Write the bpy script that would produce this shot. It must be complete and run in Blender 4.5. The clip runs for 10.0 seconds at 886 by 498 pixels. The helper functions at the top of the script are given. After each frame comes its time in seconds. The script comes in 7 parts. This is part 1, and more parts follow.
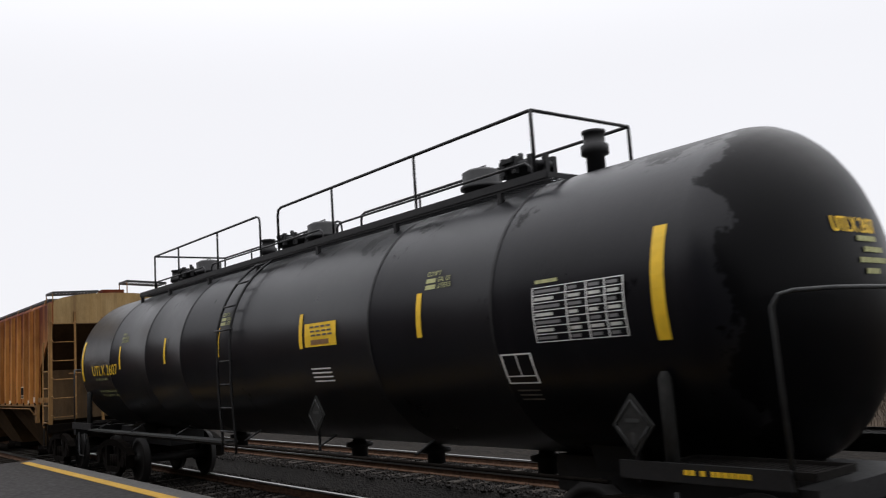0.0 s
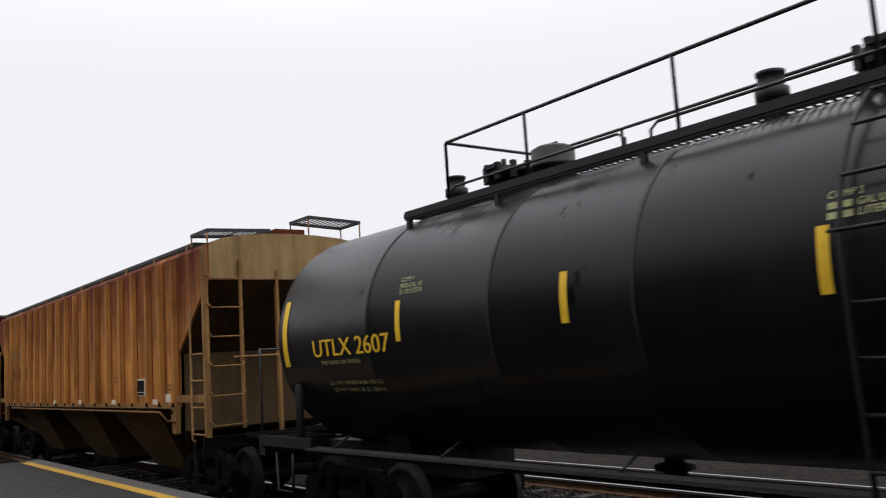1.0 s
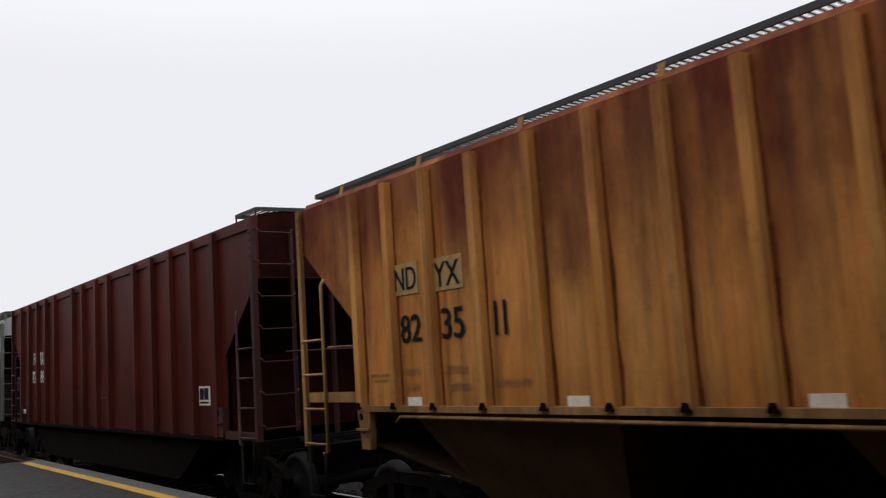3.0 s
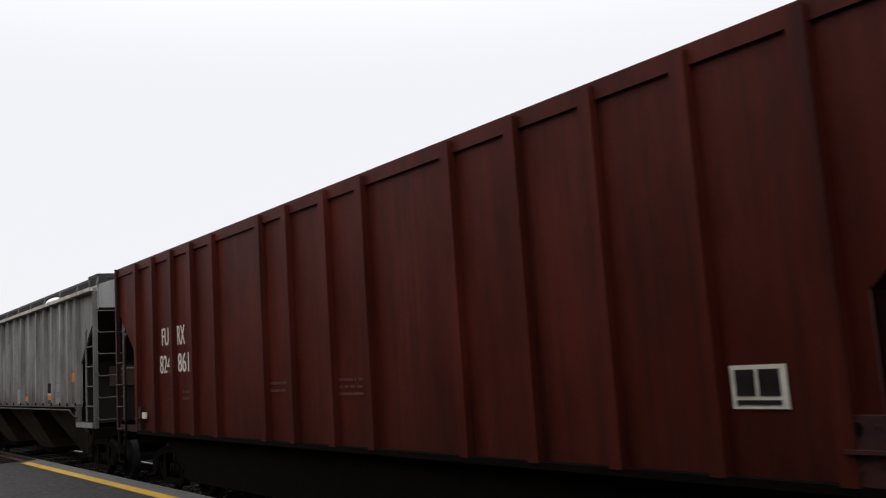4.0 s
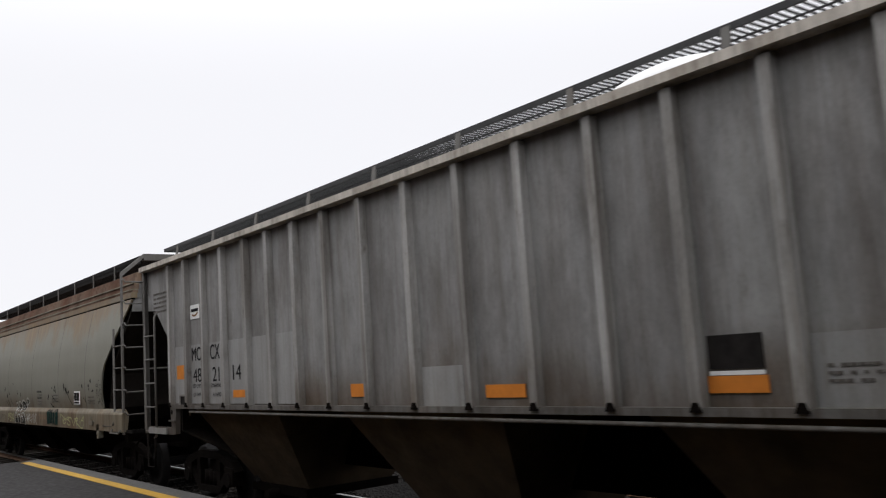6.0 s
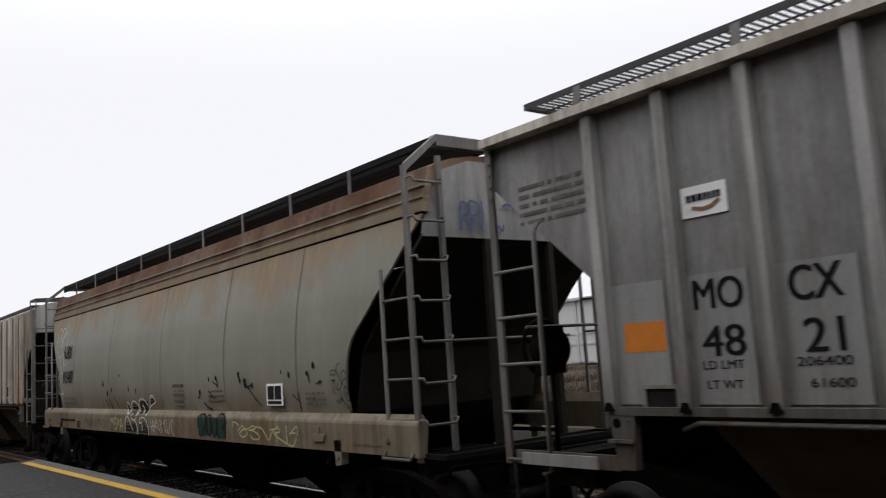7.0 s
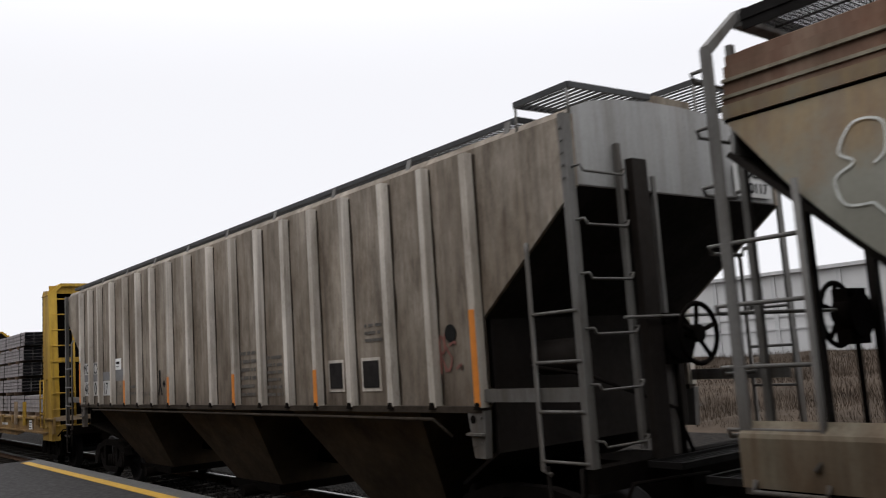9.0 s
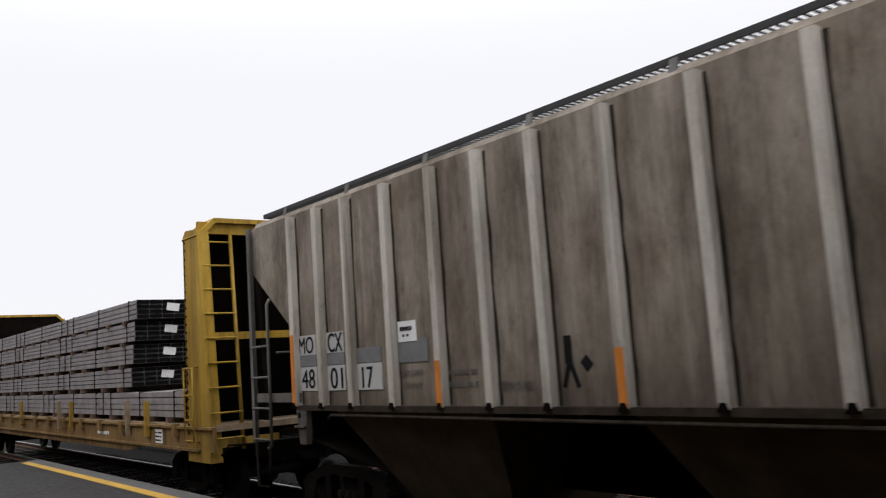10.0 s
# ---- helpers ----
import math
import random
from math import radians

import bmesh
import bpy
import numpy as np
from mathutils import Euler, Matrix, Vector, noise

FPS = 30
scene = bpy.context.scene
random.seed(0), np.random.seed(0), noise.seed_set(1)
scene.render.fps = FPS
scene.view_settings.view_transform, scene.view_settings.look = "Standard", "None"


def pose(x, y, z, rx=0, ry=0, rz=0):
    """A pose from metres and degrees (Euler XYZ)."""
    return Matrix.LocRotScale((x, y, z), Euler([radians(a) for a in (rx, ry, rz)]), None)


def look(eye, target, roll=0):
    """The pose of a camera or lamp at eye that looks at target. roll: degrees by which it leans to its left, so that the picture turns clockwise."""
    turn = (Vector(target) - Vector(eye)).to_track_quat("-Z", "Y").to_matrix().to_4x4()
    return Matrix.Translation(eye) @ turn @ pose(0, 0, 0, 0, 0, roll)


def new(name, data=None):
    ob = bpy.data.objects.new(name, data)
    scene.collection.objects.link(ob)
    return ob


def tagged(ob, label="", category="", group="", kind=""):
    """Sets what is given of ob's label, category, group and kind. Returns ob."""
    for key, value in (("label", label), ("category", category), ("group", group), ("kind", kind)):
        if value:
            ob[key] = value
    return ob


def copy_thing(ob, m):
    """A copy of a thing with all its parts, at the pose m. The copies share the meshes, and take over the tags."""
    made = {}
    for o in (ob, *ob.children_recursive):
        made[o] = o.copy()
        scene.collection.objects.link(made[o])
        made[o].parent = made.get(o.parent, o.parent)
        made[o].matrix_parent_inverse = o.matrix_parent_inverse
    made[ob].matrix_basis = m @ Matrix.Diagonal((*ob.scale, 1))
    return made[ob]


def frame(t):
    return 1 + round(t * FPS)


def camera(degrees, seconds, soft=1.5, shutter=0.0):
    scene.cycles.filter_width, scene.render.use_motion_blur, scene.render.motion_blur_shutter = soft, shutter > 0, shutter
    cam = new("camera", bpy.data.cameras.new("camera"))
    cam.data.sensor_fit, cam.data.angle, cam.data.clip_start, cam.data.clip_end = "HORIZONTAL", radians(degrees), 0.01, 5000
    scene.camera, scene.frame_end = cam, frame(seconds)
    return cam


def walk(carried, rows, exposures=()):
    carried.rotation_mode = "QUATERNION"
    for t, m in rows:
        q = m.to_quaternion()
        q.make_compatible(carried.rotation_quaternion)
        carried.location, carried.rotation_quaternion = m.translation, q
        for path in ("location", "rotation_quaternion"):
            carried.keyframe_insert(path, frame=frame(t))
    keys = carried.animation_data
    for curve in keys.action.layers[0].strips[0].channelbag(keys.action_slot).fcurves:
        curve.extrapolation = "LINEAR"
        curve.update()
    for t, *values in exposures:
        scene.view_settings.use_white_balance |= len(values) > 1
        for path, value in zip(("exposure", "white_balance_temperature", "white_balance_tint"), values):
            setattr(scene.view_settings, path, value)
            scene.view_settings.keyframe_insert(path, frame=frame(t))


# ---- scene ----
# The camera stands still on the platform; the train comes from -x, along the track at y = TRACK.
EYE, TRACK = 2.17, 6.86
cam = camera(54.75, 10.0, soft=1.15, shutter=0.1)
STAND = pose(0, 0, EYE, 97.323, 3.757, 52.626)
walk(cam, [(0.0, STAND), (10.0, STAND)], exposures=[(0.0, 0.02), (1.8, -0.06), (3.2, -0.08), (4.5, 0.04), (10.0, 0.05)])


def run(t):
    """How far the train has gone at t seconds."""
    return 10.0 * t - 0.102 * t * t / 2 + 0.022 * t ** 3 / 6


# ---- world and light: a bright overcast sky ----
world = bpy.data.worlds.new("overcast")
scene.world = world
world.use_nodes = True
wn, wl = world.node_tree.nodes, world.node_tree.links
wn.clear()
sky = wn.new("ShaderNodeTexSky")
sky.sky_type = "NISHITA"
sky.sun_disc = False
sky.sun_elevation, sky.sun_rotation = radians(50), radians(0)
sky_level = wn.new("ShaderNodeMix")
sky_level.data_type = "RGBA"
sky_level.inputs[0].default_value = 0.97
sky_level.inputs[7].default_value = (9.1, 9.1, 9.5, 1)
back = wn.new("ShaderNodeBackground")
back.inputs[1].default_value = 0.1
wout = wn.new("ShaderNodeOutputWorld")
wl.new(sky.outputs[0], sky_level.inputs[6])
wl.new(sky_level.outputs[2], back.inputs[0])
# an overcast sky is about three times as bright overhead as near the horizon
where, parts, lift = wn.new("ShaderNodeTexCoord"), wn.new("ShaderNodeSeparateXYZ"), wn.new("ShaderNodeMapRange")
lift.interpolation_type = "SMOOTHSTEP"
for slot, value in ((1, 0.3), (2, 1.0), (3, 0.1), (4, 0.3)):
    lift.inputs[slot].default_value = value
wl.new(where.outputs["Generated"], parts.inputs[0])
wl.new(parts.outputs[2], lift.inputs[0])
wl.new(lift.outputs[0], back.inputs[1])
wl.new(back.outputs[0], wout.inputs[0])
sun = new("sun", bpy.data.lights.new("sun", "SUN"))
sun.data.energy, sun.data.angle, sun.data.color = 0.3, radians(60), (1, 0.98, 0.95)
sun.matrix_world = look((0, 30, 40), (0, 0, 0))


# ---- materials ----
def nodes_of(name):
    m = bpy.data.materials.new(name)
    m.use_nodes = True
    nt = m.node_tree
    b = nt.nodes["Principled BSDF"]
    return m, nt, b


def noise_node(nt, scale, detail=5, stretch=(1, 1, 1), rough=0.6, coord="Object"):
    tc, mp, nz = nt.nodes.new("ShaderNodeTexCoord"), nt.nodes.new("ShaderNodeMapping"), nt.nodes.new("ShaderNodeTexNoise")
    mp.inputs["Scale"].default_value = stretch
    nz.inputs["Scale"].default_value, nz.inputs["Detail"].default_value, nz.inputs["Roughness"].default_value = scale, detail, rough
    nt.links.new(tc.outputs[coord], mp.inputs[0])
    nt.links.new(mp.outputs[0], nz.inputs["Vector"])
    return nz.outputs["Fac"]


def ramp(nt, fac, stops):
    r = nt.nodes.new("ShaderNodeValToRGB")
    while len(r.color_ramp.elements) < len(stops):
        r.color_ramp.elements.new(0.5)
    for e, (p, c) in zip(r.color_ramp.elements, stops):
        e.position = p
        e.color = (c, c, c, 1) if isinstance(c, (int, float)) else (*c, 1)
    nt.links.new(fac, r.inputs[0])
    return r.outputs[0]


def mix(nt, fac, a, b, how="MIX"):
    m = nt.nodes.new("ShaderNodeMix")
    m.data_type, m.blend_type = "RGBA", how
    for i, v in ((0, fac), (6, a), (7, b)):
        if isinstance(v, (int, float)):
            m.inputs[i].default_value = v
        elif isinstance(v, tuple):
            m.inputs[i].default_value = (*v, 1)
        else:
            nt.links.new(v, m.inputs[i])
    return m.outputs[2]


def calc(nt, op, a, b):
    m = nt.nodes.new("ShaderNodeMath")
    m.operation = op
    for i, v in ((0, a), (1, b)):
        if isinstance(v, (int, float)):
            m.inputs[i].default_value = v
        else:
            nt.links.new(v, m.inputs[i])
    return m.outputs[0]


def axis_of(nt, which):
    tc, sp = nt.nodes.new("ShaderNodeTexCoord"), nt.nodes.new("ShaderNodeSeparateXYZ")
    nt.links.new(tc.outputs["Object"], sp.inputs[0])
    return sp.outputs[which]


def span(nt, value, a, b):
    m = nt.nodes.new("ShaderNodeMapRange")
    m.inputs[1].default_value, m.inputs[2].default_value = a, b
    nt.links.new(value, m.inputs[0])
    return m.outputs[0]


def bump(nt, bsdf, height, strength, dist=0.01):
    n = nt.nodes.new("ShaderNodeBump")
    n.inputs["Strength"].default_value, n.inputs["Distance"].default_value = strength, dist
    nt.links.new(height, n.inputs["Height"])
    nt.links.new(n.outputs[0], bsdf.inputs["Normal"])


def plain(name, color, rough=0.6, metal=0.0, vary=0.25, scale=8.0, bumps=0.15):
    """Paint or metal with a little mottling."""
    m, nt, b = nodes_of(name)
    n1, n2 = noise_node(nt, scale), noise_node(nt, scale * 7, 4)
    low = tuple(c * (1 - vary) for c in color)
    high = tuple(min(1, c * (1 + vary)) for c in color)
    col = mix(nt, ramp(nt, n1, [(0.3, 0.0), (0.7, 1.0)]), low, high)
    nt.links.new(col, b.inputs["Base Color"])
    nt.links.new(ramp(nt, n2, [(0.3, rough * 0.85), (0.7, min(1, rough * 1.15))]), b.inputs["Roughness"])
    b.inputs["Metallic"].default_value = metal
    b.inputs["Specular IOR Level"].default_value = 0.04 if rough >= 0.8 else (0.1 if rough >= 0.75 else 0.35)
    if bumps:
        bump(nt, b, n2, bumps, 0.004)
    return m


def weathered(name, base, faded, rust, amount, top=(4.4, 2.0, 0.0), streak=1.0, rough=0.6, grime=(0.06, 0.05, 0.04), grime_amount=0.3, spec=0.16, blotch_size=0.7, mottle=0.55, cloudy=False):
    """Car-side paint: blotches, rain streaks and rust that gathers from the roof edge down."""
    m, nt, b = nodes_of(name)
    blotch = noise_node(nt, blotch_size, 6, (1, 1, 0.55))
    streaks = noise_node(nt, 1.5, 9, (1, 1, 0.55), 0.72) if cloudy else noise_node(nt, 2.2, 4, (1.6, 1.6, 0.13), 0.55)
    fine_streaks = noise_node(nt, 7.0, 6, (1.6, 1.6, 0.11), 0.7)
    fine = noise_node(nt, 30, 6)
    z = axis_of(nt, 2)
    col = mix(nt, ramp(nt, streaks, [(0.35, 0.0), (0.68, 1.0)]), base, faded)
    down = span(nt, z, top[1], top[0])
    mask = calc(nt, "ADD", calc(nt, "MULTIPLY", blotch, 0.75), calc(nt, "MULTIPLY", streaks, 0.45 * streak))
    mask = calc(nt, "ADD", mask, calc(nt, "MULTIPLY", down, top[2]))
    mask = ramp(nt, mask, [(1.02 - amount, 0.0), (1.2 - amount, 0.65), (1.4 - amount, 1.0)])
    col = mix(nt, mask, col, rust)
    dirt = ramp(nt, fine_streaks, [(0.45, 0.0), (0.8, 1.0)])
    col = mix(nt, calc(nt, "MULTIPLY", dirt, grime_amount), col, grime)
    low = calc(nt, "MULTIPLY", span(nt, z, 2.1, 1.4), calc(nt, "MULTIPLY", fine_streaks, grime_amount * 1.3))
    col = mix(nt, low, col, grime)
    col = mix(nt, 0.22, col, ramp(nt, fine, [(0.3, 0.45), (0.5, 0.85), (0.7, 1.0)]), "MULTIPLY")
    specks = noise_node(nt, 9, 9, (1, 1, 0.28), 0.75)
    col = mix(nt, calc(nt, "MULTIPLY", ramp(nt, specks, [(0.58, 0.0), (0.72, 1.0)]), mottle), col, grime)
    runs = noise_node(nt, 3.4, 5, (2.2, 2.2, 0.035), 0.6)
    col = mix(nt, calc(nt, "MULTIPLY", ramp(nt, runs, [(0.52, 0.0), (0.66, 1.0)]), mottle * (0.4 if cloudy else 0.75)), col, grime)
    patchy = noise_node(nt, 2.2, 10, (1, 1, 0.32), 0.78)
    col = mix(nt, mottle, col, ramp(nt, patchy, [(0.32, (0.30, 0.27, 0.24)), (0.5, 0.78), (0.68, 1.0)]), "MULTIPLY")
    panels = noise_node(nt, 0.95, 4, (1.5, 1.5, 0.5), 0.55)
    col = mix(nt, min(1.0, mottle * 1.1), col, ramp(nt, panels, [(0.33, (0.60, 0.56, 0.51)), (0.52, 1.0), (0.68, (1.25, 1.24, 1.22))]), "MULTIPLY")
    nt.links.new(col, b.inputs["Base Color"])
    nt.links.new(ramp(nt, mask, [(0.0, rough), (1.0, min(1, rough + 0.25))]), b.inputs["Roughness"])
    b.inputs["Specular IOR Level"].default_value = spec
    bump(nt, b, calc(nt, "ADD", fine, calc(nt, "MULTIPLY", blotch, 2.0)), 0.12, 0.01)
    return m


M_YELLOW = weathered("tan_paint_rusting", (0.56, 0.212, 0.043), (0.67, 0.315, 0.088), (0.125, 0.022, 0.008), 0.36, (4.4, 2.0, 0.40), rough=0.6, grime=(0.09, 0.035, 0.014), grime_amount=0.55, blotch_size=0.9)
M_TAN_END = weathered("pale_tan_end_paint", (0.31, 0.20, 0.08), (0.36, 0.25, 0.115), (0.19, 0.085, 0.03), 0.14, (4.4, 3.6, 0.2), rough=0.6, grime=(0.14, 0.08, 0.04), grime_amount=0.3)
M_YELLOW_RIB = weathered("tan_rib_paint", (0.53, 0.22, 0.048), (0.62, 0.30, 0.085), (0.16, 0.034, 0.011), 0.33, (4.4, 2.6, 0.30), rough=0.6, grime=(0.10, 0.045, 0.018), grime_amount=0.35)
M_TAN_POST = weathered("worn_tan_ironwork", (0.36, 0.185, 0.06), (0.44, 0.26, 0.10), (0.10, 0.04, 0.016), 0.42, (4.4, 2.6, 0.15), rough=0.6, grime=(0.07, 0.035, 0.016), grime_amount=0.5)
M_MAROON = weathered("oxide_red_paint", (0.078, 0.0118, 0.0066), (0.098, 0.0165, 0.0098), (0.042, 0.0075, 0.005), 0.32, (4.4, 2.0, 0.05), rough=0.5, grime=(0.026, 0.010, 0.007), grime_amount=0.45, spec=0.11)
M_GREY_A = weathered("light_grey_paint", (0.225, 0.223, 0.216), (0.345, 0.342, 0.333), (0.115, 0.085, 0.058), 0.33, (1.6, 2.4, 0.28), rough=0.55, grime=(0.10, 0.075, 0.054), grime_amount=0.5, mottle=0.5, cloudy=True)


def rust_run_paint():
    """Greenish grey paint, smooth, with rust that has run down in tongues from the roof seam and a brown tide mark over the sill."""
    m, nt, b = nodes_of("stained_grey_paint")
    clouds, tongues = noise_node(nt, 0.55, 5, (1, 1, 0.5)), noise_node(nt, 1.0, 8, (0.8, 0.8, 0.55), 0.7)
    fine, veil = noise_node(nt, 26, 5), noise_node(nt, 3.0, 6, (1.8, 1.8, 0.07), 0.65)
    z = axis_of(nt, 2)
    col = mix(nt, ramp(nt, clouds, [(0.36, 0.0), (0.64, 1.0)]), (0.172, 0.167, 0.132), (0.225, 0.22, 0.18))
    col = mix(nt, calc(nt, "MULTIPLY", ramp(nt, veil, [(0.48, 0.0), (0.75, 1.0)]), 0.35), col, (0.27, 0.26, 0.22))
    high = calc(nt, "MULTIPLY", span(nt, z, 2.85, 3.70), 0.27)
    rust = ramp(nt, calc(nt, "ADD", tongues, high), [(0.61, 0.0), (0.74, 0.55), (0.92, 0.85)])
    col = mix(nt, calc(nt, "MULTIPLY", rust, span(nt, z, 2.6, 3.1)), col, mix(nt, ramp(nt, veil, [(0.4, 0.0), (0.6, 1.0)]), (0.245, 0.155, 0.06), (0.17, 0.095, 0.04)))
    tide = calc(nt, "MULTIPLY", span(nt, z, 2.08, 1.64), ramp(nt, noise_node(nt, 1.6, 7, (1, 1, 0.5), 0.7), [(0.38, 0.15), (0.62, 1.0)]))
    col = mix(nt, calc(nt, "MULTIPLY", tide, 0.9), col, (0.13, 0.085, 0.045))
    col = mix(nt, 0.18, col, ramp(nt, fine, [(0.3, 0.5), (0.7, 1.0)]), "MULTIPLY")
    nt.links.new(col, b.inputs["Base Color"])
    nt.links.new(ramp(nt, clouds, [(0.3, 0.42), (0.7, 0.58)]), b.inputs["Roughness"])
    b.inputs["Specular IOR Level"].default_value = 0.18
    bump(nt, b, calc(nt, "ADD", clouds, calc(nt, "MULTIPLY", fine, 0.08)), 0.25, 0.05)
    return m


M_ACF = rust_run_paint()
M_ACF_SILL = weathered("rust_stained_sill_paint", (0.235, 0.208, 0.15), (0.30, 0.275, 0.205), (0.135, 0.07, 0.03), 0.40, (1.1, 1.7, 0.1), rough=0.6, grime=(0.09, 0.055, 0.03), grime_amount=0.5)
# grey ladders and posts, darkened to include the shade at the car ends
M_ACF_POST = weathered("dull_shaded_grey_ironwork", (0.145, 0.14, 0.13), (0.19, 0.185, 0.175), (0.09, 0.055, 0.032), 0.32, (1.1, 2.0, 0.15), rough=0.65, grime=(0.06, 0.045, 0.032), grime_amount=0.5)
M_GREY_A_RIB = weathered("worn_grey_rib_paint", (0.34, 0.332, 0.318), (0.44, 0.432, 0.415), (0.13, 0.098, 0.066), 0.28, (1.6, 2.4, 0.22), rough=0.6, grime=(0.09, 0.07, 0.05), grime_amount=0.5, mottle=0.6)
M_MAROON_POST = plain("dark_red_ironwork", (0.034, 0.0078, 0.0056), 0.7, 0, 0.4, 4)
# red of the car ends, darkened to hold the shade between cars
M_MAROON_END = plain("shaded_red_end", (0.020, 0.0042, 0.0034), 0.8, 0, 0.4, 2)
M_ACF_TOP = weathered("rusted_roof_edge", (0.185, 0.12, 0.08), (0.29, 0.225, 0.17), (0.125, 0.042, 0.022), 0.49, (4.4, 3.4, 0.05), rough=0.75, grime=(0.12, 0.06, 0.04), grime_amount=0.4)
M_GREY_B = weathered("sooty_grey_paint", (0.195, 0.157, 0.117), (0.43, 0.378, 0.31), (0.078, 0.054, 0.035), 0.38, (1.6, 2.6, 0.12), rough=0.65, grime=(0.07, 0.05, 0.036), grime_amount=0.6, mottle=0.75, cloudy=True)
M_GREY_RIB = weathered("pale_grey_rib_paint", (0.57, 0.52, 0.45), (0.70, 0.65, 0.575), (0.15, 0.115, 0.085), 0.27, (1.6, 2.4, 0.1), rough=0.65, grime=(0.10, 0.075, 0.05), grime_amount=0.4)
M_BULK = weathered("yellow_flatcar_paint", (0.47, 0.285, 0.03), (0.55, 0.355, 0.062), (0.24, 0.10, 0.03), 0.2, (0.6, 1.6, 0.3), rough=0.6, grime=(0.12, 0.07, 0.03), grime_amount=0.5)
# darker than grime alone: the shade beneath the cars is put into this colour
M_UNDER = plain("underframe_grime_and_shade", (0.0048, 0.0035, 0.0026), 0.88, 0.0, 0.4, 5)
# slope, bay and lower panel colours: dirt plus painted-in shade of gaps and undersides
M_SLOPE_TAN = plain("slope_sheet_dirty_shaded_tan", (0.050, 0.028, 0.012), 0.75, 0, 0.3, 2)
M_SLOPE_GREY = plain("slope_sheet_dirty_shaded_grey", (0.021, 0.0175, 0.0148), 0.75, 0, 0.35, 2)
M_BAY_TAN = plain("bay_sheet_dirty_shaded_tan", (0.085, 0.052, 0.025), 0.75, 0, 0.3, 2)
M_BAY_GREY = plain("bay_sheet_dirty_shaded_grey", (0.070, 0.051, 0.033), 0.75, 0, 0.35, 2)
M_LOWER_TAN = weathered("lower_panel_dirty_shaded_tan", (0.105, 0.064, 0.03), (0.13, 0.084, 0.044), (0.035, 0.018, 0.008), 0.4, rough=0.75, spec=0.06)
M_LOWER_GREY = plain("lower_panel_dirty_shaded_grey", (0.017, 0.0135, 0.011), 0.75, 0, 0.3, 2)
M_GRATE = plain("galvanised_grating", (0.036, 0.037, 0.037), 0.6, 0.3, 0.25, 6)
M_GRATE_DARK = plain("dark_grating", (0.0085, 0.0075, 0.0068), 0.75, 0.1, 0.3, 6)
M_WHITE = plain("white_marking", (0.74, 0.74, 0.72), 0.6, 0, 0.1, 6)
M_CREAM = plain("cream_lettering", (0.66, 0.62, 0.52), 0.6, 0, 0.15, 10)
M_BLACK = plain("black_lettering", (0.013, 0.013, 0.014), 0.82, 0, 0.2, 12, 0)
M_FAINT = plain("faded_lettering", (0.10, 0.09, 0.078), 0.7, 0, 0.3, 12)
M_FAINT_TAN = plain("faded_brown_lettering", (0.22, 0.12, 0.05), 0.7, 0, 0.3, 12)
M_FAINT_RED = plain("faded_red_lettering", (0.085, 0.03, 0.023), 0.7, 0, 0.3, 12)
M_BLUEGREY = plain("painted_over_patch", (0.34, 0.215, 0.085), 0.7, 0, 0.25, 9)
M_PATCH = plain("fresh_grey_patch", (0.46, 0.455, 0.435), 0.55, 0, 0.08, 4)
M_PATCH_SOFT = weathered("grey_touch_up_paint", (0.30, 0.30, 0.292), (0.355, 0.355, 0.345), (0.15, 0.12, 0.085), 0.22, (1.6, 2.4, 0.15), rough=0.55, grime=(0.12, 0.095, 0.07), grime_amount=0.35, mottle=0.3)
M_PATCH_DARK = plain("mid_grey_patch", (0.17, 0.17, 0.17), 0.65, 0, 0.15, 6)
M_ORANGE = plain("orange_reflective", (0.60, 0.20, 0.026), 0.5, 0, 0.15, 5)
M_SAFETY = plain("yellow_reflective", (0.74, 0.47, 0.025), 0.5, 0, 0.12, 7)
M_TAG_DARK = plain("black_stencil_panel", (0.02, 0.018, 0.017), 0.8, 0, 0.3, 8)
M_WHEEL = plain("wheel_steel", (0.009, 0.008, 0.0075), 0.7, 0.2, 0.3, 9)
M_FRAME = plain("bogie_casting", (0.0075, 0.006, 0.005), 0.82, 0.0, 0.4, 6)
M_BUNDLE = plain("dull_steel_sections", (0.235, 0.215, 0.212), 0.55, 0, 0.3, 3)
M_BUNDLE_END = plain("black_end_wrap", (0.005, 0.005, 0.0055), 0.8, 0, 0.4, 6)
M_TIMBER = plain("dunnage_timber", (0.24, 0.18, 0.12), 0.8, 0, 0.3, 6)
M_BATTEN = plain("dirty_timber_batten", (0.15, 0.105, 0.075), 0.85, 0, 0.35, 6)
M_BULK_SILL = weathered("rust_worn_yellow_sill", (0.37, 0.225, 0.06), (0.45, 0.31, 0.13), (0.20, 0.095, 0.04), 0.45, (0.7, 1.4, 0.1), rough=0.65, grime=(0.10, 0.06, 0.03), grime_amount=0.6)
M_TAGWHITE = plain("white_tag", (0.78, 0.78, 0.76), 0.6, 0, 0.08, 6)
# dark strip colours beside the ribs: rust or soot mixed with painted shade
M_RUST_SHADE = plain("rust_and_shade", (0.14, 0.042, 0.012), 0.8, 0, 0.4, 7)
M_SOOT_SHADE = plain("soot_and_shade", (0.038, 0.03, 0.023), 0.8, 0, 0.4, 7)
M_TAG_FADED = plain("faded_dark_spray", (0.055, 0.05, 0.043), 0.75, 0, 0.3, 12)
M_GRAF_WHITE = plain("white_chalky_spray", (0.50, 0.51, 0.47), 0.7, 0, 0.2, 14)
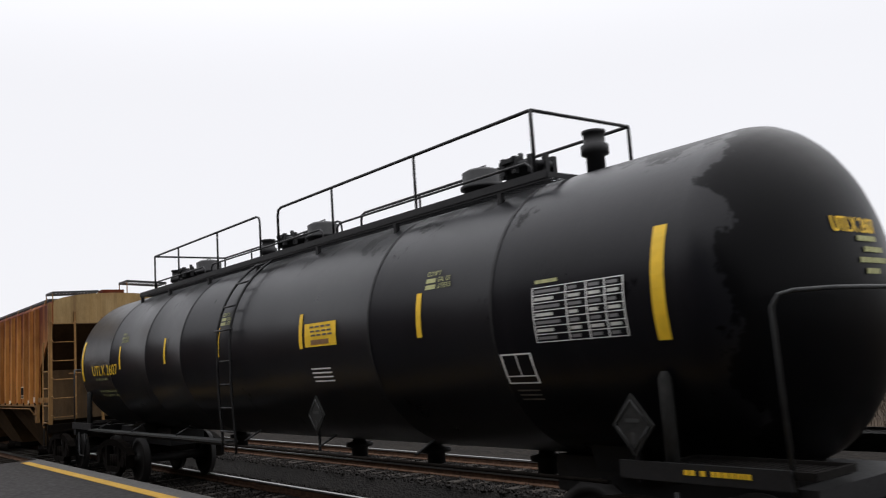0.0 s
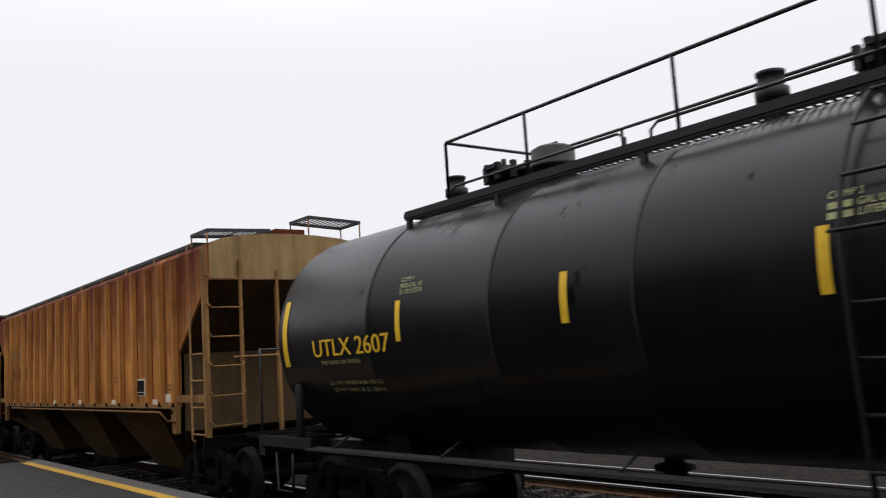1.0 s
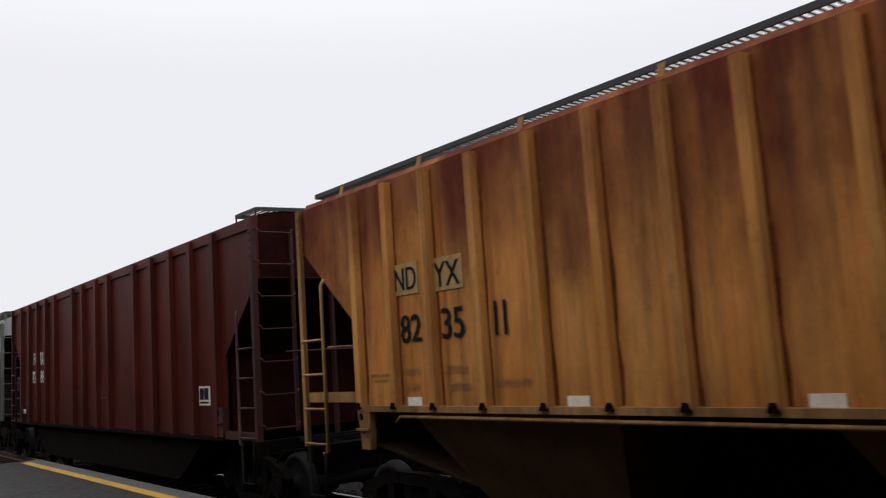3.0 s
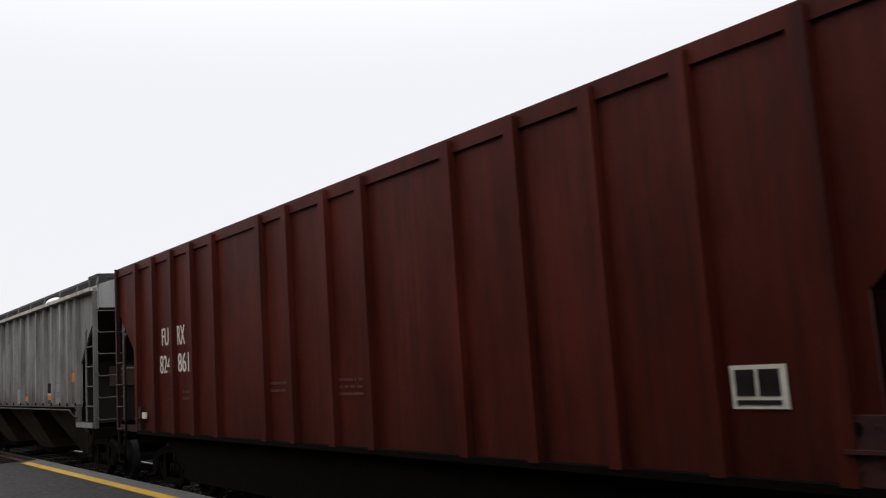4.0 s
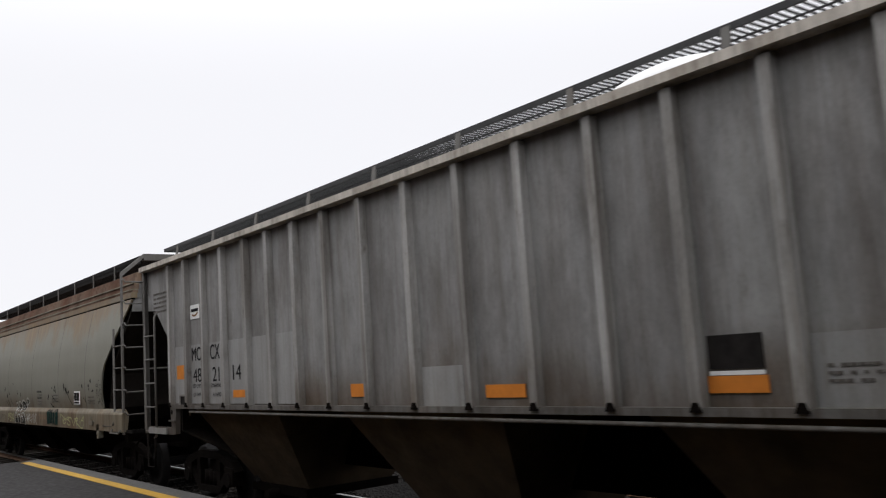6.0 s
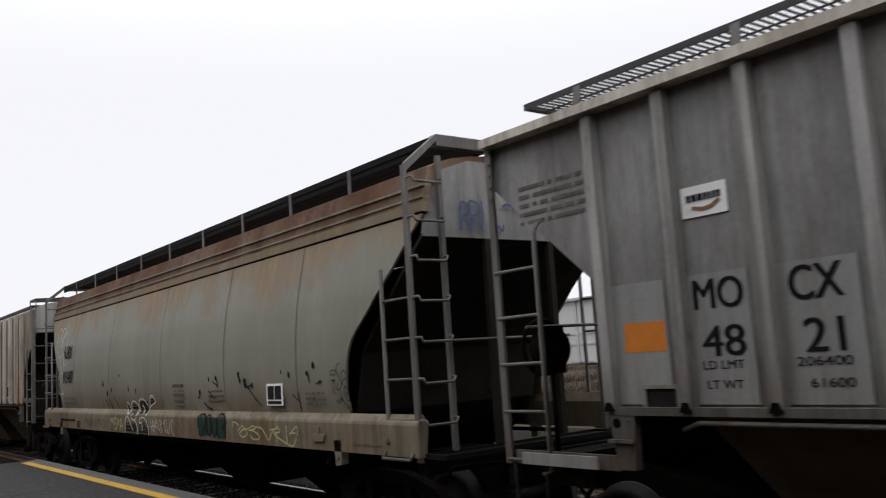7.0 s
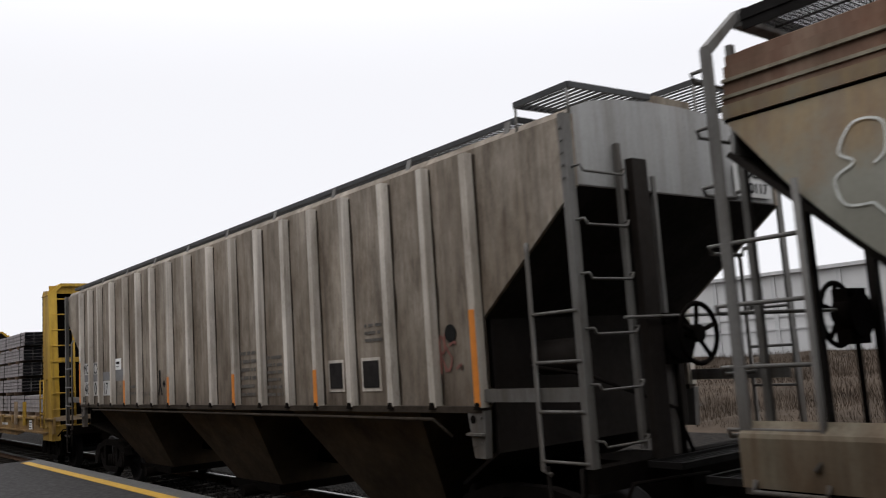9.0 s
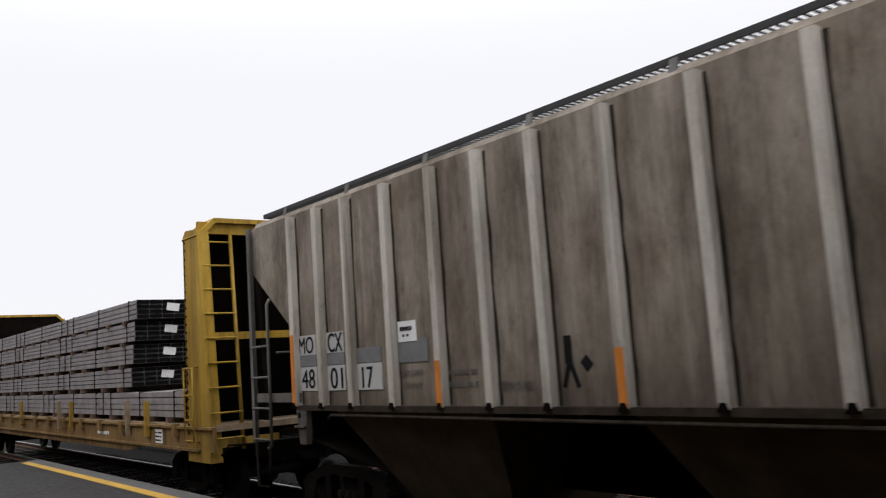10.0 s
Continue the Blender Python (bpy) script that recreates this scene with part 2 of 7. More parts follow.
M_GRAF_YELLOW = plain("pale_yellow_spray", (0.36, 0.36, 0.17), 0.7, 0, 0.25, 14)
M_GRAF_BLUE = plain("blue_spray", (0.055, 0.08, 0.17), 0.7, 0, 0.25, 14)
M_GRAF_GREEN = plain("dark_green_spray", (0.020, 0.046, 0.036), 0.8, 0, 0.25, 14)
M_GRAF_BLACK = plain("black_spray", (0.016, 0.016, 0.015), 0.8, 0, 0.25, 14)
M_GRAF_RED = plain("red_spray", (0.19, 0.075, 0.058), 0.7, 0, 0.25, 14)


def tank_paint():
    """Black paint gone dull grey, darker wet-looking spills at the end."""
    m, nt, b = nodes_of("dull_black_tank_paint")
    n, st, fine = noise_node(nt, 0.8, 6), noise_node(nt, 3.0, 7, (1.2, 1.2, 0.12), 0.7), noise_node(nt, 35, 5)
    col = mix(nt, ramp(nt, n, [(0.35, 0.0), (0.7, 1.0)]), (0.0052, 0.0052, 0.0066), (0.0082, 0.0082, 0.0102))
    col = mix(nt, calc(nt, "MULTIPLY", ramp(nt, st, [(0.5, 0.0), (0.8, 1.0)]), 0.4), col, (0.015, 0.0148, 0.0162))
    x, z = axis_of(nt, 0), axis_of(nt, 2)
    edge = calc(nt, "ADD", x, calc(nt, "MULTIPLY", noise_node(nt, 1.7, 7, (1, 1, 0.8), 0.65), 1.5))
    spill = span(nt, edge, 9.17, 9.20)
    tar = ramp(nt, calc(nt, "ADD", noise_node(nt, 1.5, 8, (1, 1, 0.6), 0.72), calc(nt, "MULTIPLY", span(nt, z, 3.3, 4.0), 0.14)), [(0.63, 0.0), (0.65, 1.0)])
    spill = calc(nt, "MAXIMUM", spill, tar)
    col = mix(nt, spill, col, (0.0022, 0.0022, 0.0026))
    nt.links.new(col, b.inputs["Base Color"])
    nt.links.new(ramp(nt, n, [(0.3, 0.27), (0.7, 0.36)]), b.inputs["Roughness"])
    nt.links.new(ramp(nt, spill, [(0.0, 0.19), (1.0, 0.07)]), b.inputs["Specular IOR Level"])
    bump(nt, b, calc(nt, "ADD", fine, calc(nt, "MULTIPLY", n, 3)), 0.1, 0.01)
    return m


M_TANK = tank_paint()
M_DIAMOND = plain("dull_placard_grey", (0.028, 0.028, 0.027), 0.8, 0, 0.25, 9)
M_TANK_IRON = plain("black_ironwork", (0.006, 0.006, 0.0065), 0.6, 0.0, 0.35, 8)


# ---- mesh helpers ----
def part(name, bm, material, parent, label=""):
    me = bpy.data.meshes.new(name)
    bm.normal_update()
    bm.to_mesh(me)
    bm.free()
    me.materials.append(material)
    return part_of(name, me, parent, label)


def part_of(name, me, parent, label=""):
    ob = new(name, me)
    ob.parent = parent
    if label:
        tagged(ob, label)
    return ob


def box(bm, x0, x1, y0, y1, z0, z1):
    v = [bm.verts.new((x, y, z)) for x in (x0, x1) for y in (y0, y1) for z in (z0, z1)]
    for f in ((0, 1, 3, 2), (4, 6, 7, 5), (0, 4, 5, 1), (2, 3, 7, 6), (0, 2, 6, 4), (1, 5, 7, 3)):
        bm.faces.new([v[i] for i in f])
    return v


def slab(bm, pts, shift):
    """A solid from a flat outline, thickened by the vector shift."""
    a = [bm.verts.new(p) for p in pts]
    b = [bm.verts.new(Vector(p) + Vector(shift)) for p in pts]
    n = len(a)
    bm.faces.new(a[::-1])
    bm.faces.new(b)
    for i in range(n):
        j = (i + 1) % n
        bm.faces.new((a[i], a[j], b[j], b[i]))


def tube(bm, pts, r, n=6):
    """A bent round bar through the points."""
    pts = [Vector(p) for p in pts]
    rings = []
    for i, p in enumerate(pts):
        d = (pts[min(i + 1, len(pts) - 1)] - pts[max(i - 1, 0)]).normalized()
        u = d.orthogonal().normalized() if not rings else (u - d * u.dot(d)).normalized()
        w = d.cross(u)
        rings.append([bm.verts.new(p + r * (math.cos(2 * math.pi * k / n) * u + math.sin(2 * math.pi * k / n) * w)) for k in range(n)])
    for a, b in zip(rings, rings[1:]):
        for k in range(n):
            f = bm.faces.new((a[k], a[(k + 1) % n], b[(k + 1) % n], b[k]))
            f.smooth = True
    bm.faces.new(rings[0][::-1])
    bm.faces.new(rings[-1])


def turned(bm, profile, axis_point, axis="z", n=24):
    """A turned solid: profile is (radius, height) pairs."""
    o = Vector(axis_point)
    rings = []
    for r, h in profile:
        ring = []
        for k in range(n):
            c, s = r * math.cos(2 * math.pi * k / n), r * math.sin(2 * math.pi * k / n)
            p = {"z": (c, s, h), "y": (s, h, c), "x": (h, c, s)}[axis]
            ring.append(bm.verts.new(o + Vector(p)))
        rings.append(ring)
    for a, b in zip(rings, rings[1:]):
        for k in range(n):
            f = bm.faces.new((a[k], a[(k + 1) % n], b[(k + 1) % n], b[k]))
            f.smooth = True
    bm.faces.new(rings[0][::-1])
    bm.faces.new(rings[-1])


def lettering(name, text, x0, x1, z0, z1, y, material, parent, bend=None, end=None):
    """Bold words set into the rectangle x0..x1, z0..z1 on a side facing -y; bend=(radius, height) rolls them onto a tank; large words are parted into letters."""
    cu = bpy.data.curves.new(name, "FONT")
    cu.body = text
    tmp = bpy.data.objects.new(name, cu)
    me = bpy.data.meshes.new_from_object(tmp)
    bpy.data.objects.remove(tmp)
    bpy.data.curves.remove(cu)
    co = np.empty(len(me.vertices) * 3, np.float32)
    me.vertices.foreach_get("co", co)
    co = co.reshape(-1, 3)
    faces = [tuple(p.vertices) for p in me.polygons]
    bpy.data.meshes.remove(me)
    lo, hi = co.min(0), co.max(0)
    d = 0.035 * (z1 - z0) * (bend[0] if bend else 1.0)
    u = x0 + d + (co[:, 0] - lo[0]) / (hi[0] - lo[0]) * (x1 - x0 - 2 * d)
    w = z0 + (co[:, 1] - lo[1]) / (hi[1] - lo[1]) * (z1 - z0)
    layers = []
    for k, shift in enumerate((-d, 0.0, d)):
        out, v = 0.0012 * k, u + shift
        if bend:
            r = bend[0] + 0.006 + out
            layers.append(np.stack([v, -r * np.cos(w), bend[1] + r * np.sin(w)], 1))
        elif end:
            layers.append(np.stack([np.full_like(v, end + out), v, w], 1))
        else:
            layers.append(np.stack([v, np.full_like(v, y - out), w], 1))
    # faces in groups, one a letter when the letters are large
    runs = [[lo[0] - 1, hi[0] + 1, faces]]
    if not bend and not end and z1 - z0 > 0.18:
        runs = []
        for f in sorted(faces, key=lambda f: min(co[i, 0] for i in f)):
            a, b = min(co[i, 0] for i in f), max(co[i, 0] for i in f)
            if runs and a < runs[-1][1] + 0.004:
                runs[-1][1] = max(b, runs[-1][1])
                runs[-1][2].append(f)
            else:
                runs.append([a, b, [f]])
    made_parts = []
    for _, _, group in runs:
        used = sorted({i for f in group for i in f})
        place, n = {i: k for k, i in enumerate(used)}, len(used)
        me = bpy.data.meshes.new(name)
        me.from_pydata([tuple(map(float, p)) for layer in layers for p in layer[used]], [], [tuple(place[i] + k * n for i in f) for k in range(3) for f in group])
        me.materials.append(material)
        ob = part_of("letter" if len(runs) > 1 else name, me, parent)
        if len(runs) == 1 and len(text) > 1:
            tagged(ob, kind="stuff")
        made_parts.append(ob)
    return made_parts


def plate(name, x0, x1, z0, z1, y, material, parent, label="", thick=0.006):
    bm = bmesh.new()
    box(bm, x0, x1, y - thick, y + 0.004, z0, z1)
    return part(name, bm, material, parent, label)


def bars(name, x0, x1, z0, z1, rows, y, material, parent, seed=1):
    """Writing too small to read: rows of short bars."""
    rnd = random.Random(seed)
    bm = bmesh.new()
    h = (z1 - z0) / rows
    for r in range(rows):
        x, z = x0, z1 - (r + 0.78) * h
        while x < x1 - 0.02:
            w = min(rnd.uniform(0.025, 0.05), x1 - x)
            box(bm, x, x + w, y - 0.004, y + 0.003, z, z + h * 0.42)
            x += w + (0.012 if rnd.random() < 0.75 else 0.05)
    return tagged(part(name, bm, material, parent), kind="stuff")


def ribbon(bm, pts, width, y):
    """A flat painted stroke on a side facing -y, through (x, z) points."""
    p = [Vector((a, 0, b)) for a, b in pts]
    left, right = [], []
    for i, q in enumerate(p):
        d = p[min(i + 1, len(p) - 1)] - p[max(i - 1, 0)]
        if d.length < 1e-6:
            d = Vector((1, 0, 0))
        d.normalize()
        n = Vector((-d.z, 0, d.x)) * width / 2
        left.append(bm.verts.new((q.x + n.x, y, q.z + n.z)))
        right.append(bm.verts.new((q.x - n.x, y, q.z - n.z)))
    for i in range(len(p) - 1):
        bm.faces.new((left[i], right[i], right[i + 1], left[i + 1]))


def scrawl(name, x0, x1, z0, z1, y, material, parent, seed, strokes=7, width=0.02, surface=None, label=""):
    """Looping spray strokes that fill a rectangle; no readable letters."""
    rnd = random.Random(seed)
    bm = bmesh.new()
    shapes = (((0.9, 0.85), (0.4, 1.0), (0.1, 0.75), (0.5, 0.5), (0.9, 0.3), (0.5, 0.0), (0.0, 0.15)), ((0.0, 1.0), (0.15, 0.5), (0.4, 0.0), (0.6, 0.5), (0.95, 1.0)),
              ((0.1, 0.0), (0.15, 0.5), (0.1, 1.0), (0.7, 0.95), (0.8, 0.65), (0.2, 0.5), (0.6, 0.3), (1.0, 0.0)), ((0.0, 0.9), (0.5, 1.0), (1.0, 0.92)),
              ((0.8, 0.8), (0.4, 1.0), (0.05, 0.6), (0.1, 0.2), (0.5, 0.0), (0.95, 0.25), (0.6, 0.5)), ((0.1, 1.0), (0.2, 0.5), (0.1, 0.0)), ((0.0, 0.1), (0.5, 0.2), (1.0, 0.05), (1.2, 0.3)))
    for s in range(strokes):
        w = (x1 - x0) / strokes
        xa, sx, lean = x0 + w * s + rnd.uniform(-0.15, 0.15) * w, w * rnd.uniform(0.8, 1.5), rnd.uniform(-0.1, 0.25) * w
        za, sz = z0 + (z1 - z0) * rnd.uniform(0.0, 0.2), (z1 - z0) * rnd.uniform(0.65, 0.8)
        ctl = [Vector((xa + px * sx + lean * pz, za + pz * sz)) for px, pz in rnd.choice(shapes)]
        pts = []
        for i in range(len(ctl) - 1):
            p = [ctl[max(0, min(len(ctl) - 1, i + k))] for k in (-1, 0, 1, 2)]
            for k in range(5):
                t = k / 5
                q = 0.5 * (2 * p[1] + (p[2] - p[0]) * t + (2 * p[0] - 5 * p[1] + 4 * p[2] - p[3]) * t * t + (3 * p[1] - p[0] - 3 * p[2] + p[3]) * t ** 3)
                pts.append((min(x1, max(x0, q.x)), min(z1, max(z0, q.y))))
        ribbon(bm, pts, width * rnd.uniform(0.7, 1.1), y - 0.0015 * s)
    if surface:
        for v in bm.verts:
            v.co.y = surface(v.co.z) + (v.co.y - y)
    return tagged(part(name, bm, material, parent, label), kind="stuff")


# ---- running gear, shared by all the cars ----
HALF = 1.635  # half the width over the side posts
WHEEL_R = 0.46


def wheelset_mesh():
    bm = bmesh.new()
    prof = [(0.10, -0.95), (0.10, -0.80), (0.14, -0.79), (0.15, -0.775), (0.36, -0.755), (0.38, -0.785), (WHEEL_R, -0.78), (WHEEL_R + 0.005, -0.70), (WHEEL_R + 0.03, -0.685),
            (WHEEL_R + 0.03, -0.655), (0.38, -0.65), (0.36, -0.69), (0.16, -0.70), (0.15, -0.64), (0.09, -0.60)]
    prof += [(r, -h) for r, h in prof[::-1]]
    turned(bm, prof, (0, 0, 0), "y", 28)
    for side in (-1, 1):
        for k in range(3):
            a = 2.1 * k
            turned(bm, [(0.018, -0.03), (0.018, 0.03)], (0.06 * math.cos(a), side * 0.95, 0.06 * math.sin(a)), "y", 6)
    me = bpy.data.meshes.new("wheelset")
    bm.to_mesh(me)
    bm.free()
    me.materials.append(M_WHEEL)
    return me


def side_frame_mesh():
    """A cast side frame: top chord, bottom chord, pedestals, a spring nest in the middle window."""
    bm = bmesh.new()
    y0, y1 = -0.07, 0.07
    # chords as bars of their own, so that the windows stay open
    slab(bm, [(x, y0, z) for x, z in [(-1.12, 0.60), (-0.95, 0.56), (-0.55, 0.72), (-0.3, 0.76), (0.3, 0.76), (0.55, 0.72), (0.95, 0.56), (1.12, 0.60), (0.95, 0.74), (0.55, 0.85), (0.3, 0.89), (-0.3, 0.89), (-0.55, 0.85), (-0.95, 0.74)]], (0, 0.14, 0))
    slab(bm, [(x, y0, z) for x, z in [(-0.82, 0.52), (-0.42, 0.20), (0.42, 0.20), (0.82, 0.52), (0.72, 0.60), (0.36, 0.31), (-0.36, 0.31), (-0.72, 0.60)]], (0, 0.14, 0))
    for s in (-1, 1):
        box(bm, s * 0.42 - 0.07, s * 0.42 + 0.07, y0, y1, 0.28, 0.80)
        slab(bm, [(s * x, y0 - 0.02, z) for x, z in [(0.72, 0.36), (1.02, 0.36), (1.05, 0.64), (0.70, 0.66)]][::s], (0, 0.18, 0))
        turned(bm, [(0.12, -0.12), (0.12, -0.05), (0.10, 0.0)], (s * 0.865, 0, 0.46), "y", 14)
        for k in range(3):
            turned(bm, [(0.075, 0.32), (0.075, 0.56)], (-0.18 + 0.18 * k, 0.02 * s, 0), "z", 10) if s == 1 else None
    me = bpy.data.meshes.new("side_frame")
    bm.to_mesh(me)
    bm.free()
    me.materials.append(M_FRAME)
    return me


def coupler_mesh():
    bm = bmesh.new()
    box(bm, -0.6, 0.25, -0.09, 0.09, 0.78, 0.96)
    slab(bm, [(0.2, -0.16, 0.74), (0.48, -0.2, 0.74), (0.6, -0.12, 0.74), (0.6, 0.02, 0.74), (0.42, 0.03, 0.74), (0.46, 0.18, 0.74), (0.3, 0.2, 0.74), (0.2, 0.14, 0.74)], (0, 0, 0.28))
    tube(bm, [(0.1, 0.3, 0.8), (0.25, 0.32, 0.6), (0.45, 0.28, 0.45), (0.7, 0.25, 0.48)], 0.025)
    tube(bm, [(-0.05, -0.2, 1.0), (-0.03, -0.6, 1.02), (0.0, -1.3, 1.05), (0.0, -1.42, 0.9)], 0.018)
    me = bpy.data.meshes.new("coupler")
    bm.to_mesh(me)
    bm.free()
    me.materials.append(M_UNDER)
    return me


WHEELSET, SIDE_FRAME, COUPLER = wheelset_mesh(), side_frame_mesh(), coupler_mesh()
CARS, WHEELS = [], []


def start_car(name, x0, x1, label, category="freight car"):
    """An empty at the car's middle on the rails; x0, x1: its ends along the train."""
    car = new(name)
    mid = (x0 + x1) / 2
    tagged(car, label, category, "freight train")
    CARS.append((car, mid))
    return car, (x1 - x0) / 2, mid


def running_gear(car, half, inset):
    for s in (-1, 1):
        bm = bmesh.new()
        box(bm, -0.2, 0.2, -0.95, 0.95, 0.42, 0.72)
        turned(bm, [(0.2, 0.72), (0.2, 0.82)], (0, 0, 0), "z", 12)
        bogie = part("bogie", bm, M_FRAME, car)
        bogie.location = (s * (half - inset), 0, 0)
        for side in (-1, 1):
            f = part_of("side_frame", SIDE_FRAME, bogie)
            f.location = (0, side * 1.0, 0)
        for a in (-1, 1):
            w = part_of("wheelset", WHEELSET, bogie)
            w.location = (a * 0.865, 0, WHEEL_R)
            WHEELS.append((w, a * 0.865))
        c = part_of("coupler", COUPLER, car)
        c.location = (s * (half + 0.12), 0, 0)
        c.rotation_euler = (0, 0, 0 if s > 0 else math.pi)


def rung(bm, a, b, out, r=0.012):
    """A drop rung between two rails, standing off by the vector out."""
    a, b, out = Vector(a), Vector(b), Vector(out)
    dip = Vector((0, 0, -0.05))
    tube(bm, [a, a + out, a + out + dip + (b - a) * 0.06, b + out + dip + (a - b) * 0.06, b + out, b], r, 6)


def grating(bm, x0, x1, y0, y1, z, pitch=0.075, along="y", tilt=0.0):
    """Open steel grating: an edge frame and many cross slats."""
    def zz(y):
        return z + tilt * (y - y0)
    if along == "y":
        n = int((x1 - x0) / pitch)
        for i in range(n + 1):
            x = x0 + i * pitch
            slab(bm, [(x, y0, zz(y0)), (x + 0.022, y0, zz(y0)), (x + 0.022, y1, zz(y1)), (x, y1, zz(y1))], (0, 0, 0.014))
    else:
        for i in range(int((y1 - y0) / pitch) + 1):
            y = y0 + i * pitch
            box(bm, x0, x1, y, y + 0.03, zz(y), zz(y) + 0.012)
    for y in (y0, y1):
        box(bm, x0, x1, y - 0.012, y + 0.012, zz(y) - 0.015, zz(y) + 0.04)
    box(bm, x0, x1, (y0 + y1) / 2 - 0.006, (y0 + y1) / 2 + 0.008, zz((y0 + y1) / 2), zz((y0 + y1) / 2) + 0.014)
    for x in (x0, x1):
        slab(bm, [(x - 0.012, y0, zz(y0) - 0.015), (x + 0.012, y0, zz(y0) - 0.015), (x + 0.012, y1, zz(y1) - 0.015), (x - 0.012, y1, zz(y1) - 0.015)], (0, 0, 0.055))


def brake_wheel(car, x, y, z, out, mat):
    bm = bmesh.new()
    xr = x + out * 0.2
    ring = [(xr, y + 0.27 * math.cos(a), z + 0.27 * math.sin(a)) for a in [i * math.pi / 12 for i in range(25)]]
    tube(bm, ring, 0.024, 6)
    for k in range(5):
        a = k * math.pi * 0.4 + 0.3
        tube(bm, [(xr - out * 0.03, y, z), (xr, y + 0.27 * math.cos(a), z + 0.27 * math.sin(a))], 0.022, 5)
    turned(bm, [(0.08, -out * 0.06), (0.08, out * 0.02)], (xr, y, z), "x", 12)
    part("brake_wheel", bm, mat, car, "dark spoked hand brake wheel")
    bm = bmesh.new()
    turned(bm, [(0.04, -out * 0.22), (0.04, 0.0)], (xr, y, z), "x", 8)
    box(bm, x - 0.1, x + 0.04, y - 0.24, y + 0.06, z - 0.26, z + 0.2)
    turned(bm, [(0.2, -0.1), (0.2, 0.06)], (x, y - 0.08, z - 0.02), "x", 16)
    tube(bm, [(x, y - 0.1, z - 0.25), (x, y - 0.1, 1.15)], 0.025)
    part("brake_gear_box", bm, M_UNDER, car)


def car_ends(car, half, eave, cut_z, cut_in, low_z, paint, rail_paint, low_paint, post_base=1.2, inset_rail=0.58, strap_z=1.74, posts=(-0.34,), ladder=0.62):
    """Corner posts, ladders, inner posts, end sills and steps at both ends of a hopper."""
    for s in (-1, 1):
        e = s * half
        for side in (-1, 1):
            bm = bmesh.new()
            y = side * HALF
            # angle-section corner post
            box(bm, min(e, e - s * 0.075), max(e, e - s * 0.075), min(y, y - side * 0.012), max(y, y - side * 0.012), post_base, eave)
            box(bm, min(e, e - s * 0.012), max(e, e - s * 0.012), min(y - side * 0.012, y - side * 0.09), max(y - side * 0.012, y - side * 0.09), post_base, eave)
            for k in range(5):
                turned(bm, [(0.016, 0.0), (0.016, side * 0.014)], (e - s * 0.05, y, eave - 0.12 - 0.11 * k), "y", 6)
            part("corner_post", bm, rail_paint, car)
            yl = side * (HALF - ladder)
            if side == -s:
                # end ladder, at one corner only
                bm = bmesh.new()
                box(bm, min(e, e + s * 0.05), max(e, e + s * 0.05), yl - 0.024, yl + 0.024, post_base + 0.1, eave - 0.22)
                part("ladder_rail", bm, rail_paint, car)
                z = post_base + 0.22
                while z < eave - 0.1:
                    bm = bmesh.new()
                    rung(bm, (e, y - side * 0.06, z), (e, yl, z), (s * 0.09, 0, 0))
                    part("ladder_rung", bm, rail_paint, car)
                    z += 0.46
            # side ladder
            bm = bmesh.new()
            xs = e - s * inset_rail
            tube(bm, [(xs - s * 0.03, y - side * 0.03, cut_z - 0.42), (xs, y, cut_z - 0.5), (xs, y, post_base - 0.04), (xs + s * 0.1, y, post_base - 0.07)], 0.022)
            part("side_ladder_rail", bm, rail_paint, car)
            z = post_base + 0.04
            while z < cut_z - 0.75:
                bm = bmesh.new()
                tube(bm, [(xs, y, z), (e - s * 0.03, y, z)], 0.016)
                part("ladder_rung", bm, rail_paint, car)
                z += 0.42
            # sill step strap between side and post
            bm = bmesh.new()
            box(bm, min(e - s * cut_in, e - s * 0.1), max(e - s * cut_in, e - s * 0.1), y - side * 0.05 - 0.015, y - side * 0.05 + 0.015, strap_z, strap_z + 0.12)
            part("side_strap", bm, rail_paint, car)
            # jacking bracket below the side end
            bm = bmesh.new()
            xb = e - s * (cut_in + 0.09)
            slab(bm, [(xb - 0.13, y, 1.66), (xb + 0.13, y, 1.66), (xb + 0.10, y, 1.22), (xb - 0.06, y, 1.22)], (0, -side * 0.08, 0))
            box(bm, xb - 0.13, xb + 0.12, min(y, y + side * 0.035), max(y, y + side * 0.035), 1.43, 1.455)
            bracket = part("jacking_bracket", bm, rail_paint, car)
            bm = bmesh.new()
            turned(bm, [(0.04, 0.0), (0.04, side * 0.004)], (xb - 0.05, y + side * 0.001, 1.58), "y", 12)
            part("pull_hole", bm, M_UNDER, bracket)
            for dx, z in ((0.07, 1.6), (0.06, 1.36), (-0.05, 1.33)):
                bm = bmesh.new()
                turned(bm, [(0.014, 0.0), (0.014, side * 0.012)], (xb + dx, y, z), "y", 6)
                part("bolt", bm, rail_paint, bracket)
            # stirrup step
            bm = bmesh.new()
            tube(bm, [(e - s * 0.12, y, post_base), (e - s * 0.14, y, 0.62), (e - s * 0.5, y, 0.62), (e - s * 0.52, y, post_base)], 0.02)
            part("stirrup_step", bm, M_FRAME, car)
        # inner posts
        for y in posts:
            bm = bmesh.new()
            box(bm, min(e - s * 0.08, e), max(e - s * 0.08, e), y - 0.024, y + 0.024, 1.15, cut_z + 0.16)
            part("end_post", bm, rail_paint, car)
        # grab bar across the end
        bm = bmesh.new()
        tube(bm, [(e + s * 0.09, -HALF + 0.45, 2.42), (e + s * 0.09, 0.5, 2.42), (e, 0.5, 2.42)], 0.016)
